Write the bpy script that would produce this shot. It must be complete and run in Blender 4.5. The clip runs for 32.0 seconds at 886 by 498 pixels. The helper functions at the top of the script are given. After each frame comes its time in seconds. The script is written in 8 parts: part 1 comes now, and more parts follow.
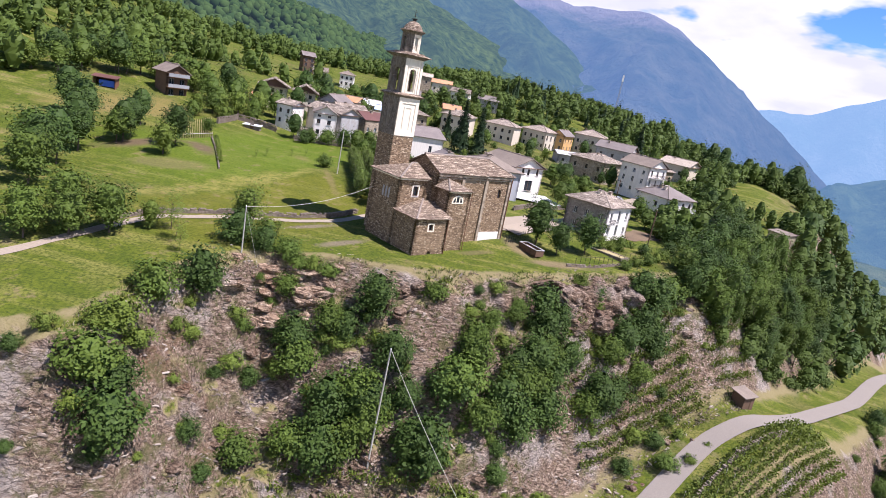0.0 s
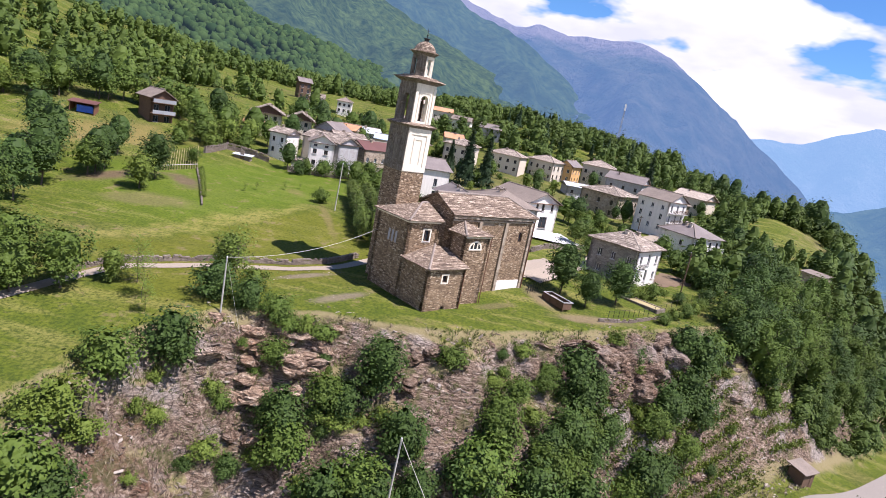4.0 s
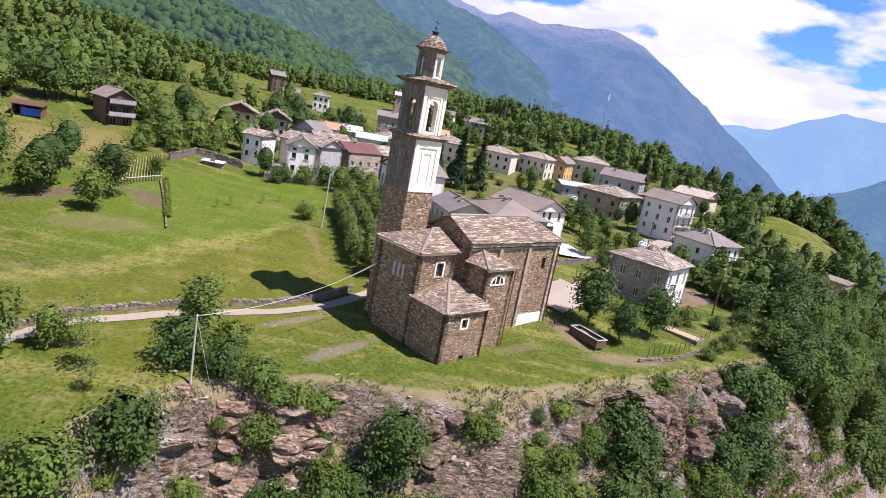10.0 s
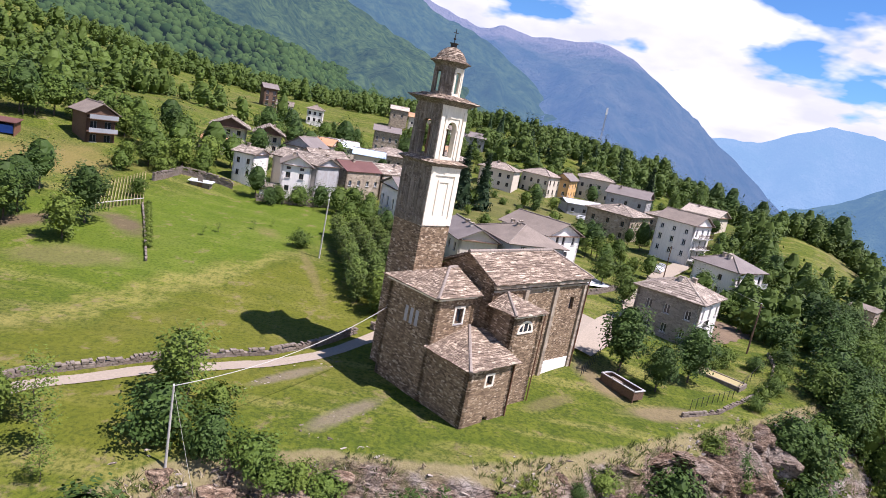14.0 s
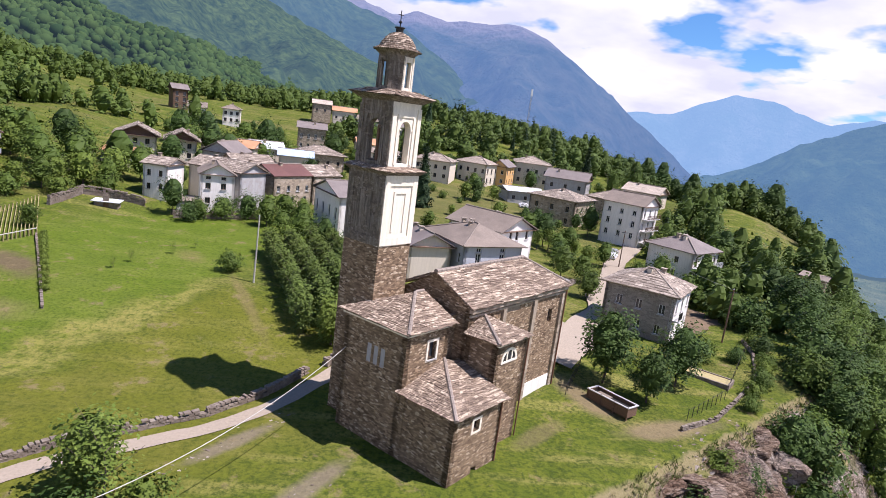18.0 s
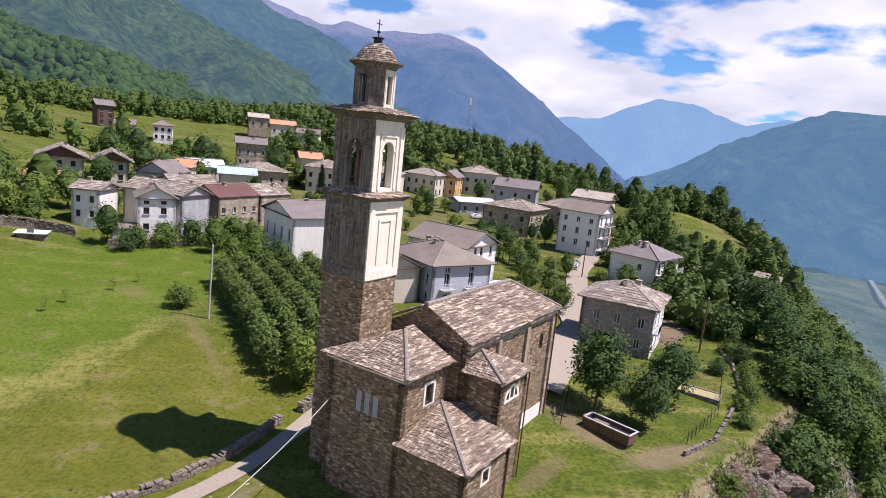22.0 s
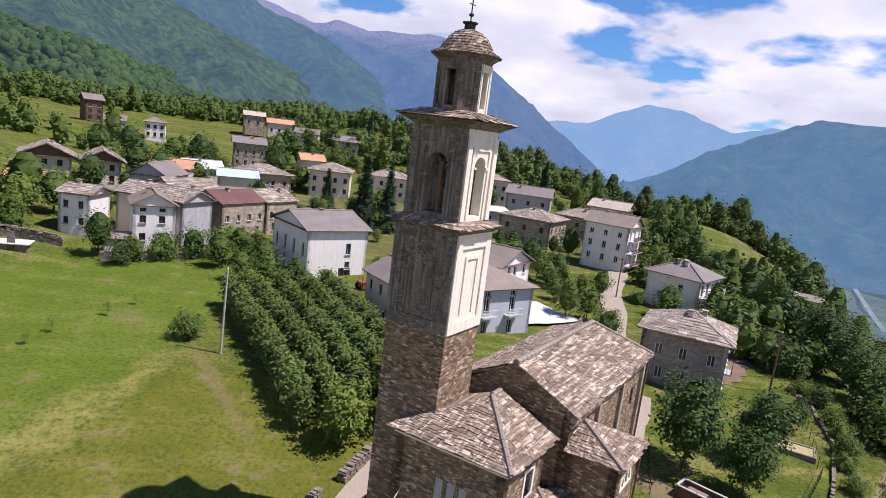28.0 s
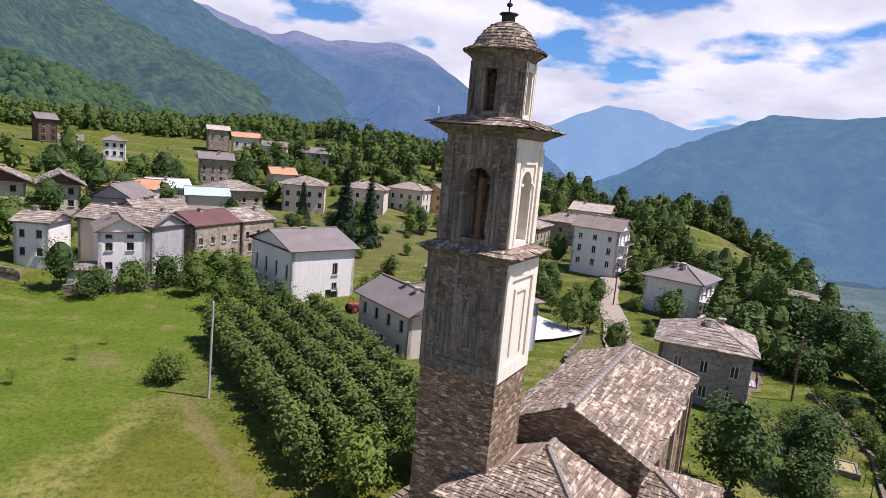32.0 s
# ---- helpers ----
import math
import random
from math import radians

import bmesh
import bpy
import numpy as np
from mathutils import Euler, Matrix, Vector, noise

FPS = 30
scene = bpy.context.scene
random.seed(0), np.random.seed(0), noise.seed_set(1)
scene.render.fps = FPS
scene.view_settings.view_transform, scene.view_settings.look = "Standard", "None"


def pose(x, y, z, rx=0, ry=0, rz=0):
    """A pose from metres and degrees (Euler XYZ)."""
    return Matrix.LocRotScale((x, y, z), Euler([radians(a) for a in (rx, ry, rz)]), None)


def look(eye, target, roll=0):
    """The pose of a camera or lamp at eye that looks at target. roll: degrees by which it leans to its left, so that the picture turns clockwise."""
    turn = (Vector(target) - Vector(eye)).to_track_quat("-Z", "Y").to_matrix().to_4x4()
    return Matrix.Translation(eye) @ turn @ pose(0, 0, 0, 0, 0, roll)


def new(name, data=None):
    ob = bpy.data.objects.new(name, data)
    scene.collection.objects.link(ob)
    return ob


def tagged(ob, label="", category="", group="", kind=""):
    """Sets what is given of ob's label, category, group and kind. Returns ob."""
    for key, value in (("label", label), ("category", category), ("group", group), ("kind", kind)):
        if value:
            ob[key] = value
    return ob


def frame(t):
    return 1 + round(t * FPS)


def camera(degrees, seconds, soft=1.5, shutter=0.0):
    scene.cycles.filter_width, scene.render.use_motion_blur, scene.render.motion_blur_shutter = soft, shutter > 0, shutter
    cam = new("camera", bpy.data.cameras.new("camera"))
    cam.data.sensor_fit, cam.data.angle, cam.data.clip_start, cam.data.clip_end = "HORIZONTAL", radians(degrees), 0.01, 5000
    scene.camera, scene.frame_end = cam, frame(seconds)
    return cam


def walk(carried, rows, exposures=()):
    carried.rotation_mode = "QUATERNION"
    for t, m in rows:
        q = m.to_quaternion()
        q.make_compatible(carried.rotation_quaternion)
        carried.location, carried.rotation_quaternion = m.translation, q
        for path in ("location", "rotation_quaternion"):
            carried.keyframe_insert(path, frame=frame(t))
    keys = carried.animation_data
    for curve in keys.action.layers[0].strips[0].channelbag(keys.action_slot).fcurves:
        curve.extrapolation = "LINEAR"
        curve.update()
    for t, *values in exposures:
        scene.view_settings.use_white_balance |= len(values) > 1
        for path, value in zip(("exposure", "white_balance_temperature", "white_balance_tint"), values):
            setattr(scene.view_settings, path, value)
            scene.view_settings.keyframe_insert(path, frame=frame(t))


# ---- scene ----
cam = camera(70, 32.0, 0.9)
PATH = [
    (0, 12.95, -88.58, 26.26, 5.16, -14.81, 11.00),
    (0.5, 12.40, -86.85, 26.13, 4.90, -14.95, 10.91),
    (1, 11.89, -85.12, 26.03, 4.88, -14.82, 11.05),
    (1.5, 11.40, -83.33, 25.97, 4.97, -14.61, 11.36),
    (2, 10.81, -81.44, 25.91, 5.00, -14.41, 11.63),
    (2.5, 10.08, -79.57, 25.85, 4.92, -14.19, 11.73),
    (3, 9.36, -77.81, 25.80, 4.87, -13.89, 11.60),
    (3.5, 8.72, -76.24, 25.79, 4.92, -13.32, 11.45),
    (4, 8.20, -74.88, 25.80, 5.11, -12.41, 11.28),
    (4.5, 7.93, -73.65, 25.88, 5.48, -11.36, 10.61),
    (6.5, 5.34, -70.92, 26.68, 4.22, -12.58, 10.47),
    (7, 4.67, -69.86, 26.79, 3.81, -12.72, 10.35),
    (7.5, 4.07, -68.66, 26.88, 3.45, -12.70, 10.55),
    (8, 3.54, -67.33, 26.96, 3.20, -12.65, 10.82),
    (8.5, 3.16, -65.94, 26.99, 3.14, -12.64, 10.92),
    (9, 2.73, -64.37, 26.97, 3.06, -12.72, 10.86),
    (9.5, 2.05, -62.47, 26.96, 2.83, -12.85, 10.77),
    (10, 1.35, -60.53, 26.97, 2.64, -12.93, 10.75),
    (10.5, 0.82, -58.90, 26.98, 2.58, -12.85, 10.69),
    (11, 0.37, -57.57, 27.00, 2.58, -12.63, 10.64),
    (11.5, -0.07, -56.36, 27.07, 2.55, -12.37, 10.70),
    (12, -0.51, -55.25, 27.17, 2.48, -12.13, 10.80),
    (12.5, -0.95, -54.35, 27.27, 2.37, -11.93, 10.80),
    (13, -1.39, -53.47, 27.33, 2.23, -11.80, 10.75),
    (13.5, -1.88, -52.36, 27.32, 2.12, -11.80, 10.83),
    (14, -2.36, -51.02, 27.29, 2.08, -11.75, 10.86),
    (14.5, -2.73, -49.55, 27.27, 2.15, -11.53, 10.61),
    (16.5, -4.16, -44.27, 27.65, -0.66, -11.67, 8.10),
    (17, -4.66, -43.06, 27.64, -1.87, -12.05, 7.68),
    (17.5, -5.15, -42.02, 27.65, -3.11, -12.09, 7.47),
    (18, -5.66, -41.12, 27.68, -4.30, -11.82, 7.47),
    (18.5, -6.15, -40.28, 27.72, -5.47, -11.40, 7.43),
    (19, -6.62, -39.54, 27.77, -6.62, -10.92, 7.32),
    (19.5, -7.07, -38.99, 27.85, -7.69, -10.43, 7.20),
    (20, -7.52, -38.48, 27.88, -8.60, -10.15, 6.89),
    (20.5, -8.02, -37.78, 27.86, -9.20, -10.23, 6.41),
    (21, -8.52, -36.99, 27.86, -9.51, -10.47, 6.03),
    (21.5, -8.98, -36.26, 27.89, -9.66, -10.53, 5.90),
    (22, -9.40, -35.54, 27.92, -9.77, -10.43, 6.02),
    (22.5, -9.82, -34.68, 27.91, -9.81, -10.32, 6.35),
    (23, -10.22, -33.78, 27.93, -9.78, -10.21, 6.64),
    (23.5, -10.66, -33.01, 28.07, -9.68, -10.05, 6.69),
    (24, -11.16, -32.31, 28.23, -9.55, -9.91, 6.77),
    (24.5, -11.66, -31.56, 28.31, -9.35, -9.78, 6.94),
    (25, -12.02, -30.77, 28.29, -9.06, -9.54, 6.84),
    (25.5, -12.23, -29.91, 28.18, -8.76, -9.15, 6.28),
    (27.5, -14.31, -24.46, 27.77, -10.44, -10.08, 7.38),
    (28, -14.60, -23.66, 27.79, -10.97, -10.18, 7.19),
    (28.5, -14.93, -22.92, 27.85, -11.55, -10.25, 7.05),
    (29, -15.28, -22.18, 27.90, -12.11, -10.26, 6.93),
    (29.5, -15.60, -21.43, 27.91, -12.62, -10.20, 6.76),
    (30, -15.92, -20.63, 27.89, -13.07, -10.08, 6.54),
    (30.5, -16.23, -19.80, 27.83, -13.43, -9.91, 6.21),
    (31, -16.54, -18.94, 27.74, -13.65, -9.67, 5.83),
    (31.5, -16.88, -18.05, 27.67, -13.75, -9.46, 5.48),
    (32, -17.27, -17.19, 27.68, -13.83, -9.29, 5.10),
]
walk(cam, [(t, pose(x, y, z, 90 + pitch, 0, yaw) @ pose(0, 0, 0, 0, 0, roll)) for t, x, y, z, yaw, pitch, roll in PATH], [(0.0, 0.87, 6000, 26), (14.0, 0.87, 6000, 26), (23.0, 0.58, 6000, 26), (32.0, 0.54, 6000, 26)])

# ---- light ----
SUN_DIR = Vector((0.965, -0.26, 1.78)).normalized()
world = bpy.data.worlds.new("world")
scene.world = world
world.use_nodes = True
wn, wl = world.node_tree.nodes, world.node_tree.links
wn.clear()
sky = wn.new("ShaderNodeTexSky")
sky.sky_type = "NISHITA"
sky.sun_disc = False
sky.sun_elevation = math.asin(SUN_DIR.z)
sky.sun_rotation = math.atan2(SUN_DIR.x, SUN_DIR.y)
sky.altitude = 900.0
sky.air_density, sky.dust_density, sky.ozone_density = 1.0, 0.6, 1.2
tc = wn.new("ShaderNodeTexCoord")
sep = wn.new("ShaderNodeSeparateXYZ")
wl.new(tc.outputs["Generated"], sep.inputs[0])
# cloud deck: directions spread on a level sheet, so that clouds flatten towards the horizon
up = wn.new("ShaderNodeMath"); up.operation = "ADD"; up.inputs[1].default_value = 0.26
wl.new(sep.outputs["Z"], up.inputs[0])
upm = wn.new("ShaderNodeMath"); upm.operation = "MAXIMUM"; upm.inputs[1].default_value = 0.1
wl.new(up.outputs[0], upm.inputs[0])
flat = wn.new("ShaderNodeVectorMath"); flat.operation = "DIVIDE"
cmb = wn.new("ShaderNodeCombineXYZ")
for i in range(3):
    wl.new(upm.outputs[0], cmb.inputs[i])
wl.new(tc.outputs["Generated"], flat.inputs[0]); wl.new(cmb.outputs[0], flat.inputs[1])
cn = wn.new("ShaderNodeTexNoise")
cn.inputs["Scale"].default_value = 1.9
cn.inputs["Detail"].default_value = 5.0
cn.inputs["Roughness"].default_value = 0.5
cn.inputs["Distortion"].default_value = 0.0
off = wn.new("ShaderNodeVectorMath"); off.operation = "ADD"; off.inputs[1].default_value = (3.1, 7.4, 0.0)
wl.new(flat.outputs[0], off.inputs[0]); wl.new(off.outputs[0], cn.inputs["Vector"])
cr = wn.new("ShaderNodeValToRGB")
cr.color_ramp.elements[0].position, cr.color_ramp.elements[0].color = 0.418, (0, 0, 0, 1)
cr.color_ramp.elements[1].position, cr.color_ramp.elements[1].color = 0.478, (1, 1, 1, 1)
# the cumulus stands over the mountains and thins out overhead
high = wn.new("ShaderNodeMath"); high.operation = "SUBTRACT"; high.use_clamp = True; high.inputs[1].default_value = 0.2
wl.new(sep.outputs["Z"], high.inputs[0])
thin = wn.new("ShaderNodeMath"); thin.operation = "MULTIPLY_ADD"; thin.inputs[1].default_value = -0.5
low = wn.new("ShaderNodeMapRange"); low.interpolation_type = "SMOOTHSTEP"
low.inputs["From Min"].default_value, low.inputs["From Max"].default_value = 0.02, 0.17
low.inputs["To Min"].default_value, low.inputs["To Max"].default_value = 0.13, 0.0
wl.new(sep.outputs["Z"], low.inputs["Value"])
bank = wn.new("ShaderNodeMath"); bank.operation = "ADD"
wl.new(cn.outputs["Fac"], bank.inputs[0]); wl.new(low.outputs[0], bank.inputs[1])
wl.new(high.outputs[0], thin.inputs[0]); wl.new(bank.outputs[0], thin.inputs[2])
wl.new(thin.outputs[0], cr.inputs[0])
shade = wn.new("ShaderNodeTexNoise")
shade.inputs["Scale"].default_value = 2.3; shade.inputs["Detail"].default_value = 6.0
wl.new(off.outputs[0], shade.inputs["Vector"])
sr = wn.new("ShaderNodeValToRGB")
sr.color_ramp.elements[0].position, sr.color_ramp.elements[0].color = 0.34, (29.0, 30.0, 31.5, 1)
sr.color_ramp.elements[1].position, sr.color_ramp.elements[1].color = 0.62, (42.0, 42.0, 42.0, 1)
wl.new(shade.outputs["Fac"], sr.inputs[0])
mixw = wn.new("ShaderNodeMixRGB")
blue = wn.new("ShaderNodeMixRGB"); blue.blend_type = "MULTIPLY"; blue.inputs[0].default_value = 1.0; blue.inputs[2].default_value = (2.4, 4.0, 5.2, 1)
wl.new(sky.outputs[0], blue.inputs[1])
wl.new(cr.outputs[0], mixw.inputs[0]); wl.new(blue.outputs[0], mixw.inputs[1]); wl.new(sr.outputs[0], mixw.inputs[2])
bg = wn.new("ShaderNodeBackground"); bg.inputs[1].default_value = 0.0160
wl.new(mixw.outputs[0], bg.inputs[0])
wo = wn.new("ShaderNodeOutputWorld"); wl.new(bg.outputs[0], wo.inputs[0])

sun_data = bpy.data.lights.new("sun", "SUN")
sun_data.energy, sun_data.angle, sun_data.color = 5.0, radians(0.5), (1.0, 0.95, 0.86)
sun = new("sun", sun_data)
sun.matrix_world = look(SUN_DIR * 100, (0, 0, 0))

# ---- materials ----
def srgb(h):
    c = [int(h[i:i + 2], 16) / 255 for i in (0, 2, 4)]
    return tuple(((v + 0.055) / 1.055) ** 2.4 if v > 0.04 else v / 12.92 for v in c) + (1,)


class Nodes:
    """Short hand for building a node material."""
    def __init__(self, name):
        self.m = bpy.data.materials.new(name)
        self.m.use_nodes = True
        self.t = self.m.node_tree
        self.bsdf = self.t.nodes["Principled BSDF"]
        self.out = self.t.nodes["Material Output"]

    def add(self, kind, **values):
        n = self.t.nodes.new(kind)
        for k, v in values.items():
            if k in n.inputs:
                n.inputs[k].default_value = v
        return n

    def link(self, a, b):
        self.t.links.new(a, b)

    def pos(self, scale=(1, 1, 1), own=False):
        g = self.add("ShaderNodeTexCoord") if own else self.add("ShaderNodeNewGeometry")
        m = self.add("ShaderNodeMapping")
        m.inputs["Scale"].default_value = scale
        self.link(g.outputs["Object" if own else "Position"], m.inputs["Vector"])
        return m.outputs[0]

    def noise(self, vec, scale, detail=6.0, rough=0.6):
        n = self.add("ShaderNodeTexNoise", Scale=scale, Detail=detail, Roughness=rough)
        self.link(vec, n.inputs["Vector"])
        return n.outputs["Fac"]

    def ramp(self, fac, *stops):
        r = self.add("ShaderNodeValToRGB")
        e = r.color_ramp.elements
        while len(e) < len(stops):
            e.new(0.5)
        for el, (p, c) in zip(e, stops):
            el.position, el.color = p, c if len(c) == 4 else (*c, 1)
        self.link(fac, r.inputs[0])
        return r.outputs[0]

    def mix(self, fac, a, b, kind="MIX"):
        n = self.add("ShaderNodeMixRGB")
        n.blend_type = kind
        for i, v in enumerate((fac, a, b)):
            if isinstance(v, (int, float)):
                n.inputs[i].default_value = v
            elif isinstance(v, tuple):
                n.inputs[i].default_value = v if len(v) == 4 else (*v, 1)
            else:
                self.link(v, n.inputs[i])
        return n.outputs[0]

    def math(self, op, a, b=0.0):
        n = self.add("ShaderNodeMath")
        n.operation = op
        for i, v in enumerate((a, b)):
            if isinstance(v, (int, float)):
                n.inputs[i].default_value = v
            else:
                self.link(v, n.inputs[i])
        return n.outputs[0]

    def random(self):
        return self.add("ShaderNodeObjectInfo").outputs["Random"]

    def island(self):
        return self.add("ShaderNodeNewGeometry").outputs["Random Per Island"]

    def bump(self, height, strength=0.4, distance=0.05):
        b = self.add("ShaderNodeBump", Strength=strength, Distance=distance)
        self.link(height, b.inputs["Height"])
        self.link(b.outputs[0], self.bsdf.inputs["Normal"])

    def done(self, colour, rough=0.85, metal=0.0, spec=0.3):
        if isinstance(colour, tuple):
            self.bsdf.inputs["Base Color"].default_value = colour if len(colour) == 4 else (*colour, 1)
        else:
            self.link(colour, self.bsdf.inputs["Base Color"])
        self.bsdf.inputs["Roughness"].default_value = rough
        self.bsdf.inputs["Metallic"].default_value = metal
        self.bsdf.inputs["Specular IOR Level"].default_value = spec
        return self.m


def grained(name, a, b, scale=3.0, rough=0.85, bump=0.3, big=0.25, stain=None, metal=0.0, vary=0.25):
    """A surface that wanders between two colours at two scales, with fine relief."""
    n = Nodes(name)
    p = n.pos()
    fine, wide = n.noise(p, scale, 8), n.noise(p, big, 4)
    c = n.mix(n.ramp(fine, (0.3, (0, 0, 0)), (0.7, (1, 1, 1))), a, b)
    c = n.mix(n.ramp(wide, (0.35, (0, 0, 0)), (0.7, (0.6, 0.6, 0.6))), c, stain or tuple(v * 0.7 for v in a[:3]))
    c = n.mix(n.math("MULTIPLY", n.random(), vary), c, tuple(v * 0.55 for v in b[:3]))
    n.bump(fine, bump, 0.04)
    return n.done(c, rough, metal)


def masonry(name, light, dark, joint, size=2.6, tall=2.3, pale=None, bump=0.9, coat=None):
    """Rubble wall: flat uneven stones in courses, with sunk joints."""
    n = Nodes(name)
    p = n.pos((1, 1, tall))
    wob = n.add("ShaderNodeTexNoise", Scale=1.5, Detail=3.0)
    n.link(p, wob.inputs["Vector"])
    q = n.add("ShaderNodeVectorMath"); q.operation = "SCALE"; q.inputs["Scale"].default_value = 0.35
    n.link(wob.outputs["Color"], q.inputs[0])
    s = n.add("ShaderNodeVectorMath"); s.operation = "ADD"
    n.link(p, s.inputs[0]); n.link(q.outputs[0], s.inputs[1])
    v = n.add("ShaderNodeTexVoronoi", Scale=size, Randomness=0.85)
    n.link(s.outputs[0], v.inputs["Vector"])
    e = n.add("ShaderNodeTexVoronoi", Scale=size, Randomness=0.85)
    e.feature = "DISTANCE_TO_EDGE"
    n.link(s.outputs[0], e.inputs["Vector"])
    bw = n.add("ShaderNodeSeparateColor")
    n.link(v.outputs["Color"], bw.inputs[0])
    tone = n.ramp(bw.outputs[0], (0.0, dark), (0.45, tuple((a + b) / 2 for a, b in zip(light[:3], dark[:3]))), (0.8, light), (1.0, pale or light))
    grain = n.noise(n.pos(), 9.0, 8)
    tone = n.mix(n.math("MULTIPLY", grain, 0.55), tone, tuple(v * 0.45 for v in dark[:3]))
    gap = n.ramp(e.outputs["Distance"], (0.015, (0, 0, 0)), (0.07, (1, 1, 1)))
    c = n.mix(gap, joint, tone)
    wide = n.noise(n.pos(), 0.22, 5)
    c = n.mix(n.ramp(wide, (0.4, (0, 0, 0)), (0.75, (0.45, 0.45, 0.45))), c, tuple(v * 0.6 for v in light[:3]))
    hgt = n.math("ADD", n.math("MULTIPLY", gap, 0.7), n.math("MULTIPLY", grain, 0.5))
    if coat:
        lime, dirt, share = coat
        blot = n.ramp(n.noise(n.pos((1.2, 1.2, 0.7)), 0.8, 9, 0.68), (share - 0.03, (1, 1, 1)), (share + 0.03, (0, 0, 0)))
        run = n.noise(n.pos((3.0, 3.0, 0.22)), 1.5, 6)
        face = n.mix(n.ramp(run, (0.4, (0, 0, 0)), (0.65, (0.9, 0.9, 0.9))), lime, dirt)
        face = n.mix(n.ramp(grain, (0.45, (0, 0, 0)), (0.7, (0.5, 0.5, 0.5))), face, dirt)
        c = n.mix(blot, c, face)
        hgt = n.math("ADD", n.math("MULTIPLY", blot, 1.2), hgt)
    n.bump(hgt, bump, 0.06)
    return n.done(c, 0.92, spec=0.15)


def plaster(name, base, dirt, bare=None, amount=0.5, scale=0.9):
    """Lime plaster with streaks, and patches where it has come off."""
    n = Nodes(name)
    p = n.pos()
    fine, blot = n.noise(p, 6.0, 8), n.noise(p, scale, 7, 0.65)
    streak = n.noise(n.pos((3.0, 3.0, 0.25)), 1.4, 5)
    c = n.mix(n.ramp(streak, (0.42, (0, 0, 0)), (0.75, (amount, amount, amount))), base, dirt)
    c = n.mix(n.ramp(fine, (0.35, (0, 0, 0)), (0.8, (0.3, 0.3, 0.3))), c, dirt)
    if bare:
        c = n.mix(n.ramp(blot, (0.5, (0, 0, 0)), (0.6, (1, 1, 1))), c, bare)
    n.bump(n.math("ADD", fine, blot), 0.25, 0.03)
    return n.done(c, 0.9, spec=0.2)


def leafy(name, a, b, glow=0.2):
    n = Nodes(name)
    a, b = tuple(v * 0.72 for v in a), tuple(v * 1.06 for v in b)
    c = n.mix(n.math("ADD", n.math("MULTIPLY", n.island(), 0.55), 0.22), a, b)
    c = n.mix(n.math("MULTIPLY", n.random(), 0.5), c, tuple(v * 0.6 for v in a[:3]))
    wide = n.noise(n.pos(), 0.05, 3)
    c = n.mix(n.ramp(wide, (0.35, (0, 0, 0)), (0.7, (0.5, 0.5, 0.5))), c, (a[0] * 1.5, a[1] * 1.15, a[2] * 0.9))
    n.done(c, 0.65, spec=0.15)
    tr = n.add("ShaderNodeBsdfTranslucent")
    n.link(c, tr.inputs["Color"])
    mx = n.add("ShaderNodeMixShader")
    mx.inputs[0].default_value = glow * 0.7
    n.link(n.bsdf.outputs[0], mx.inputs[1]); n.link(tr.outputs[0], mx.inputs[2])
    n.link(mx.outputs[0], n.out.inputs[0])
    return n.m


def shingles(name, a, b, c3):
    """Stone roof slab: grey-brown with paler, lichened ones, tone by slab."""
    n = Nodes(name)
    r = n.math("FRACT", n.math("ADD", n.random(), n.island()))
    tone = n.ramp(r, (0.0, a), (0.82, b), (0.92, c3), (1.0, b))
    g = n.noise(n.pos(), 7.0, 8)
    tone = n.mix(n.ramp(g, (0.4, (0, 0, 0)), (0.8, (0.6, 0.6, 0.6))), tone, tuple(v * 0.5 for v in a[:3]))
    wear = n.noise(n.pos((0.5, 5.5, 5.5), True), 0.9, 8, 0.7)
    tone = n.mix(n.ramp(wear, (0.545, (0, 0, 0)), (0.60, (0.85, 0.85, 0.85))), tone, c3)
    tone = n.mix(n.ramp(wear, (0.38, (0.85, 0.85, 0.85)), (0.48, (0, 0, 0))), tone, tuple(v * 0.6 for v in a[:3]))
    n.bump(g, 0.5, 0.03)
    return n.done(tone, 0.85, spec=0.25)


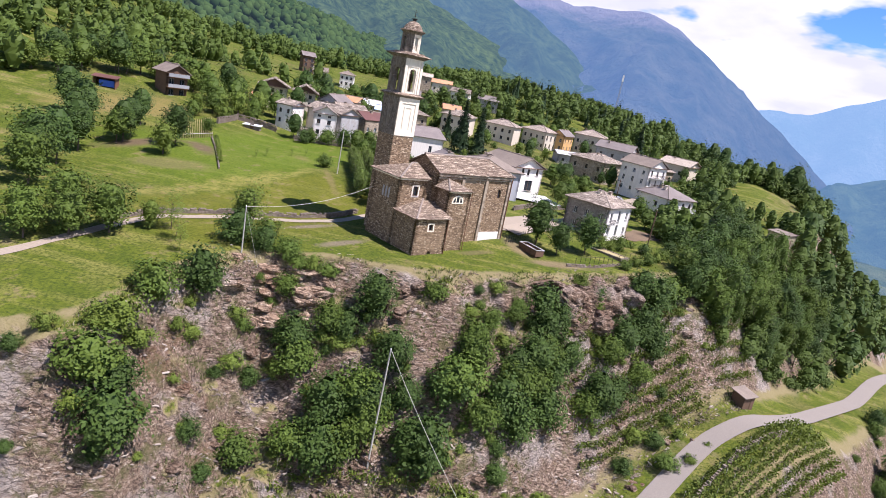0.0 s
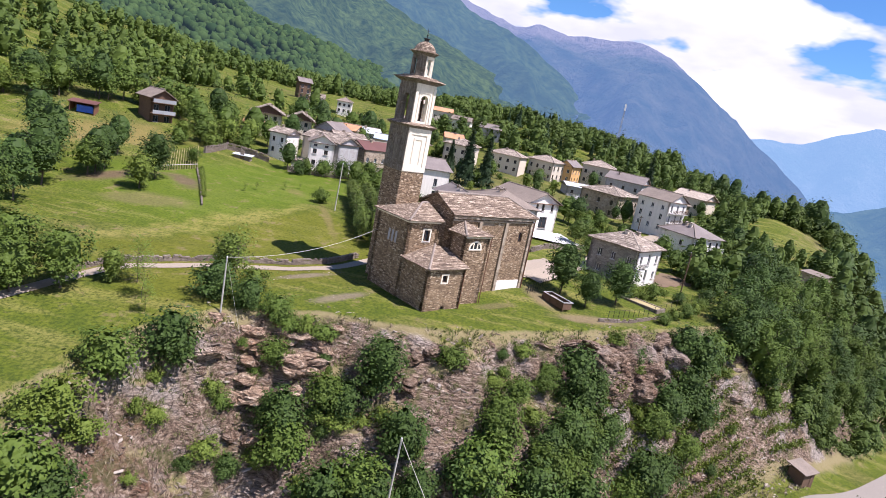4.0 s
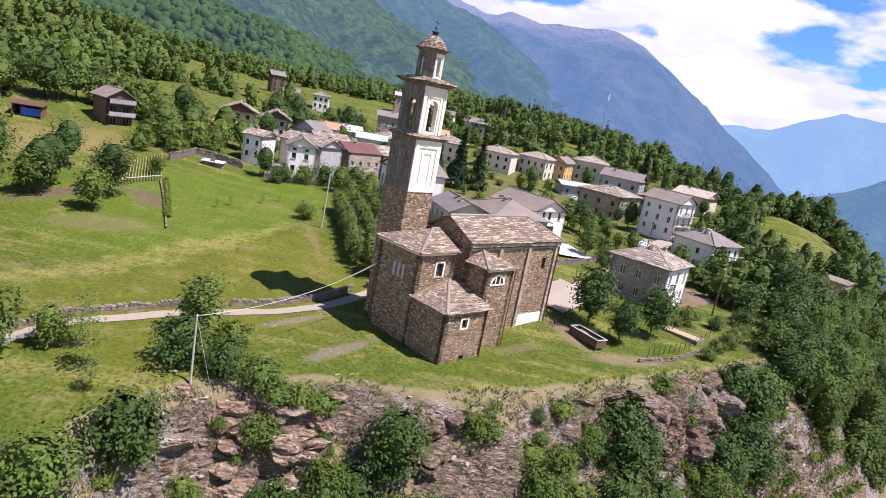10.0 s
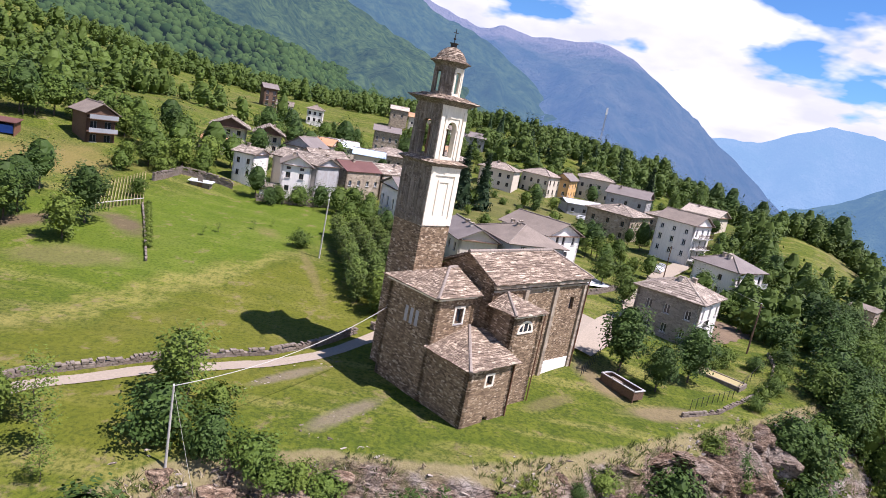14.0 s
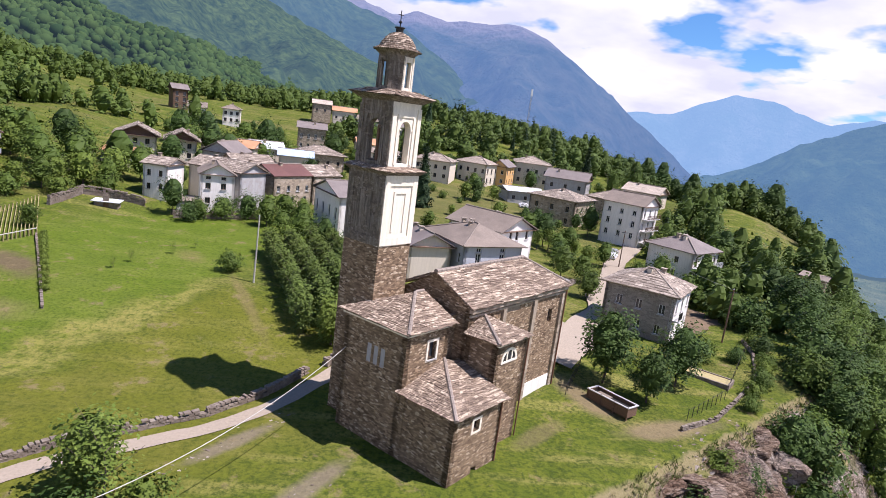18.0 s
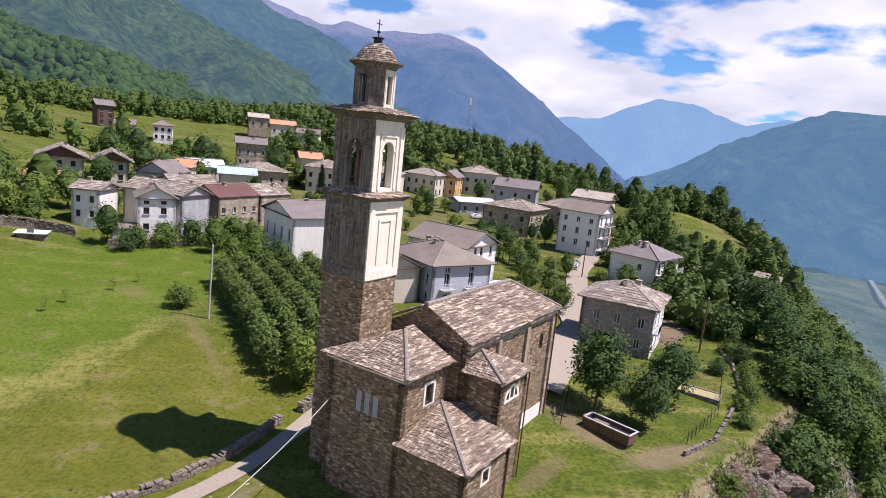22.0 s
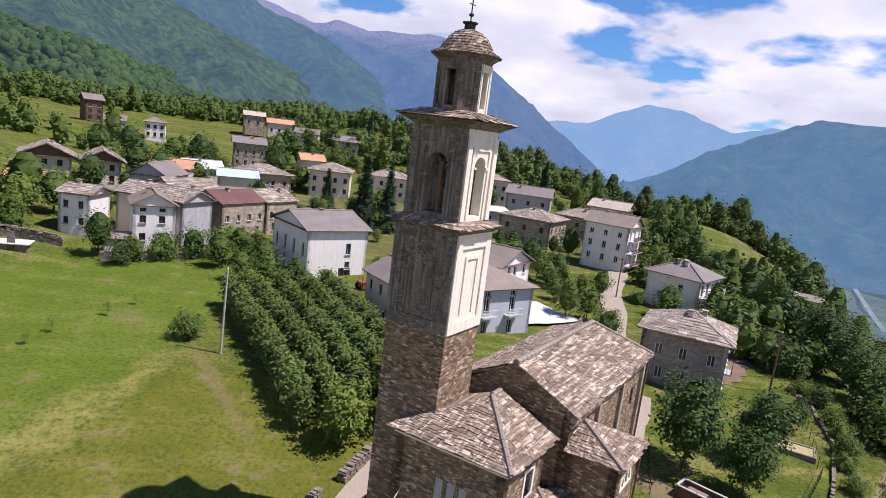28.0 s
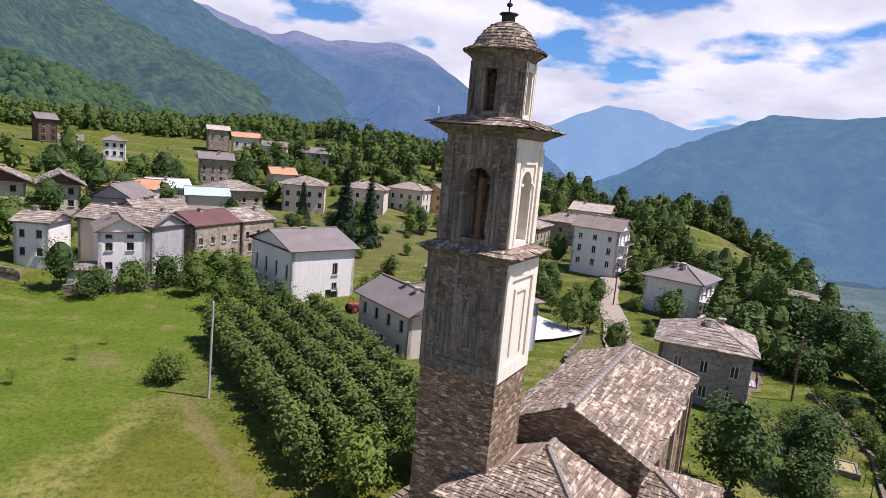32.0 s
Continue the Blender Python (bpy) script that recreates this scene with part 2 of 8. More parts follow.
def rock_colour(n):
    """Crumbling slaty rock: colour and relief, with long splintered grain, cracks, rusty and pale stretches."""
    p = n.pos()
    grain = n.add("ShaderNodeMapping")
    grain.inputs["Rotation"].default_value = (0.3, 0.2, radians(32))
    grain.inputs["Scale"].default_value = (0.55, 1.7, 2.6)
    n.link(p, grain.inputs["Vector"])
    rough = n.noise(grain.outputs[0], 1.25, 12, 0.75)
    chip = n.add("ShaderNodeTexVoronoi", Scale=1.7)
    n.link(grain.outputs[0], chip.inputs["Vector"])
    sep = n.add("ShaderNodeSeparateColor"); n.link(chip.outputs["Color"], sep.inputs[0])
    crack = n.add("ShaderNodeTexVoronoi", Scale=0.8)
    crack.feature = "DISTANCE_TO_EDGE"
    warp = n.add("ShaderNodeTexNoise", Scale=0.8, Detail=6.0)
    n.link(p, warp.inputs["Vector"])
    w = n.add("ShaderNodeVectorMath"); w.operation = "MULTIPLY_ADD"
    w.inputs[1].default_value = (1.6, 1.6, 1.6)
    n.link(warp.outputs["Color"], w.inputs[0]); n.link(grain.outputs[0], w.inputs[2])
    n.link(w.outputs[0], crack.inputs["Vector"])
    c = n.ramp(rough, (0.37, (0.03, 0.024, 0.02)), (0.45, (0.185, 0.128, 0.088)), (0.54, (0.36, 0.265, 0.188)), (0.66, (0.68, 0.57, 0.455)))
    c = n.mix(n.math("MULTIPLY", sep.outputs[0], 0.4), c, (0.18, 0.125, 0.095))
    c = n.mix(n.ramp(n.noise(p, 0.11, 6), (0.52, (0, 0, 0)), (0.62, (0.6, 0.6, 0.6))), c, n.mix(rough, (0.2, 0.17, 0.145), (0.72, 0.66, 0.59)))
    c = n.mix(n.ramp(n.noise(p, 0.17, 4), (0.55, (0, 0, 0)), (0.68, (0.6, 0.6, 0.6))), c, (0.22, 0.115, 0.065))
    c = n.mix(n.ramp(crack.outputs["Distance"], (0.0, (0.7, 0.7, 0.7)), (0.08, (0, 0, 0))), c, (0.028, 0.022, 0.018))
    return c, rough


def ground_material():
    n = Nodes("meadow_and_rock")
    p = n.pos()
    fine, mid, wide = n.noise(p, 2.6, 9, 0.65), n.noise(p, 0.3, 7), n.noise(p, 0.05, 5)
    # mown swathes run across the slope
    turned = n.add("ShaderNodeMapping")
    turned.inputs["Rotation"].default_value = (0, 0, radians(-35))
    turned.inputs["Scale"].default_value = (0.05, 0.3, 0.1)
    n.link(p, turned.inputs["Vector"])
    streak = n.noise(turned.outputs[0], 1.0, 6, 0.6)
    grass = n.mix(n.ramp(mid, (0.35, (0, 0, 0)), (0.65, (1, 1, 1))), (0.070, 0.096, 0.010), (0.120, 0.138, 0.016))
    grass = n.mix(n.ramp(streak, (0.50, (0, 0, 0)), (0.64, (0.8, 0.8, 0.8))), grass, (0.225, 0.205, 0.058))
    grass = n.mix(n.ramp(wide, (0.52, (0, 0, 0)), (0.68, (0.55, 0.55, 0.55))), grass, (0.15, 0.125, 0.045))
    grass = n.mix(n.ramp(fine, (0.42, (0, 0, 0)), (0.64, (0.8, 0.8, 0.8))), grass, (0.036, 0.055, 0.009))
    # plots of the meadow: fresh mown above, a straw-pale swathe, olive uncut grass below
    xyz = n.add("ShaderNodeSeparateXYZ"); n.link(p, xyz.inputs[0])
    px, py = n.math("ADD", xyz.outputs["X"], 46.0), n.math("SUBTRACT", xyz.outputs["Y"], 2.0)
    along = n.math("ADD", n.math("MULTIPLY", px, 0.447), n.math("MULTIPLY", py, 0.894))
    across = n.math("SUBTRACT", n.math("MULTIPLY", py, 0.447), n.math("MULTIPLY", px, 0.894))
    across = n.math("ADD", across, n.math("MULTIPLY", n.math("SUBTRACT", n.noise(p, 0.09, 5), 0.5), 16.0))
    fit = lambda v, a, b: n.math("DIVIDE", n.math("SUBTRACT", v, a), b - a)
    black, white = (0, 0, 0), (1, 1, 1)
    run = n.ramp(fit(along, -20, 60), (0.12, black), (0.25, white), (0.72, white), (0.8, black))
    upper = n.ramp(fit(across, -40, 60), (0.39, black), (0.45, white), (0.72, white), (0.85, black))
    swathe = n.ramp(fit(across, -40, 60), (0.38, black), (0.398, white), (0.415, white), (0.432, black))
    lower = n.ramp(fit(across, -40, 60), (0.1, black), (0.16, white), (0.36, white), (0.4, black))
    far_run = n.ramp(fit(along, -20, 100), (0.2, black), (0.35, white), (0.8, white), (0.9, black))
    grass = n.mix(n.math("MULTIPLY", n.math("MULTIPLY", upper, far_run), 0.7), grass, n.mix(mid, (0.066, 0.112, 0.008), (0.118, 0.160, 0.013)))
    grass = n.mix(n.math("MULTIPLY", n.math("MULTIPLY", lower, run), 0.6), grass, n.mix(mid, (0.088, 0.098, 0.010), (0.150, 0.138, 0.018)))
    grass = n.mix(n.math("MULTIPLY", n.math("MULTIPLY", swathe, run), n.ramp(n.noise(p, 0.9, 8, 0.7), (0.38, (0.05, 0.05, 0.05)), (0.56, (0.55, 0.55, 0.55)))), grass, (0.27, 0.235, 0.065))
    grass = n.mix(n.ramp(fine, (0.5, (0, 0, 0)), (0.66, (0.5, 0.5, 0.5))), grass, (0.036, 0.055, 0.009))
    # hay meadow above the bank, trodden ground by the orchard and round the garden plot
    ragged = n.math("MULTIPLY", n.math("SUBTRACT", n.noise(p, 0.13, 7, 0.65), 0.5), 1.5)
    for cx, cy, rx, ry, deg, tint, share in ((-84, 62, 21, 11, 42, (0.235, 0.185, 0.062), 0.85), (-23, 34, 12, 1.1, -64, (0.21, 0.165, 0.07), 0.6), (-35, 50, 5, 2.2, -50, (0.20, 0.17, 0.06), 0.5), (-52, 24, 9, 4, 20, (0.21, 0.165, 0.08), 0.5), (-63.5, 33, 10, 3.2, 60, (0.15, 0.105, 0.065), 0.9), (-52.5, 38, 8, 3.0, -40, (0.155, 0.11, 0.07), 0.85), (-95, 250, 60, 14, 8, (0.20, 0.175, 0.06), 0.6), (15.5, 20.5, 6.5, 2.2, -60, (0.23, 0.175, 0.10), 0.85), (23.0, 15.2, 7.5, 2.0, 18, (0.25, 0.19, 0.11), 0.8), (9.5, 12.0, 5.0, 1.2, 45, (0.22, 0.17, 0.09), 0.5), (-17.0, 5.4, 6.5, 1.0, 54, (0.22, 0.18, 0.12), 0.85), (-9.7, 1.0, 6.5, 1.3, 60, (0.22, 0.18, 0.12), 0.85), (0, 135, 75, 48, 10, (0.155, 0.135, 0.055), 0.5)):
        ca, sa = math.cos(radians(deg)), math.sin(radians(deg))
        dx, dy = n.math("SUBTRACT", xyz.outputs["X"], cx), n.math("SUBTRACT", xyz.outputs["Y"], cy)
        u = n.math("ADD", n.math("MULTIPLY", dx, ca / rx), n.math("MULTIPLY", dy, sa / rx))
        v = n.math("ADD", n.math("MULTIPLY", dx, -sa / ry), n.math("MULTIPLY", dy, ca / ry))
        away = n.math("ADD", n.math("SQRT", n.math("ADD", n.math("MULTIPLY", u, u), n.math("MULTIPLY", v, v))), ragged)
        grass = n.mix(n.ramp(away, (0.45, (share, share, share)), (1.0, black)), grass, n.mix(fine, tint, tuple(k * 0.55 for k in tint)))
    bare = n.math("MULTIPLY", n.ramp(n.noise(p, 0.3, 8, 0.72), (0.57, (0, 0, 0)), (0.66, (1, 1, 1))), 0.7)
    grass = n.mix(bare, grass, (0.19, 0.145, 0.075))
    rock, rough = rock_colour(n)
    herb = n.mix(n.ramp(fine, (0.4, (0, 0, 0)), (0.62, (1, 1, 1))), (0.085, 0.095, 0.028), (0.21, 0.175, 0.095))
    scrub = n.mix(n.ramp(n.noise(p, 0.34, 8, 0.7), (0.52, (0, 0, 0)), (0.6, (0.8, 0.8, 0.8))), rock, herb)
    g = n.add("ShaderNodeNewGeometry")
    s = n.add("ShaderNodeSeparateXYZ"); n.link(g.outputs["Normal"], s.inputs[0])
    steep = n.math("ADD", s.outputs["Z"], n.math("MULTIPLY", n.math("SUBTRACT", mid, 0.5), 0.3))
    on = n.ramp(steep, (0.70, (0, 0, 0)), (0.78, (1, 1, 1)))
    rim = n.mix(n.ramp(n.math("ADD", steep, n.math("MULTIPLY", fine, 0.12)), (0.92, (0.85, 0.85, 0.85)), (1.0, (0, 0, 0))), grass, n.mix(fine, (0.12, 0.10, 0.045), (0.29, 0.235, 0.13)))
    c = n.mix(on, scrub, rim)
    relief = n.mix(on, n.math("MULTIPLY", rough, 4.0), n.math("ADD", n.math("MULTIPLY", fine, 0.7), mid))
    n.bump(relief, 0.85, 0.3)
    return n.done(c, 0.95, spec=0.1)


def bits(name, a, b, c3):
    """Loose pieces, toned one by one."""
    n = Nodes(name)
    c = n.ramp(n.island(), (0.0, a), (0.5, b), (1.0, c3))
    g = n.noise(n.pos(), 6.0, 6)
    c = n.mix(n.math("MULTIPLY", g, 0.5), c, tuple(v * 0.5 for v in a[:3]))
    n.bump(g, 0.5, 0.05)
    return n.done(c, 0.92, spec=0.15)


def crag_rock(name, tone):
    n = Nodes(name)
    c, rough = rock_colour(n)
    n.bump(n.math("MULTIPLY", rough, 4.0), 0.9, 0.25)
    return n.done(n.mix(1.0, c, tone, "MULTIPLY"), 0.95, spec=0.1)


M = {
    "crag": crag_rock("slaty_rock", (0.85, 0.82, 0.80)),
    "crag_pale": crag_rock("pale_slaty_rock", (1.4, 1.36, 1.3)),
    "ground": ground_material(),
    "stone": masonry("church_rubble", (0.49, 0.35, 0.215), (0.118, 0.078, 0.050), (0.16, 0.115, 0.074), 2.7, 2.8, (0.78, 0.64, 0.46), 1.0),
    "stone_grey": masonry("grey_house_rubble", (0.33, 0.295, 0.255), (0.19, 0.165, 0.14), (0.29, 0.265, 0.235), 1.9, 1.8, (0.42, 0.385, 0.34), 0.5),
    "stone_pale": masonry("house_rubble", (0.50, 0.41, 0.30), (0.24, 0.19, 0.138), (0.34, 0.285, 0.215), 1.5, 1.6, (0.6, 0.52, 0.42), 0.5),
    "slab": shingles("stone_slabs", (0.155, 0.112, 0.080), (0.28, 0.21, 0.15), (0.55, 0.45, 0.335)),
    "slab_grey": shingles("grey_slabs", (0.185, 0.148, 0.115), (0.31, 0.255, 0.20), (0.52, 0.44, 0.35)),
    "ridge": grained("mortared_ridge", (0.22, 0.18, 0.145), (0.31, 0.26, 0.215)),
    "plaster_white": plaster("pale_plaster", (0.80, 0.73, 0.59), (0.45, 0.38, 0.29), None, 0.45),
    # weathered grey, darkened further to stand for the tower's shaded sides
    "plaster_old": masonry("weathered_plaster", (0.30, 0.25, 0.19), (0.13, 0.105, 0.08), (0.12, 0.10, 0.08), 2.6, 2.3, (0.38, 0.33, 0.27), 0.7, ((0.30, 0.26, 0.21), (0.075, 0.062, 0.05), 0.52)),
    "white": plaster("white_render", (0.78, 0.74, 0.67), (0.50, 0.46, 0.40), None, 0.45),
    "grey_wall": plaster("grey_render", (0.42, 0.41, 0.40), (0.24, 0.23, 0.22), (0.34, 0.32, 0.30), 0.5),
    "blue_wall": plaster("bluish_render", (0.46, 0.47, 0.50), (0.32, 0.32, 0.34), None, 0.3),
    "cream": plaster("cream_render", (0.62, 0.55, 0.44), (0.40, 0.345, 0.27), None, 0.35),
    "ochre": plaster("ochre_render", (0.66, 0.40, 0.16), (0.45, 0.28, 0.14), None, 0.3),
    "roof_grey": grained("grey_roof", (0.175, 0.14, 0.11), (0.29, 0.235, 0.185), 5.0, 0.7, 0.6, 0.4),
    "roof_brown": grained("brown_roof", (0.17, 0.14, 0.125), (0.25, 0.215, 0.19), 5.0, 0.7, 0.6, 0.4),
    "roof_red": grained("red_sheet_roof", (0.12, 0.055, 0.045), (0.17, 0.082, 0.066), 4.0, 0.6, 0.3),
    "roof_tile": grained("orange_tiles", (0.46, 0.22, 0.11), (0.56, 0.31, 0.17), 6.0, 0.8, 0.6),
    "roof_sheet": grained("pale_sheet_roof", (0.62, 0.64, 0.66), (0.75, 0.76, 0.77), 2.0, 0.45, 0.2),
    "roof_blue": grained("bluish_sheet_roof", (0.42, 0.52, 0.66), (0.5, 0.6, 0.72), 2.0, 0.45, 0.2),
    "timber": grained("old_timber", (0.10, 0.06, 0.04), (0.19, 0.115, 0.07), 8.0, 0.8, 0.4),
    "rust": grained("rusty_iron", (0.16, 0.075, 0.04), (0.24, 0.12, 0.07), 8.0, 0.8, 0.3),
    "iron": grained("dark_iron", (0.03, 0.028, 0.026), (0.06, 0.055, 0.05), 9.0, 0.6, 0.2, metal=0.4),
    "path": grained("pale_gravel", (0.25, 0.205, 0.15), (0.36, 0.30, 0.23), 4.0, 0.95, 0.4, 0.3, (0.29, 0.24, 0.18)),
    "asphalt": grained("worn_asphalt", (0.20, 0.175, 0.145), (0.28, 0.245, 0.205), 6.0, 0.9, 0.2, 0.2, (0.22, 0.195, 0.165)),
    "concrete": grained("concrete", (0.42, 0.41, 0.39), (0.53, 0.52, 0.5), 4.0, 0.9, 0.3),
    "concrete_white": grained("white_concrete", (0.6, 0.585, 0.56), (0.68, 0.665, 0.64), 4.0, 0.9, 0.2),
    "soil": grained("bare_soil", (0.13, 0.09, 0.055), (0.22, 0.155, 0.095), 3.0, 0.95, 0.6),
    "dry": grained("dry_grass", (0.30, 0.25, 0.11), (0.40, 0.33, 0.17), 3.0, 0.95, 0.5),
    "bark": grained("bark", (0.075, 0.058, 0.044), (0.14, 0.11, 0.085), 8.0, 0.95, 0.8),
    "pole": grained("weathered_pole", (0.40, 0.38, 0.33), (0.52, 0.49, 0.43), 8.0, 0.85, 0.3),
    "scree": bits("scree_stones", (0.11, 0.086, 0.068), (0.24, 0.195, 0.155), (0.48, 0.42, 0.35)),
    "straw": bits("dry_scrub", (0.22, 0.17, 0.115), (0.34, 0.275, 0.175), (0.46, 0.39, 0.25)),
    "weed": leafy("low_weeds", (0.07, 0.105, 0.02), (0.15, 0.185, 0.05)),
    "rock": grained("grey_rock", (0.12, 0.096, 0.074), (0.31, 0.26, 0.208), 2.2, 0.95, 1.0, 0.5, (0.12, 0.085, 0.065)),
    "leaf": leafy("broad_leaves", (0.06, 0.108, 0.016), (0.135, 0.20, 0.034)),
    "leaf_dark": leafy("dark_leaves", (0.036, 0.074, 0.016), (0.085, 0.14, 0.026), 0.15),
    "leaf_light": leafy("light_leaves", (0.09, 0.15, 0.02), (0.18, 0.235, 0.042)),
    "leaf_walnut": leafy("orchard_leaves", (0.07, 0.115, 0.022), (0.17, 0.235, 0.05), 0.15),
    "leaf_wood": leafy("woodland_leaves", (0.050, 0.092, 0.015), (0.118, 0.17, 0.030), 0.15),
    "needle": leafy("conifer_needles", (0.02, 0.045, 0.018), (0.045, 0.08, 0.03), 0.1),
    "vine": leafy("vine_leaves", (0.085, 0.135, 0.018), (0.165, 0.205, 0.036)),
    "blue_paint": grained("blue_tarpaulin", (0.03, 0.10, 0.45), (0.05, 0.15, 0.55), 2.0, 0.6, 0.3),
    "red_paint": grained("red_paint", (0.36, 0.04, 0.03), (0.45, 0.06, 0.045), 3.0, 0.4, 0.1),
    "white_paint": grained("white_paint", (0.76, 0.76, 0.75), (0.8, 0.8, 0.79), 3.0, 0.35, 0.05),
    "grey_paint": grained("grey_paint", (0.28, 0.29, 0.30), (0.33, 0.34, 0.35), 3.0, 0.35, 0.05),
    "door": grained("red_brown_door", (0.36, 0.13, 0.06), (0.45, 0.19, 0.09), 5.0, 0.6, 0.2),
    "shutter": grained("brown_shutter", (0.13, 0.075, 0.05), (0.18, 0.105, 0.07), 6.0, 0.7, 0.2),
    "bell": grained("bronze", (0.10, 0.075, 0.04), (0.16, 0.12, 0.06), 5.0, 0.45, 0.1, metal=0.8),
    "rubber": grained("tyre_rubber", (0.02, 0.02, 0.02), (0.035, 0.035, 0.035), 5.0, 0.9, 0.1),
}
gl = Nodes("window_glass")
M["glass"] = gl.done((0.025, 0.03, 0.037), 0.12, spec=0.6)

# ---- helpers for building ----
def mesh(name, verts, faces, material, smooth=False):
    me = bpy.data.meshes.new(name)
    me.from_pydata([tuple(v) for v in verts], [], [tuple(f) for f in faces])
    me.materials.append(M[material])
    if smooth:
        me.polygons.foreach_set("use_smooth", [True] * len(me.polygons))
    me.update()
    return me


def big_mesh(name, verts, faces, material, smooth=False):
    """The same from arrays: verts (n, 3), faces (m, k) with one k."""
    verts, faces = np.asarray(verts, np.float32), np.asarray(faces, np.int32)
    me = bpy.data.meshes.new(name)
    k = faces.shape[1]
    me.vertices.add(len(verts)); me.vertices.foreach_set("co", verts.ravel())
    me.loops.add(faces.size); me.loops.foreach_set("vertex_index", faces.ravel())
    me.polygons.add(len(faces)); me.polygons.foreach_set("loop_start", np.arange(len(faces), dtype=np.int32) * k)
    me.materials.append(M[material])
    me.update(calc_edges=True)
    me.polygons.foreach_set("use_smooth", np.full(len(faces), smooth))
    return me


def put(name, me, parent=None, label="", at=None):
    ob = new(name, me)
    if at is not None:
        ob.matrix_local = at
    if parent is not None:
        ob.parent = parent
    return tagged(ob, label)


def thing(name, label, category, at=None, group="", kind=""):
    ob = new(name)
    ob.empty_display_size = 0.1
    if at is not None:
        ob.matrix_local = at
    return tagged(ob, label, category, group, kind)


class Shape:
    """Gathers boxes, prisms and tubes into one mesh."""
    def __init__(self):
        self.v, self.f = [], []

    def add(self, verts, faces):
        o = len(self.v)
        self.v += [tuple(v) for v in verts]
        self.f += [tuple(i + o for i in f) for f in faces]
        return self

    def box(self, x0, y0, z0, x1, y1, z1, taper=0.0):
        t = taper
        v = [(x0, y0, z0), (x1, y0, z0), (x1, y1, z0), (x0, y1, z0), (x0 + t, y0 + t, z1), (x1 - t, y0 + t, z1), (x1 - t, y1 - t, z1), (x0 + t, y1 - t, z1)]
        return self.add(v, [(3, 2, 1, 0), (4, 5, 6, 7), (0, 1, 5, 4), (1, 2, 6, 5), (2, 3, 7, 6), (3, 0, 4, 7)])

    def prism(self, ring, z0, z1, top=None):
        n = len(ring)
        v = [(x, y, z0) for x, y in ring] + [(x, y, z1) for x, y in (top or ring)]
        f = [tuple(range(n - 1, -1, -1)), tuple(range(n, 2 * n))] + [(i, (i + 1) % n, n + (i + 1) % n, n + i) for i in range(n)]
        return self.add(v, f)

    def tube(self, a, b, r0, r1=None, n=8):
        a, b = Vector(a), Vector(b)
        r1 = r0 if r1 is None else r1
        q = (b - a).to_track_quat("Z", "Y")
        v = []
        for c, r in ((a, r0), (b, r1)):
            v += [c + q @ Vector((r * math.cos(2 * math.pi * i / n), r * math.sin(2 * math.pi * i / n), 0)) for i in range(n)]
        return self.add(v, [tuple(range(n - 1, -1, -1)), tuple(range(n, 2 * n))] + [(i, (i + 1) % n, n + (i + 1) % n, n + i) for i in range(n)])

    def lathe(self, profile, cx=0.0, cy=0.0, n=16, turn=0.0):
        v = [(cx + r * math.cos(turn + 2 * math.pi * i / n), cy + r * math.sin(turn + 2 * math.pi * i / n), z) for r, z in profile for i in range(n)]
        f = [(k * n + i, k * n + (i + 1) % n, (k + 1) * n + (i + 1) % n, (k + 1) * n + i) for k in range(len(profile) - 1) for i in range(n)]
        return self.add(v, f + [tuple(range(n - 1, -1, -1)), tuple((len(profile) - 1) * n + i for i in range(n))])

    def sheet(self, pts, thick):
        """A flat polygon with thickness below it."""
        pts = [Vector(p) for p in pts]
        nrm = (pts[1] - pts[0]).cross(pts[2] - pts[0]).normalized()
        if nrm.z < 0:
            pts.reverse(); nrm = -nrm
        n = len(pts)
        v = pts + [p - nrm * thick for p in pts]
        return self.add(v, [tuple(range(n)), tuple(range(2 * n - 1, n - 1, -1))] + [(i + n, (i + 1) % n + n, (i + 1) % n, i) for i in range(n)])

    def weld(self):
        """Joins corners that coincide, so that touching pieces make one body."""
        seen, to, v = {}, [], []
        for p in self.v:
            k = tuple(round(c, 3) for c in p)
            if k not in seen:
                seen[k] = len(v); v.append(p)
            to.append(seen[k])
        self.v, self.f = v, [tuple(to[i] for i in f) for f in self.f]
        return self

    def mesh(self, name, material, smooth=False):
        return mesh(name, self.v, self.f, material, smooth)


def part(name, shape, material, parent, label="", smooth=False, at=None):
    return put(name, shape.mesh(name, material, smooth), parent, label, at)


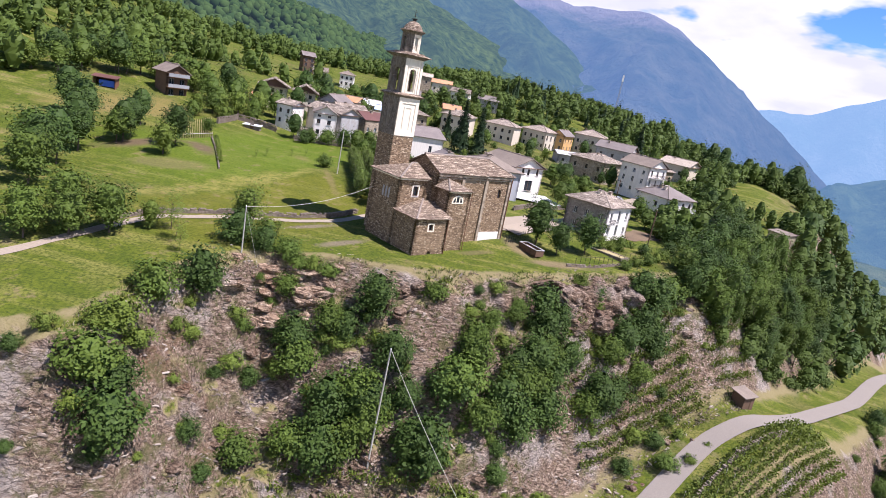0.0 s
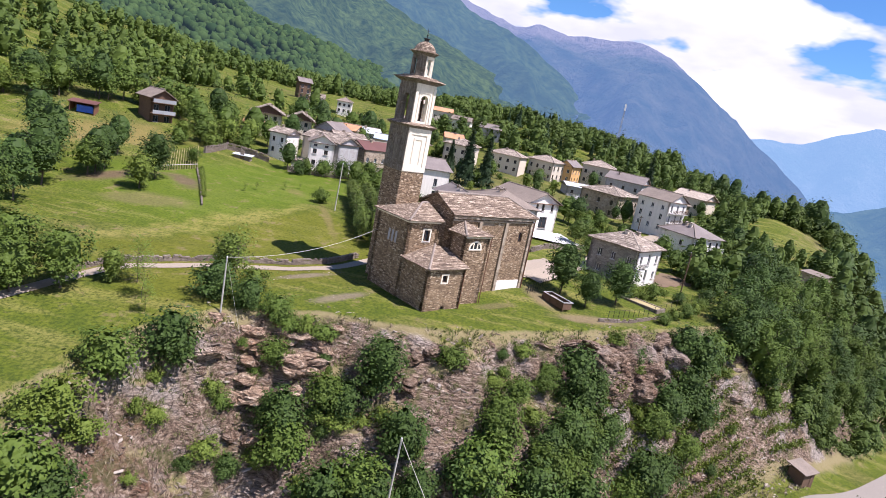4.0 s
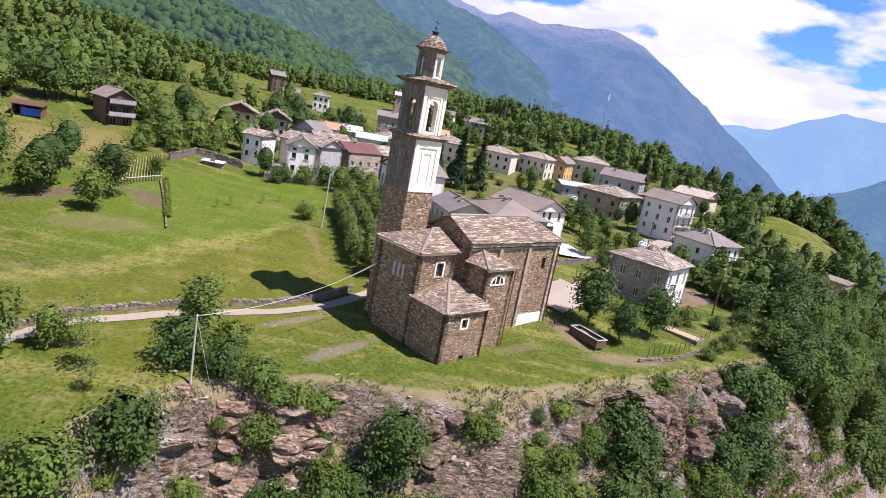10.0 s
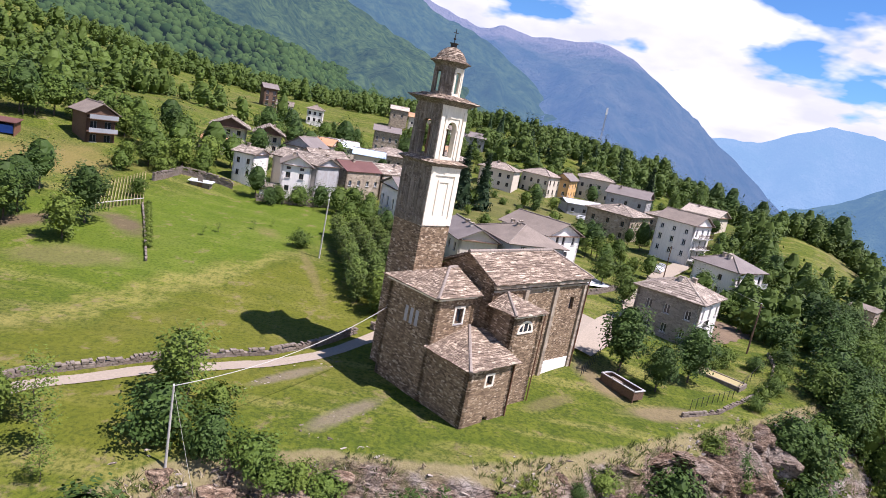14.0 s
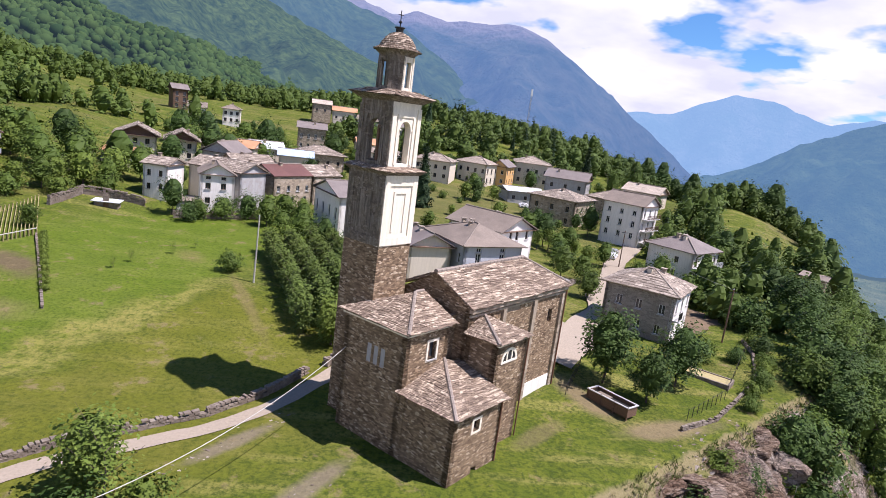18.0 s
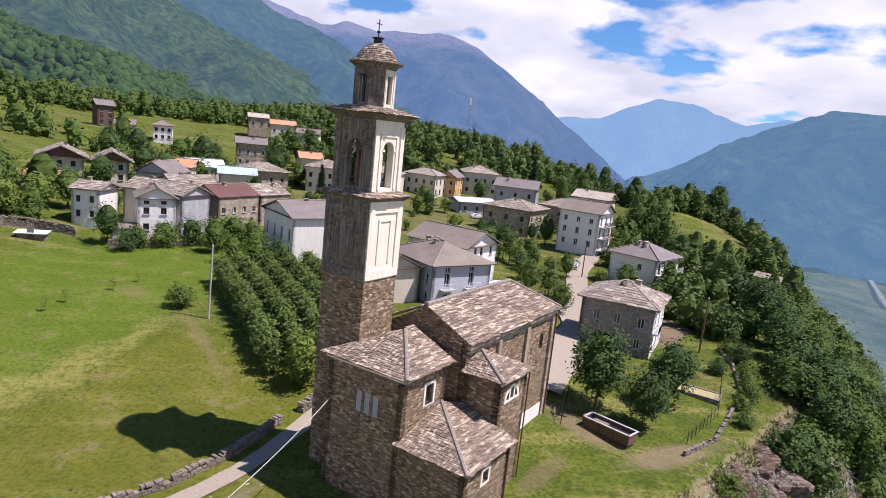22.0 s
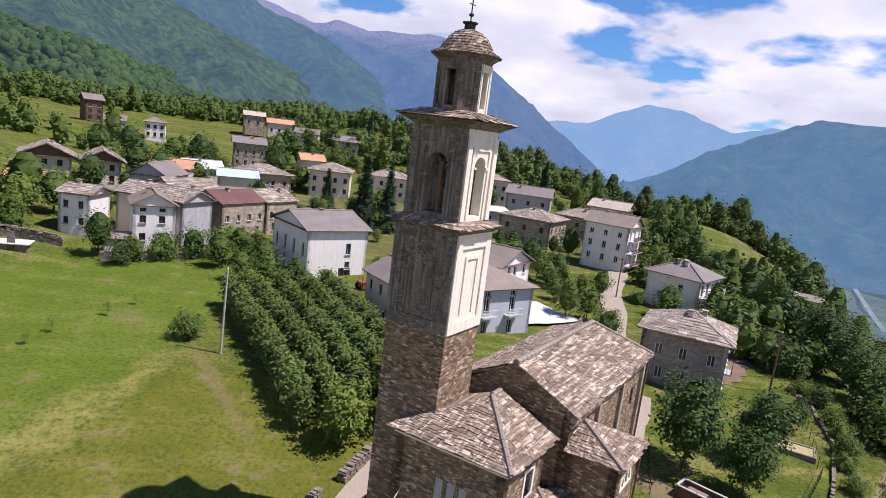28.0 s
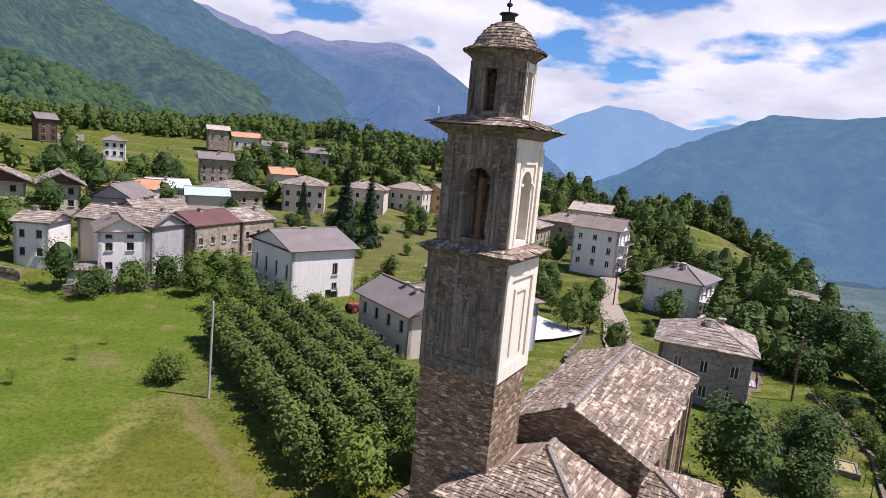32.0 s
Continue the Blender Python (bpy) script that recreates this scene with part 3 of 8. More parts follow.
def wall_panel(a, b, z0, z1, openings, depth=0.28, thick=0.45):
    """A wall from a to b (left to right as seen from outside) with openings (s0, s1, h0, h1) through it; h from z0. Returns Shape and frames."""
    a, b = Vector((*a[:2], 0)), Vector((*b[:2], 0))
    along = (b - a).normalized()
    inward = Vector((-along.y, along.x, 0))
    L, H = (b - a).length, z1 - z0
    xs = sorted({0.0, L, *[s for o in openings for s in o[:2]]})
    hs = sorted({0.0, H, *[h for o in openings for h in o[2:4]]})
    at = lambda s, h, d=0.0: a + along * s + inward * d + Vector((0, 0, z0 + h))
    sh = Shape()
    for i in range(len(xs) - 1):
        for j in range(len(hs) - 1):
            cx, ch = (xs[i] + xs[i + 1]) / 2, (hs[j] + hs[j + 1]) / 2
            if any(o[0] < cx < o[1] and o[2] < ch < o[3] for o in openings):
                continue
            sh.add([at(xs[i], hs[j]), at(xs[i + 1], hs[j]), at(xs[i + 1], hs[j + 1]), at(xs[i], hs[j + 1])], [(0, 1, 2, 3)])
    for s0, s1, h0, h1 in [o[:4] for o in openings]:
        c = [(s0, h0), (s1, h0), (s1, h1), (s0, h1)]
        for (p, q) in zip(c, c[1:] + c[:1]):
            sh.add([at(*p), at(*p, thick), at(*q, thick), at(*q)], [(0, 1, 2, 3)])
    sh.add([at(0, 0, thick), at(0, H, thick), at(L, H, thick), at(L, 0, thick)], [(0, 1, 2, 3)])
    sh.add([at(0, 0), at(0, H), at(0, H, thick), at(0, 0, thick)], [(0, 1, 2, 3)])
    sh.add([at(L, 0), at(L, 0, thick), at(L, H, thick), at(L, H)], [(0, 1, 2, 3)])
    sh.add([at(0, H), at(L, H), at(L, H, thick), at(0, H, thick)], [(0, 1, 2, 3)])
    turn = Matrix((along, inward, Vector((0, 0, 1)))).transposed().to_4x4()
    frames = [Matrix.Translation(at((o[0] + o[1]) / 2, o[2], depth)) @ turn for o in openings]
    return sh, frames


PANES = {}


def window(parent, at, w, h, frame_mat="white_paint", shutters=None, sill=True, name="window", bars=True):
    """A casement in an opening: frame, two panes, sill, and shutters folded back where they are."""
    key = (round(w, 2), round(h, 2), frame_mat, bars)
    if key not in PANES:
        fr = Shape()
        t = 0.07
        fr.box(-w / 2, -0.03, 0, -w / 2 + t, 0.05, h).box(w / 2 - t, -0.03, 0, w / 2, 0.05, h)
        fr.box(-w / 2, -0.03, 0, w / 2, 0.05, t).box(-w / 2, -0.03, h - t, w / 2, 0.05, h)
        if bars:
            fr.box(-t / 2, -0.025, t, t / 2, 0.045, h - t)
        pane = Shape().box(-w / 2 + t / 2, 0.0, t / 2, w / 2 - t / 2, 0.02, h - t / 2)
        PANES[key] = fr.mesh("window_frame", frame_mat), pane.mesh("pane", "glass")
    fr, pane = PANES[key]
    win = put(name, fr, parent, at=at)
    put("pane", pane, win)
    if sill:
        k = ("sill", round(w, 2))
        if k not in PANES:
            PANES[k] = Shape().box(-w / 2 - 0.12, -0.4, -0.09, w / 2 + 0.12, -0.04, 0.0).mesh("sill", "concrete")
        put("sill", PANES[k], win)
    if shutters:
        k = ("shutter", round(w, 2), round(h, 2), shutters)
        if k not in PANES:
            edge = [(0.0, 0.02), (-0.04, 0.02)]
            for i in range(int(h / 0.16)):
                edge += [(-0.055, 0.06 + i * 0.16), (-0.035, 0.16 + i * 0.16)]
            edge += [(-0.04, h - 0.02), (0.0, h - 0.02)]
            m = len(edge)
            s = Shape().add([(-w / 4, y, z) for y, z in edge] + [(w / 4, y, z) for y, z in edge], [tuple(range(m)), tuple(range(2 * m - 1, m - 1, -1))] + [(i, i + m, (i + 1) % m + m, (i + 1) % m) for i in range(m)])
            PANES[k] = s.mesh("shutter", shutters)
        for sx in (-1, 1):
            put("shutter", PANES[k], win, at=Matrix.Translation((sx * w * 0.77, -0.30, 0)))
    return win


# ---- ground ----
def smooth(a, b, x):
    t = np.clip((x - a) / (b - a), 0.0, 1.0)
    return t * t * (3 - 2 * t)


def ripple(x, y, size, seed):
    """Smooth random heights, -1 to 1, on a lattice of that size."""
    gx, gy = np.asarray(x) / size, np.asarray(y) / size
    ix, iy = np.floor(gx), np.floor(gy)
    fx, fy = gx - ix, gy - iy
    fx, fy = fx * fx * (3 - 2 * fx), fy * fy * (3 - 2 * fy)
    h = lambda i, j: np.modf(np.abs(np.sin(i * 127.1 + j * 311.7 + seed * 74.7) * 43758.5453))[0] * 2 - 1
    return (h(ix, iy) * (1 - fx) + h(ix + 1, iy) * fx) * (1 - fy) + (h(ix, iy + 1) * (1 - fx) + h(ix + 1, iy + 1) * fx) * fy


# the brow of the terrace, from the meadow's lip past the church to the wooded side
BROW = [(-500, -200), (-60, -54), (-36, -39), (-29, -32.5), (-27.5, -26), (-26.0, -17.5), (-21.5, -11.0), (-15, -7.4), (-9, -5.4), (0, -4.0), (12, 3), (27, 14), (45, 28), (54, 42), (66, 62), (90, 96), (117, 140), (129, 178), (124, 230), (104, 330), (60, 500), (0, 800), (-150, 1600), (-400, 4500)]
LOW_ROAD = [(20.0, -42.0), (33.0, -18.0), (43.0, -4.4), (50.0, 4.2), (56.8, 10.0), (63.5, 14.8), (73.0, 23.4), (92.0, 44.0), (108.0, 65.0), (126.0, 87.0), (150.0, 118.0)]


def beyond_brow(x, y):
    """Distance from the brow; positive on the falling side."""
    best = np.full(np.shape(x), 1e9)
    side = np.ones(np.shape(x))
    for (ax, ay), (bx, by) in zip(BROW, BROW[1:]):
        dx, dy = bx - ax, by - ay
        t = np.clip(((x - ax) * dx + (y - ay) * dy) / (dx * dx + dy * dy), 0, 1)
        d = np.hypot(x - ax - t * dx, y - ay - t * dy)
        s = np.sign((x - ax) * dy - (y - ay) * dx)
        side = np.where(d < best, s, side)
        best = np.minimum(d, best)
    return best * np.where(side == 0, 1, side)


def base_height(x, y, d):
    """The lie of the land without its roughness."""
    z = 3.0 * smooth(12, 42, y) * (1 - 0.75 * smooth(2, 34, x)) + 0.2
    z = z + 0.035 * np.clip(y - 70, 0, 90) * (1 - 0.6 * smooth(20, 60, x))
    z = z - 0.13 * np.clip(-6 - y, 0, 60)
    z = z - 0.05 * np.clip(x - 66, 0, 70) * smooth(55, 90, y)
    z = z + 0.15 * np.clip(-x - 50, 0, 60) * smooth(35, 90, y)
    z = z + 0.10 * np.clip(y - 165, 0, 220) * smooth(-150, 0, x) * (1 - 0.5 * smooth(60, 160, x))
    z = z + 0.05 * np.clip(-x - 10 - 0.07 * (y - 200), 0, 200) * smooth(190, 420, y)
    z = z + 0.25 * np.clip(-x - 130, 0, 400) * (1 - smooth(190, 420, y)) * smooth(-60, 90, y)
    z = z - 0.38 * np.clip(d - 8, 0, 45) * smooth(80, 125, y) * smooth(60, 100, x)
    z = z + 10.0 * np.exp(-(((x - 98) * 0.5 + (y - 155) * 0.86) / 48) ** 2 - (((x - 98) * 0.86 - (y - 155) * 0.5) / 24) ** 2)
    z = z + 6.0 * np.exp(-((x - 32) / 38) ** 2 - ((y - 300) / 50) ** 2)
    front = np.interp(d, [0, 2.5, 14, 20, 26, 70, 130, 420, 1600], [0, 1.6, 17, 24, 27, 40, 62, 230, 300])
    flank = np.interp(d, [0, 3, 20, 33, 60, 120, 420, 1600], [0, 2.0, 17, 25, 47, 102, 280, 320])
    w = smooth(34, 62, x)
    fall = front * (1 - w) + flank * w
    out = smooth(0, 40, d)
    return z * (1 - out * smooth(60, 400, np.hypot(x, y))) - fall


def height(x, y):
    x, y = np.asarray(x, float), np.asarray(y, float)
    d = beyond_brow(x, y)
    z = base_height(x, y, d)
    w = smooth(34, 62, x)
    crag = smooth(0.5, 4, d) * (1 - smooth(24, 34, d)) * (1 - 0.6 * w)
    ledge = (1 - np.abs(ripple(x + 0.4 * y, y - 0.3 * x, 4.6, 31))) ** 2
    rough = 2.0 * ripple(x, y, 7.0, 1) + 1.1 * ripple(x, y, 2.8, 2) + 0.6 * ripple(x, y, 1.4, 3) + 0.3 * ripple(x, y, 0.75, 33) + 1.2 * (ledge - 0.4)
    # the road lies on a bench cut into the slope
    near, bx, by = np.full(x.shape, 1e9), x * 0, y * 0
    for (ax, ay), (ex, ey) in zip(LOW_ROAD, LOW_ROAD[1:]):
        dx, dy = ex - ax, ey - ay
        t = np.clip(((x - ax) * dx + (y - ay) * dy) / (dx * dx + dy * dy), 0, 1)
        r = np.hypot(x - ax - t * dx, y - ay - t * dy)
        bx, by = np.where(r < near, ax + t * dx, bx), np.where(r < near, ay + t * dy, by)
        near = np.minimum(near, r)
    bench = 1 - smooth(3.0, 15.0, near)
    z = z + crag * rough * (1 - smooth(16, 5, near))
    z = z * (1 - bench) + base_height(bx, by, beyond_brow(bx, by)) * bench
    z = z + (1 - smooth(-2, 1, d)) * 0.12 * ripple(x, y, 4.0, 4) + smooth(60, 300, np.hypot(x, y - 30)) * (1 - bench) * (3.0 * ripple(x, y, 45, 5) + 9 * smooth(400, 900, y) * ripple(x, y, 130, 6))
    return z


def ground_z(x, y):
    return float(height(np.array([x]), np.array([y]))[0])


def lines(lo, hi, step, end_lo, end_hi, grow=1.085):
    mid = list(np.arange(lo, hi + step, step))
    a, s = [lo], step
    while a[-1] > end_lo:
        s *= grow; a.append(a[-1] - s)
    b, s = [mid[-1]], step
    while b[-1] < end_hi:
        s *= grow; b.append(b[-1] + s)
    return np.array(a[:0:-1] + mid + b[1:])


gx = lines(-46, 56, 0.5, -4600, 4600, 1.04)
gy = lines(-46, 30, 0.5, -1500, 4700, 1.04)
X, Y = np.meshgrid(gx, gy)
Z = height(X, Y)
n0, n1 = X.shape
idx = np.arange(n0 * n1).reshape(n0, n1)
quads = np.stack([idx[:-1, :-1], idx[:-1, 1:], idx[1:, 1:], idx[1:, :-1]], -1).reshape(-1, 4)
ground = new("ground", big_mesh("ground", np.stack([X, Y, Z], -1).reshape(-1, 3), quads, "ground", True))
tagged(ground, "grassy terrace with steep rocky slope below it", "ground", kind="structure")


def strip(name, pts, width, material, label, category, lift=0.05, step=1.0, edge=0.12):
    """A way draped on the ground along a line of points."""
    pts = [Vector(p) for p in pts]
    path = []
    for i in range(len(pts) - 1):
        p0, p1, p2, p3 = pts[max(i - 1, 0)], pts[i], pts[i + 1], pts[min(i + 2, len(pts) - 1)]
        n = max(2, int((p2 - p1).length / step))
        for k in range(n):
            t = k / n
            path.append(0.5 * ((2 * p1) + (p2 - p0) * t + (2 * p0 - 5 * p1 + 4 * p2 - p3) * t * t + (3 * p1 - p0 - 3 * p2 + p3) * t ** 3))
    path.append(pts[-1])
    v, f = [], []
    rows = 5
    for i, p in enumerate(path):
        d = (path[min(i + 1, len(path) - 1)] - path[max(i - 1, 0)]).normalized()
        nrm = Vector((-d.y, d.x))
        for k in range(rows):
            w = (k / (rows - 1) - 0.5) * width * (1 + edge * ripple(p.x * 3 + k * 50, p.y * 3, 4.0, 9))
            v.append(p + nrm * float(w))
    z = height(np.array([q.x for q in v]), np.array([q.y for q in v])) + lift
    v = [(q.x, q.y, float(h)) for q, h in zip(v, z)]
    for i in range(len(path) - 1):
        for k in range(rows - 1):
            a = i * rows + k
            f.append((a, a + 1, a + rows + 1, a + rows))
    ob = new(name, mesh(name, v, f, material, True))
    return tagged(ob, label, category, kind="structure")

# ---- church ----
CHURCH = pose(0.15, 2.0, -0.9, 0, 0, 47.5) @ Matrix.Diagonal((1.02, 1.12, 0.96, 1))
church = thing("church", "old rubble-stone church with stone slab roofs and tall bell tower", "church")
church.matrix_local = CHURCH


def slab_field(corners, row, size, seed, keep_objects, parent, thick=0.07, material="slab"):
    """Overlapping stone slabs on a roof plane: corners are eave-left, eave-right, top-right, top-left. Some slabs are parts, the rest one mesh."""
    rng = random.Random(seed)
    el, er, tr, tl = [Vector(c) for c in corners]
    up = ((tl + tr) / 2 - (el + er) / 2)
    nrm = (er - el).cross(up).normalized()
    if nrm.z < 0:
        nrm = -nrm
    rows = max(1, int(up.length / row))
    all_slabs = []
    for i in range(rows):
        t0, t1 = i / rows, min(1.0, (i + 1.45) / rows)
        a0, b0 = el.lerp(tl, t0), er.lerp(tr, t0)
        L = (b0 - a0).length
        if L < 0.2:
            continue
        s = -rng.random() * size * 0.5
        while s < L:
            w = size * rng.uniform(0.65, 1.5)
            s0, s1 = max(s, 0), min(s + w - 0.02, L)
            s += w
            if s1 - s0 < 0.1:
                continue
            dirn = (b0 - a0) / L
            upv = (tl - el).lerp(tr - er, (s0 + s1) / 2 / L) * (t1 - t0)
            jit = rng.uniform(-0.05, 0.09)
            h = rng.uniform(0.6, 1.2) * thick
            p0 = a0 + dirn * s0 - upv.normalized() * (0.03 + jit) + nrm * (thick + rng.uniform(0.0, 0.06))
            p1 = a0 + dirn * s1 - upv.normalized() * (0.03 + jit + rng.uniform(-0.03, 0.03)) + nrm * (thick + rng.uniform(0.0, 0.06))
            q0, q1 = p0 + upv - nrm * (thick * 0.7), p1 + upv - nrm * (thick * 0.7)
            all_slabs.append(([p0, p1, q1, q0, p0 - nrm * h, p1 - nrm * h], [(0, 1, 2, 3), (4, 5, 1, 0), (4, 0, 3), (5, 2, 1)]))
    chosen = set(rng.sample(range(len(all_slabs)), min(keep_objects, len(all_slabs))))
    rest = Shape()
    for k, (v, f) in enumerate(all_slabs):
        if k in chosen:
            put("slab", mesh("slab", v, f, material), parent)
        else:
            rest.add(v, f)
    if rest.v:
        put("slab_cover", rest.mesh("slab_cover", material), parent)["kind"] = "stuff"


def ridge_cap(parent, a, b, r=0.16, material="ridge"):
    a, b = Vector(a), Vector(b)
    n = max(2, int((b - a).length / 0.6))
    q = (b - a).to_track_quat("Z", "Y")
    s = Shape()
    v, m = [], 7
    for i in range(n):
        for t, k in ((i / n, 1.08), ((i + 0.94) / n, 0.9)):
            c = a.lerp(b, t)
            v += [c + q @ Vector((r * k * math.cos(2 * math.pi * j / m), r * k * math.sin(2 * math.pi * j / m), 0)) for j in range(m)]
    s.add(v, [(k * m + j, k * m + (j + 1) % m, (k + 1) * m + (j + 1) % m, (k + 1) * m + j) for k in range(2 * n - 1) for j in range(m)] + [tuple(range(m - 1, -1, -1)), tuple((2 * n - 1) * m + j for j in range(m))])
    part("ridge_cap", s, material, parent)


def body(name, ring, z0, z1, material, openings=None, label=""):
    """Walls round a ring of corners (anticlockwise), each side one part; openings by side."""
    made = []
    n = len(ring)
    for i in range(n):
        ops = (openings or {}).get(i, [])
        sh, fr = wall_panel(ring[i], ring[(i + 1) % n], z0, z1, ops, thick=0.5)
        w = part(name, sh, material, church, label)
        made.append((w, fr, ops))
    return made


# choir: 0..6 along the axis, 5..11.4 across
CH_Z, LE_Z, NA_Z = 12.1, 6.95, 13.35
choir = body("choir_wall", [(0, 11.4), (0, 5.0), (5.2, 5.0), (5.2, 11.4)], -1.5, CH_Z, "stone",
             {0: [(2.6, 3.05, 9.9 + 1.5 - 1.6, 11.6 - 0.1), (3.3, 3.75, 9.8, 11.5), (4.0, 4.45, 9.8, 11.5)], 1: [(2.7, 3.7, 10.75, 12.35)]})
part("choir_link", Shape().box(5.2, 5.5, -1.5, 6.7, 11.2, CH_Z + 0.4), "stone", church)
w, fr, ops = choir[0]
for m in fr:
    part("blind_panel", Shape().box(-0.4, -0.24, 0, 0.4, 0.1, 1.7), "grey_wall", w, "pale plaster filling of a blocked window", at=m)
w, fr, ops = choir[1]
win = window(w, fr[0], 1.0, 1.6, "timber", bars=True)
sur = Shape().box(-0.72, -0.33, -0.22, -0.5, -0.2, 1.82).box(0.5, -0.33, -0.22, 0.72, -0.2, 1.82).box(-0.5, -0.33, 1.6, 0.5, -0.2, 1.82).box(-0.5, -0.33, -0.22, 0.5, -0.2, 0.0)
part("surround", sur, "plaster_white", win, "pale plaster window surround")
ce = CH_Z + 0.12
part("choir_roof", Shape().sheet([(-0.45, 4.55, ce), (-0.45, 11.85, ce), (4.4, 8.2, ce + 1.75)], 0.1)
     .sheet([(-0.45, 4.55, ce), (4.4, 8.2, ce + 1.75), (5.5, 8.2, ce + 1.75), (5.5, 4.55, ce)], 0.1)
     .sheet([(-0.45, 11.85, ce), (5.5, 11.85, ce), (5.5, 8.2, ce + 1.75), (4.4, 8.2, ce + 1.75)], 0.1), "slab", church)
slab_field([(-0.5, 11.85, ce), (-0.5, 4.5, ce), (4.4, 8.15, ce + 1.75), (4.4, 8.25, ce + 1.75)], 0.19, 0.46, 1, 120, church)
slab_field([(-0.45, 4.5, ce), (5.55, 4.5, ce), (5.55, 8.15, ce + 1.75), (4.4, 8.15, ce + 1.75)], 0.19, 0.46, 2, 100, church)
ridge_cap(church, (-0.45, 4.55, ce + 0.08), (4.4, 8.2, ce + 1.85))
ridge_cap(church, (4.4, 8.2, ce + 1.85), (5.5, 8.2, ce + 1.85))
part("choir_cornice", Shape().box(-0.2, 4.8, CH_Z - 0.22, 5.2, 4.998, CH_Z).box(-0.2, 4.8, CH_Z - 0.22, -0.002, 11.5, CH_Z), "plaster_white", church)

# sacristy under a low hipped roof, flush with the choir's end wall
sac = body("sacristy_wall", [(0.0, 5.0), (0.0, 0.0), (6.2, 0.0), (6.2, 4.3)], -2.0, LE_Z, "stone",
           {1: [(2.5, 3.3, 7.1, 8.1), (3.0, 3.7, 2.75, 3.65)]})
w, fr, ops = sac[1]
for m, o in zip(fr, ops):
    win = window(w, m, o[1] - o[0], o[3] - o[2], "timber", sill=False)
    if o[2] > 5:
        part("surround", Shape().box(-0.62, -0.31, -0.2, -0.4, -0.2, 1.2).box(0.4, -0.31, -0.2, 0.62, -0.2, 1.2).box(-0.4, -0.31, 1.0, 0.4, -0.2, 1.2).box(-0.4, -0.31, -0.2, 0.4, -0.2, 0.0), "plaster_white", win, "pale plaster window surround")
le = LE_Z + 0.1
part("sacristy_roof", Shape().sheet([(-0.35, -0.35, le), (5.0, 5.0, le + 1.75), (-0.35, 5.3, le + 0.1)], 0.1)
     .sheet([(-0.35, -0.35, le), (6.55, -0.35, le), (6.55, 4.3, le + 1.5), (5.0, 5.0, le + 1.75)], 0.1), "slab", church)
slab_field([(-0.4, 5.2, le), (-0.4, -0.4, le), (4.9, 4.95, le + 1.75), (4.8, 5.0, le + 1.75)], 0.19, 0.46, 3, 100, church)
slab_field([(-0.35, -0.4, le), (6.6, -0.4, le), (6.5, 4.3, le + 1.5), (5.0, 4.9, le + 1.75)], 0.19, 0.46, 4, 100, church)
ridge_cap(church, (-0.35, -0.35, le + 0.08), (5.0, 5.0, le + 1.85))

# side chapel with a lunette
CZ = 11.2
chap = body("chapel_wall", [(6.6, 4.3), (6.6, 1.3), (11.0, 1.3), (11.0, 4.3)], -1.5, CZ, "stone")
part("chapel_roof", Shape().sheet([(6.25, 0.95, CZ + 0.1), (8.8, 4.3, CZ + 1.35), (6.25, 4.3, CZ + 0.1)], 0.1)
     .sheet([(6.25, 0.95, CZ + 0.1), (11.35, 0.95, CZ + 0.1), (8.8, 4.3, CZ + 1.35)], 0.1)
     .sheet([(11.35, 0.95, CZ + 0.1), (11.35, 4.3, CZ + 0.1), (8.8, 4.3, CZ + 1.35)], 0.1), "slab", church)
slab_field([(6.2, 4.25, CZ + 0.1), (6.2, 0.9, CZ + 0.1), (8.75, 4.2, CZ + 1.35), (8.7, 4.28, CZ + 1.35)], 0.27, 0.42, 5, 40, church)
slab_field([(6.25, 0.9, CZ + 0.1), (11.35, 0.9, CZ + 0.1), (8.85, 4.25, CZ + 1.35), (8.75, 4.25, CZ + 1.35)], 0.27, 0.42, 6, 60, church)
ridge_cap(church, (6.25, 0.95, CZ + 0.18), (8.8, 4.3, CZ + 1.45))


def lunette(parent, cx, v, z, r):
    """Half-round window with a pale surround and two mullions."""
    s, g, n = Shape(), Shape(), 14
    for i in range(n):
        a0, a1 = math.pi * i / n, math.pi * (i + 1) / n
        ring = []
        for a in (a0, a1):
            for rr in (r, r + 0.24):
                for d in (-0.06, 0.12):
                    ring.append((cx + rr * math.cos(a), v + d, z + rr * math.sin(a)))
        s.add(ring, [(0, 2, 6, 4), (1, 5, 7, 3), (2, 3, 7, 6), (0, 4, 5, 1)])
        g.add([(cx, v - 0.012, z), (cx + r * math.cos(a0), v - 0.012, z + r * math.sin(a0)), (cx + r * math.cos(a1), v - 0.012, z + r * math.sin(a1))], [(0, 2, 1)])
    s.box(cx - r - 0.24, v - 0.08, z - 0.18, cx + r + 0.24, v + 0.1, z)
    for dx in (-0.36, 0.36):
        s.box(cx + dx - 0.08, v - 0.06, z, cx + dx + 0.08, v + 0.1, z + r * 0.9)
    lun = part("lunette_window", s, "plaster_white", parent, "half-round window with pale surround")
    part("pane", g, "glass", lun)


lunette(chap[1][0], 8.5, 1.3, 9.4, 0.95)
part("chapel_cornice", Shape().box(6.5, 1.15, CZ - 0.2, 11.1, 1.298, CZ), "plaster_white", church)

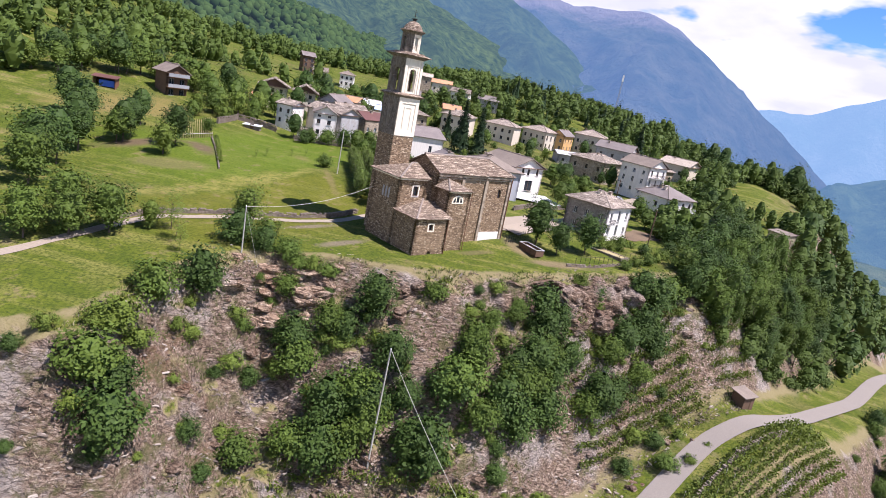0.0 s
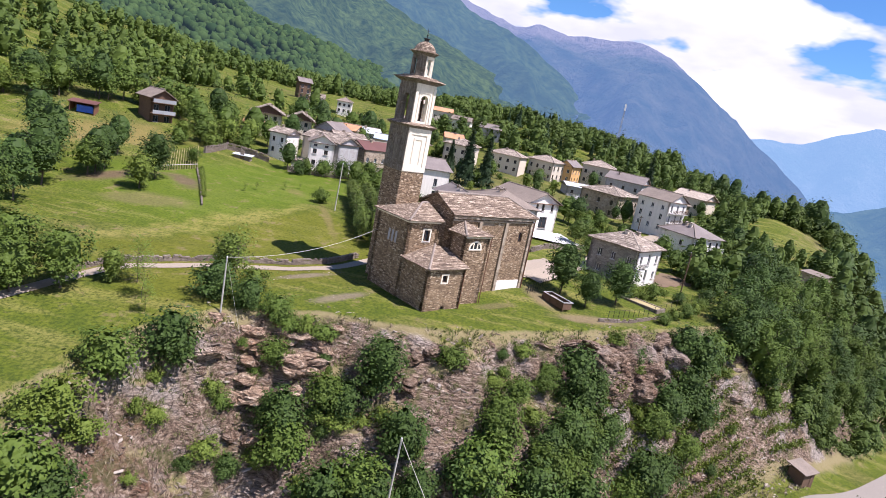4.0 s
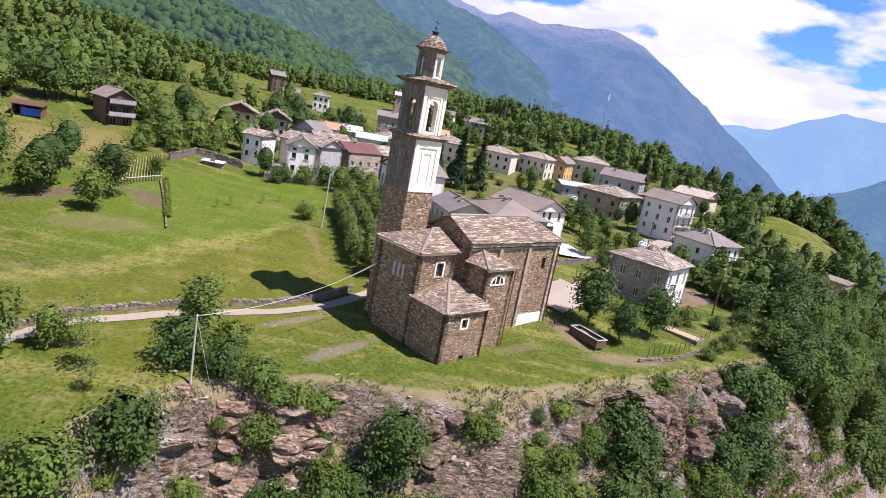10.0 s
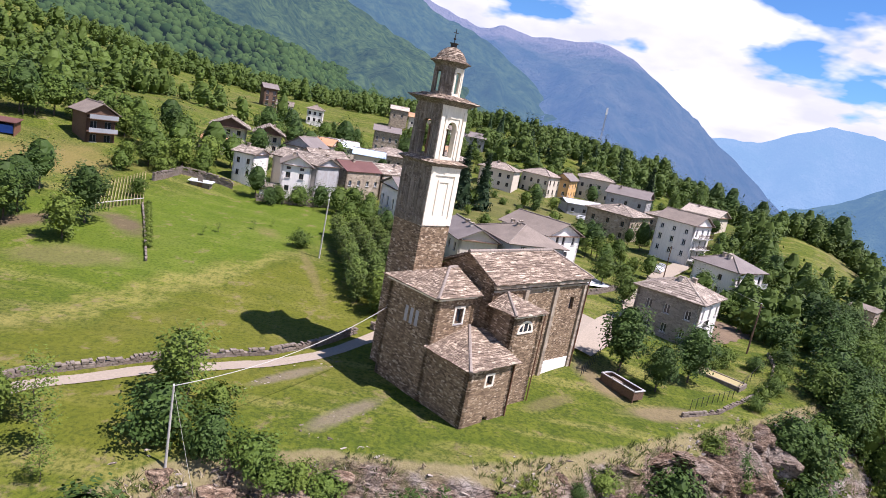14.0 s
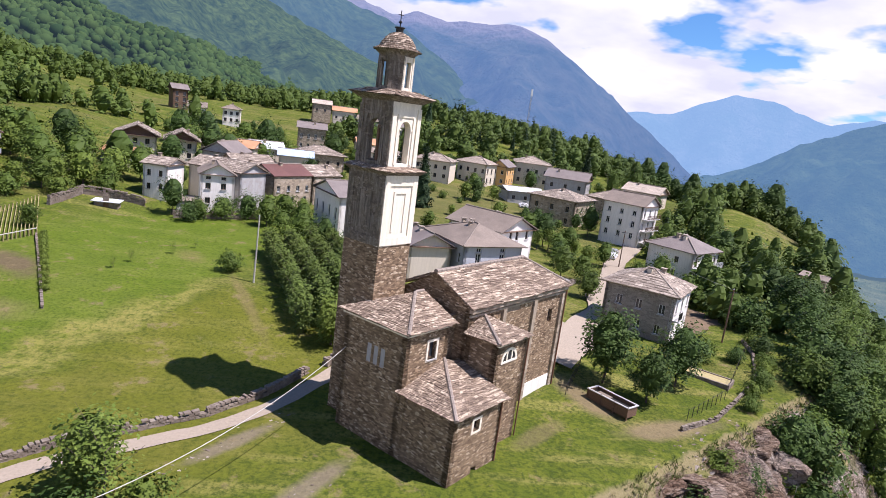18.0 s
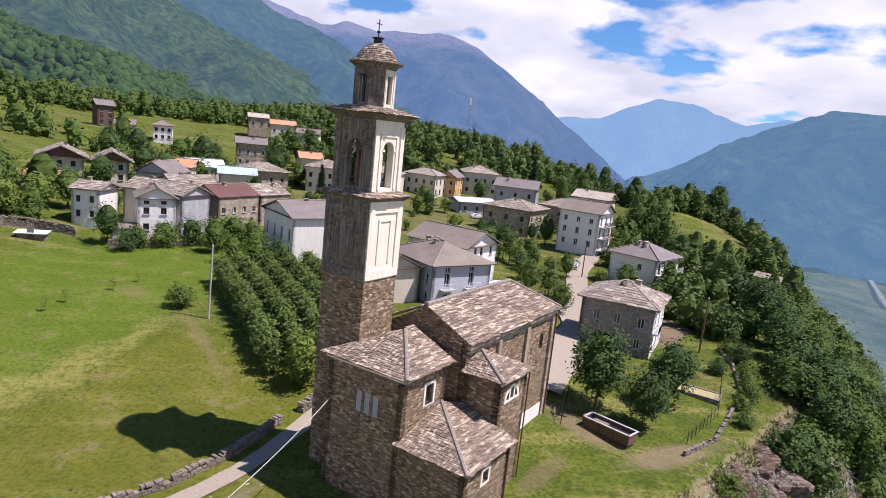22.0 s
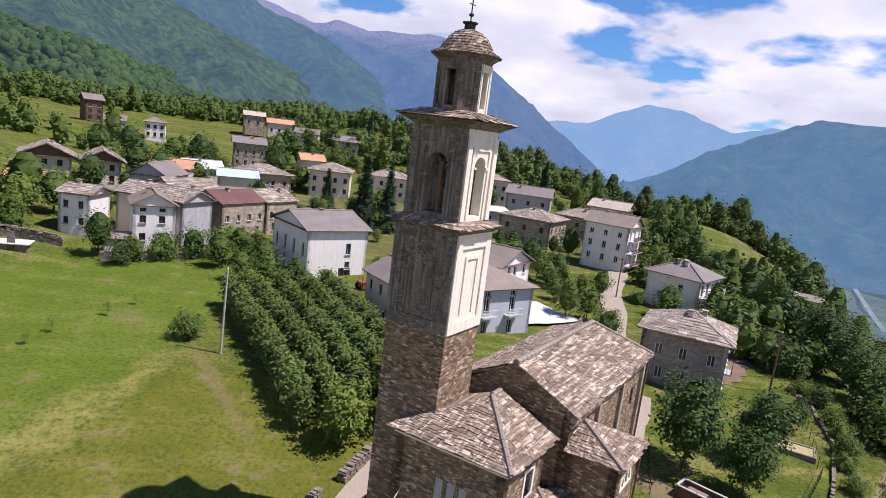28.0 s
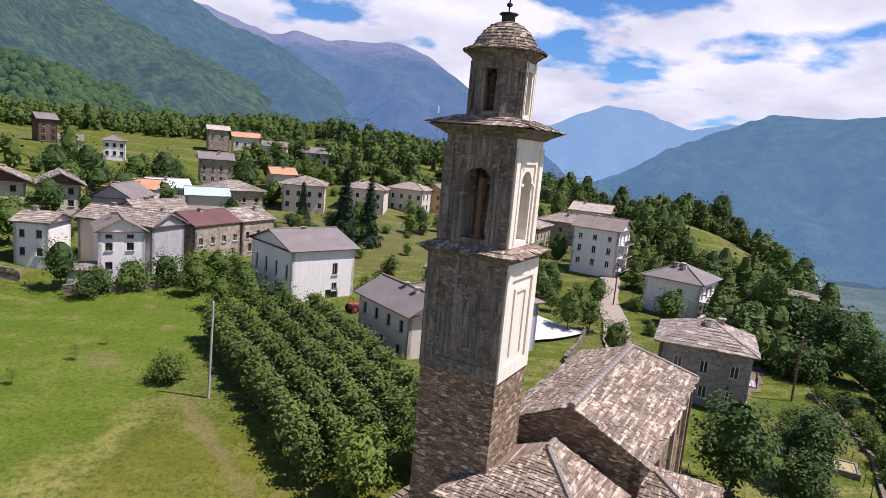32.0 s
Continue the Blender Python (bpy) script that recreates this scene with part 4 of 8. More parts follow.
# nave: gable towards the choir, hipped at the far end
NV = (6.7, 4.3, 23.0, 11.4)
nav = body("nave_wall", [(NV[0], NV[3]), (NV[0], NV[1]), (NV[2], NV[1]), (NV[2], NV[3])], -1.5, NA_Z, "stone",
           {1: [(13.6, 14.4, 11.0, 12.6), (5.7, 8.1, 13.5, 14.1)]})
w, fr, ops = nav[1]
window(w, fr[0], 0.8, 1.6, "timber", sill=False)
part("blind_panel", Shape().box(-1.2, -0.2, 0, 1.2, 0.1, 0.6), "stone_pale", w, at=fr[1])
ne, rz, mid, rend = NA_Z + 0.15, NA_Z + 2.45, (NV[1] + NV[3]) / 2, 20.3
n0_, n1_, f0_, f1_ = NV[1] - 0.45, NV[3] + 0.45, NV[0] - 0.35, NV[2] + 0.4
part("gable", Shape().add([(NV[0], NV[1], NA_Z), (NV[0], NV[3], NA_Z), (NV[0], mid, rz - 0.1), (NV[0] + 0.5, NV[1], NA_Z), (NV[0] + 0.5, NV[3], NA_Z), (NV[0] + 0.5, mid, rz - 0.1)], [(0, 2, 1), (3, 4, 5), (0, 3, 5, 2), (1, 2, 5, 4)]), "stone", church)
part("nave_roof", Shape().sheet([(f0_, n0_, ne), (f1_, n0_, ne), (rend, mid, rz), (f0_, mid, rz)], 0.12)
     .sheet([(f0_, n1_, ne), (f0_, mid, rz), (rend, mid, rz), (f1_, n1_, ne)], 0.12)
     .sheet([(f1_, n0_, ne), (f1_, n1_, ne), (rend, mid, rz)], 0.12), "slab", church)
slab_field([(f0_ - 0.05, n0_ - 0.05, ne), (f1_ + 0.05, n0_ - 0.05, ne), (rend, mid, rz), (f0_ - 0.05, mid, rz)], 0.19, 0.5, 7, 300, church)
slab_field([(f1_ + 0.05, n1_ + 0.05, ne), (f0_ - 0.05, n1_ + 0.05, ne), (f0_ - 0.05, mid, rz), (rend, mid, rz)], 0.19, 0.5, 8, 60, church)
slab_field([(f1_ + 0.05, n0_ - 0.05, ne), (f1_ + 0.05, n1_ + 0.05, ne), (rend, mid + 0.05, rz), (rend, mid - 0.05, rz)], 0.19, 0.5, 9, 20, church)
ridge_cap(church, (f0_, mid, rz + 0.08), (rend, mid, rz + 0.08), 0.2)
ridge_cap(church, (rend, mid, rz + 0.08), (f1_, n0_, ne + 0.1), 0.16)
for u in (11.6, 16.9, 22.4):
    part("pilaster", Shape().box(u, NV[1] - 0.22, -1.0, u + 0.55, NV[1] - 0.002, NA_Z - 0.75), "stone_pale", church)
part("nave_cornice", Shape().box(NV[0] - 0.1, NV[1] - 0.35, NA_Z - 0.35, NV[2] + 0.1, NV[1] - 0.002, NA_Z).box(NV[0], NV[1] - 0.18, NA_Z - 0.75, NV[2], NV[1] - 0.002, NA_Z - 0.55), "stone_pale", church)
part("plaster_band", Shape().box(17.6, NV[1] - 0.08, 0.9, 22.3, NV[1] - 0.003, 3.2), "white", church, "white plastered patch on stone wall")
part("downpipe", Shape().tube((11.25, 1.22, 0.2), (11.25, 1.22, CZ), 0.06), "rust", church)
part("downpipe", Shape().tube((6.1, -0.08, 1.0), (6.1, -0.08, LE_Z), 0.06), "rust", church)
part("downpipe", Shape().tube((22.95, NV[1] - 0.3, 0.2), (22.95, NV[1] - 0.3, NA_Z), 0.07), "rust", church)

# tower
TU, TV, TW = 1.5, 10.1, 3.85
tower = put("tower", Shape().box(TU, TV, -2.0, TU + TW, TV + TW, 17.9).mesh("tower", "stone"), church, "rubble tower shaft")
C = (TU + TW / 2, TV + TW / 2)


def block(half, z0, z1, h1=None):
    h1 = h1 or half
    sq = lambda h: [(C[0] - h, C[1] - h), (C[0] + h, C[1] - h), (C[0] + h, C[1] + h), (C[0] - h, C[1] + h)]
    return Shape().prism(sq(half), z0, z1, sq(h1))


H = TW / 2
up_sides = []
ring = [(C[0] - H, C[1] + H), (C[0] - H, C[1] - H), (C[0] + H, C[1] - H), (C[0] + H, C[1] + H)]
for i in range(4):
    sh, fr = wall_panel(ring[i], ring[(i + 1) % 4], 17.9, 24.2, [], thick=0.5)
    # sun and shade painted in: this face pale cream, others darker, weathered plaster
    part("plastered_stage", sh, "plaster_white" if i == 1 else "plaster_old", church, "cream plaster, toned pale as the sunlit face" if i == 1 else "weathered grey plaster, toned darker off the sunlit face")
    a, b = Vector(ring[i]), Vector(ring[(i + 1) % 4])
    al = (b - a).normalized()
    turn = Matrix(((al.x, -al.y, 0), (al.y, al.x, 0), (0, 0, 1))).to_4x4()
    base = Matrix.Translation((a.x, a.y, 0)) @ turn
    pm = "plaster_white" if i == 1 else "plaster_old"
    # corner strips and a raised frame round a sunk panel
    for x0, z0, x1, z1 in ((0.0, 18.0, 0.62, 24.2), (TW - 0.62, 18.0, TW, 24.2)):
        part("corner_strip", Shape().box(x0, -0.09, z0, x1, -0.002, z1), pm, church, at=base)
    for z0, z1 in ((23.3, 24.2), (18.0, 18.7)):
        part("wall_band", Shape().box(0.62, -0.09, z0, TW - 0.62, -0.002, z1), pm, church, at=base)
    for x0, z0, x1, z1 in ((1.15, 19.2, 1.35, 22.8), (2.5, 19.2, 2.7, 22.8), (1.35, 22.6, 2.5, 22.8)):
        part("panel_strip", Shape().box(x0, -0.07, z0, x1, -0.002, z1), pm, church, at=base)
    # belfry stage with arched openings
    W2 = TW - 0.5
    off = base @ Matrix.Translation((0.25, 0.25, 0))
    n = 10
    r, cx, zs, z0 = 0.62, W2 / 2, 28.2, 25.2
    s = Shape()
    s.box(0.02, 0, 24.9, cx - r, 0.55, 30.4).box(cx + r, 0, 24.9, W2 - 0.02, 0.55, 30.4).box(cx - r, 0, 24.9, cx + r, 0.55, z0)
    arc = [(cx + r * math.cos(math.pi * k / n), zs + r * math.sin(math.pi * k / n)) for k in range(n + 1)]
    for k in range(n):
        (xa, za), (xb, zb) = arc[k], arc[k + 1]
        v = [(xa, 0, za), (xb, 0, zb), (xb, 0, 30.4), (xa, 0, 30.4), (xa, 0.55, za), (xb, 0.55, zb), (xb, 0.55, 30.4), (xa, 0.55, 30.4)]
        s.add(v, [(0, 3, 2, 1), (4, 5, 6, 7), (0, 1, 5, 4)])
    part("belfry_wall", s.weld(), pm, church, "cream plaster, toned pale as the sunlit face" if i == 1 else "weathered grey plaster, toned darker off the sunlit face", at=off)
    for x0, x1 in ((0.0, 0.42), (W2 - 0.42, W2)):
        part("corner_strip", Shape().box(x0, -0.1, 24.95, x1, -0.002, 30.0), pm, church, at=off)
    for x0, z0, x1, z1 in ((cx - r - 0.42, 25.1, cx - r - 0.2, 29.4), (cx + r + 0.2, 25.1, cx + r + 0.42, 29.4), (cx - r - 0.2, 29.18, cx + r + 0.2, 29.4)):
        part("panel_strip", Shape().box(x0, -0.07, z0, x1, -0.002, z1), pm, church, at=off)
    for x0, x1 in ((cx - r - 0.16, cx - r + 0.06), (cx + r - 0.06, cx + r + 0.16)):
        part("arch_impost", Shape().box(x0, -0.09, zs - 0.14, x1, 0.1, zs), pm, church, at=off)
part("belfry_floor", block(H - 0.3, 24.7, 24.95), "stone", church)
part("belfry_ceiling", block(H - 0.3, 30.3, 30.45), "timber", church)
bell = part("bell", Shape().lathe([(0.02, 28.0), (0.22, 27.95), (0.3, 27.6), (0.36, 27.1), (0.52, 26.75), (0.5, 26.72)], C[0], C[1], 16), "bell", church, "bronze bell", True)
part("headstock", Shape().box(C[0] - 1.2, C[1] - 0.12, 28.0, C[0] + 1.2, C[1] + 0.12, 28.3), "timber", church)
for sx in (-1.15, 1.15):
    part("bell_post", Shape().box(C[0] + sx - 0.1, C[1] - 0.1, 24.95, C[0] + sx + 0.1, C[1] + 0.1, 28.0), "timber", church)


def slab_ring(half, z, reach, rise, seed):
    """Stone slabs on the slope of a cornice."""
    c = [(C[0] - half, C[1] - half), (C[0] + half, C[1] - half), (C[0] + half, C[1] + half), (C[0] - half, C[1] + half)]
    k = half - reach
    d = [(C[0] - k, C[1] - k), (C[0] + k, C[1] - k), (C[0] + k, C[1] + k), (C[0] - k, C[1] + k)]
    for i in range(4):
        j = (i + 1) % 4
        slab_field([(*c[i], z), (*c[j], z), (*d[j], z + rise), (*d[i], z + rise)], 0.3, 0.5, seed + i, 20, church, 0.06)


part("lower_cornice", block(H + 0.08, 24.2, 24.32, H + 0.2), "plaster_old", church)
part("lower_cornice", block(H + 0.2, 24.32, 24.5, H + 0.42), "plaster_old", church)
part("cornice_slope", block(H + 0.42, 24.5, 24.9, H - 0.3), "slab", church)
slab_ring(H + 0.46, 24.53, 0.75, 0.36, 30)
part("upper_cornice", block(H - 0.2, 30.4, 30.6, H + 0.05), "plaster_old", church)
part("upper_cornice", block(H + 0.05, 30.6, 30.85, H + 0.45), "plaster_old", church)
part("cornice_slope", block(H + 0.45, 30.85, 31.4, H - 0.75), "slab", church)
slab_ring(H + 0.5, 30.88, 1.2, 0.5, 40)

# octagonal lantern
R8 = 1.42
for i in range(8):
    a0, a1 = math.radians(22.5 + 45 * i), math.radians(67.5 + 45 * i)
    p, q = Vector((C[0] + R8 * math.cos(a0), C[1] + R8 * math.sin(a0), 0)), Vector((C[0] + R8 * math.cos(a1), C[1] + R8 * math.sin(a1), 0))
    side = (q - p).length
    al = (q - p).normalized()
    m = Matrix.Translation(p) @ Matrix(((al.x, -al.y, 0), (al.y, al.x, 0), (0, 0, 1))).to_4x4()
    # sunlight is painted in: sides facing the sun get pale plaster, others dark
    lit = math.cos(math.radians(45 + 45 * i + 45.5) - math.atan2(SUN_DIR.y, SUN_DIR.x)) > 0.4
    s = Shape().box(0.0, 0, 31.3, 0.27, 0.25, 34.3).box(side - 0.27, 0, 31.3, side, 0.25, 34.3).box(0.27, 0.02, 31.3, side - 0.27, 0.25, 31.65).box(0.27, 0.02, 33.75, side - 0.27, 0.25, 34.3)
    if i % 2 == 0:
        s.box(0.27, 0.12, 31.65, side - 0.27, 0.25, 33.75)
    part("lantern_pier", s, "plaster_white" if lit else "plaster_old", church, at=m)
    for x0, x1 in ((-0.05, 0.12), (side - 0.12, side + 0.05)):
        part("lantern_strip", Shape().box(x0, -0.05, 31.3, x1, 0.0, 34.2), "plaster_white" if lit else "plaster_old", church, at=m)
oct_turn = math.radians(22.5)
part("lantern_cornice", Shape().lathe([(1.42, 34.2), (1.5, 34.35), (1.62, 34.45), (1.8, 34.6), (1.8, 34.66), (1.3, 34.8)], *C, 8, oct_turn), "plaster_old", church)
prof = [(1.88, 34.68), (1.42, 34.95), (1.28, 35.3), (1.05, 35.65), (0.75, 35.95), (0.4, 36.15)]
part("dome", Shape().lathe([(r - 0.06, z) for r, z in prof], *C, 8, oct_turn), "slab", church)
rng = random.Random(77)
for k in range(5):
    (r0, z0), (r1, z1) = prof[k], prof[k + 1]
    for sub in range(2 if k else 3):
        nn = 2 if k else 3
        ra, za = r0 + (r1 - r0) * sub / nn, z0 + (z1 - z0) * sub / nn
        rb, zb = r0 + (r1 - r0) * (sub + 1.3) / nn, z0 + (z1 - z0) * (sub + 1.3) / nn
        count = max(10, int(2 * math.pi * ra / 0.36))
        for j in range(count):
            b0, b1 = 2 * math.pi * j / count + 0.01, 2 * math.pi * (j + 1) / count - 0.01
            lift = rng.uniform(0.015, 0.05)
            v = [(C[0] + (ra + lift) * math.cos(b0), C[1] + (ra + lift) * math.sin(b0), za + lift), (C[0] + (ra + lift) * math.cos(b1), C[1] + (ra + lift) * math.sin(b1), za + lift),
                 (C[0] + rb * math.cos(b1), C[1] + rb * math.sin(b1), zb), (C[0] + rb * math.cos(b0), C[1] + rb * math.sin(b0), zb),
                 (C[0] + ra * math.cos(b0), C[1] + ra * math.sin(b0), za - 0.04), (C[0] + ra * math.cos(b1), C[1] + ra * math.sin(b1), za - 0.04)]
            put("dome_slab", mesh("dome_slab", v, [(0, 1, 2, 3), (4, 5, 1, 0), (4, 0, 3), (5, 2, 1)], "slab"), church)
part("finial_drum", Shape().lathe([(0.34, 36.1), (0.3, 36.2), (0.3, 36.5), (0.42, 36.56), (0.42, 36.62), (0.1, 36.66)], *C, 10), "iron", church)
part("cross", Shape().tube((*C, 36.6), (*C, 38.0), 0.035).tube((C[0] - 0.3, C[1], 37.65), (C[0] + 0.3, C[1], 37.65), 0.03).lathe([(0.02, 36.92), (0.13, 37.0), (0.13, 37.1), (0.02, 37.18)], *C, 10), "iron", church, "wrought-iron cross with ball")

# ---- houses ----
FOOT = []


def house(label, near, left, depth, z0, eave, roof="hip", rise=2.2, wall="white", cover="roof_grey", win=None, win_mat="white_paint", shutters=None, over=0.6, chimneys=1, gable_over=None, slabs=False, seed=0, sides=None, gable_wall=None):
    """A house from its near eave corner and its left eave corner. win: {side: [(s, h, w, tall)]}, side 0: left facade (left -> near), 1: right facade.
    Roof: hip, gable_left (ridge along the left facade), gable_right (ridge along the right facade)."""
    n, l = Vector(near), Vector(left)
    a = (n - l)
    A = a.length - 2 * over
    al = a.normalized()
    org = l + al * over + Vector((-al.y, al.x)) * over
    base = Matrix.Translation((org.x, org.y, 0)) @ Matrix(((al.x, -al.y, 0), (al.y, al.x, 0), (0, 0, 1))).to_4x4()
    B = depth
    c = org + al * A / 2 + Vector((-al.y, al.x)) * B / 2
    FOOT.append((c.x, c.y, math.hypot(A, B) / 2))
    ho = thing("house", label, "house", base)
    ring = [(0, 0), (A, 0), (A, B), (0, B)]
    win = win or {}
    for i in range(4):
        ops = [(s - w / 2, s + w / 2, h - (z0 - 3), h - (z0 - 3) + t) for s, h, w, t in win.get(i, [])]
        sh, fr = wall_panel(ring[i], ring[(i + 1) % 4], z0 - 3, eave, ops, depth=0.22)
        wm = (sides or {}).get(i, wall)
        wl_ = part("wall", sh, wm, ho)
        for m, o in zip(fr, win.get(i, [])):
            window(wl_, m, o[2], o[3], win_mat, shutters if o[3] < 1.9 else None, name="window")
    e, o = eave + 0.05, over
    go = o if gable_over is None else gable_over
    rf = Shape()
    if roof == "hip":
        r0 = min(A, B) / 2
        if A >= B:
            p, q = (r0, B / 2, e + rise), (A - r0, B / 2, e + rise)
            f = [[(-o, -o, e), (A + o, -o, e), q, p], [(A + o, -o, e), (A + o, B + o, e), q], [(A + o, B + o, e), (-o, B + o, e), p, q], [(-o, B + o, e), (-o, -o, e), p]]
        else:
            p, q = (A / 2, r0, e + rise), (A / 2, B - r0, e + rise)
            f = [[(-o, -o, e), (A + o, -o, e), p], [(A + o, -o, e), (A + o, B + o, e), q, p], [(A + o, B + o, e), (-o, B + o, e), q], [(-o, B + o, e), (-o, -o, e), p, q]]
        caps = [(p, q)] + [((-o, -o, e), p), ((A + o, -o, e), p if A < B else q)]
    elif roof == "gable_left":
        p, q = (-go, B / 2, e + rise), (A + go, B / 2, e + rise)
        f = [[(-go, -o, e), (A + go, -o, e), q, p], [(A + go, B + o, e), (-go, B + o, e), p, q]]
        for x in (0, A):
            part("gable", Shape().add([(x, 0, eave), (x, B, eave), (x, B / 2, e + rise - 0.15)], [(0, 1, 2)] if x else [(0, 2, 1)]), gable_wall or wall, ho)
        caps = [(p, q)]
    else:
        p, q = (A / 2, -go, e + rise), (A / 2, B + go, e + rise)
        f = [[(-o, -go, e), p, q, (-o, B + go, e)], [(A + o, -go, e), (A + o, B + go, e), q, p]]
        for y in (0, B):
            part("gable", Shape().add([(0, y, eave), (A, y, eave), (A / 2, y, e + rise - 0.15)], [(0, 1, 2)] if not y else [(0, 2, 1)]), gable_wall or wall, ho)
        caps = [(p, q)]
    for poly in f:
        rf.sheet(poly, 0.14)
    rp = part("roof", rf, cover, ho)
    part("soffit", Shape().box(-o + 0.05, -o + 0.05, eave - 0.1, A + o - 0.05, B + o - 0.05, eave - 0.02), "timber", ho)
    for a_, b_ in caps:
        ridge_cap(rp, Vector(a_) + Vector((0, 0, 0.05)), Vector(b_) + Vector((0, 0, 0.05)), 0.13, "ridge")
    if slabs:
        for k, poly in enumerate(f):
            c = [Vector(v) for v in poly]
            quad = [c[0], c[1], c[2], c[3]] if len(c) == 4 else [c[0], c[1], c[2] + (c[1] - c[0]) * 0.01, c[2]]
            if roof == "gable_right":
                quad = [c[3], c[0], c[1], c[2]] if k == 0 else [c[0], c[1], c[2], c[3]]
            slab_field(quad, 0.55, 0.8, seed * 10 + k, 9, rp, 0.09, cover)
    rng = random.Random(seed + 5)
    for k in range(chimneys):
        cx, cy = A * rng.uniform(0.25, 0.75), B * rng.uniform(0.3, 0.6)
        zt = e + rise * 0.55
        ch = part("chimney", Shape().box(cx - 0.3, cy - 0.3, eave, cx + 0.3, cy + 0.3, zt + 1.1), "cream" if k % 2 else "stone_pale", rp)
        part("chimney_cap", Shape().box(cx - 0.42, cy - 0.42, zt + 1.2, cx + 0.42, cy + 0.42, zt + 1.28).box(cx - 0.2, cy - 0.2, zt + 1.1, cx + 0.2, cy + 0.2, zt + 1.2), "slab_grey", ch)
    return ho, base, A, B


def rows(A, cols, zs, w=0.95, t=1.3, edge=None):
    """Windows in even columns and rows."""
    e = edge or A / (cols * 2)
    return [(e + (A - 2 * e) * i / max(1, cols - 1) if cols > 1 else A / 2, z, w, t) for z in zs for i in range(cols)]


def balcony(ho, s0, s1, y0, y1, z, rail="white_paint"):
    """A slab with a railing of bars on the side where x is largest."""
    b = part("balcony", Shape().box(s0, y0, z - 0.16, s1, y1, z), "concrete", ho)
    r = Shape().box(s1 - 0.06, y0, z + 0.95, s1, y1, z + 1.0).box(s1 - 0.06, y0, z + 0.1, s1, y1, z + 0.14)
    k = int((y1 - y0) / 0.16)
    for i in range(k + 1):
        y = y0 + (y1 - y0) * i / k
        r.box(s1 - 0.045, y - 0.012, z, s1 - 0.015, y + 0.012, z + 0.96)
    part("railing", r, rail, b)["kind"] = "stuff"
    return b


# grey stone house below the lane
ho, base, A, B = house("grey weathered two-storey house with stone slab roof", (32.8, 38.6), (23.9, 45.1), 9.6, 1.0, 7.8, "hip", 2.3, "stone_grey", "slab_grey",
    {0: [(2.2, 4.9, 0.9, 1.4), (5.0, 4.9, 0.9, 1.4), (2.6, 2.0, 0.9, 1.4), (5.2, 2.0, 0.9, 1.4), (8.0, 2.0, 0.8, 1.3), (8.2, 4.9, 0.9, 1.4)],
     1: [(1.6, 5.2, 0.9, 1.5), (4.8, 4.9, 1.0, 2.2), (8.0, 5.2, 0.9, 1.5), (1.6, 2.2, 0.9, 1.4), (4.8, 1.9, 1.0, 2.2), (8.0, 2.2, 0.9, 1.4)]}, "white_paint", None, 0.6, 2, slabs=True, seed=1, sides={1: "white"})
balcony(ho, A, A + 0.8, 0.1, 2.4, 4.5, "iron")

# white house with balconies
ho, base, A, B = house("white three-storey house with long balconies and hipped roof", (51.6, 74.8), (44.6, 83.7), 10.2, 0.2, 7.9, "hip", 2.5, "white", "roof_brown",
    {0: [(3.6, 2.8, 0.9, 1.3), (6.2, 2.6, 0.8, 1.2), (6.4, 5.3, 0.9, 1.2)], 1: rows(10.2, 4, (-0.4, 2.3, 5.1), 1.0, 2.0)}, "shutter", None, 0.7, 3, seed=2)
for z in (2.2, 5.0):
    balcony(ho, A, A + 1.3, 0.0, B, z)
part("awning", Shape().sheet([(2.6, -1.1, 4.0), (4.6, -1.1, 4.0), (4.6, 0.0, 4.5), (2.6, 0.0, 4.5)], 0.06), "grey_paint", ho)

# tall white house
ho, base, A, B = house("tall white four-storey house with grey roof", (51.2, 103.7), (43.0, 111.6), 9.0, 1.6, 12.7, "gable_left", 2.4, "white", "roof_grey",
    {0: rows(9.8, 3, (10.2,), 0.9, 1.2) + rows(9.8, 3, (7.4,), 0.9, 1.5) + rows(9.8, 3, (4.6,), 0.9, 1.4)[0:3], 1: rows(9.0, 3, (4.2, 7.0, 9.8), 1.0, 2.0)}, "white_paint", None, 0.6, 2, seed=3)
for z in (4.1, 6.9, 9.7):
    balcony(ho, A, A + 1.2, 0.5, B - 0.5, z, "timber")

# grey-blue house behind the nave
ho, base, A, B = house("grey-blue two-storey house with grey hipped roof", (4.3, 51.2), (-1.6, 63.6), 10.6, 2.6, 9.0, "hip", 2.4, "blue_wall", "roof_grey",
    {0: rows(12.4, 4, (3.2, 6.0), 0.9, 1.5), 1: [(2.6, 5.6, 0.95, 2.1), (7.0, 5.6, 0.95, 2.1), (2.6, 7.9, 0.9, 0.7), (7.0, 7.9, 0.9, 0.7), (2.6, 2.7, 0.95, 1.9), (7.0, 2.7, 0.95, 1.9)]}, "white_paint", None, 0.7, 3, seed=4)
for y in (2.6, 7.0):
    balcony(ho, A, A + 1.0, y - 1.2, y + 1.2, 5.4)

# white gabled house with a garage
house("white gabled house with red-brown garage door", (20.6, 75.5), (12.4, 67.0), 12.0, 2.0, 9.0, "gable_right", 2.4, "white", "roof_grey",
    {0: [(3.2, 7.2, 0.9, 1.7), (5.2, 7.2, 0.9, 1.7), (8.4, 7.2, 0.9, 1.7), (6.0, 3.2, 2.6, 2.6)]}, "timber", None, 0.7, 1, seed=5)

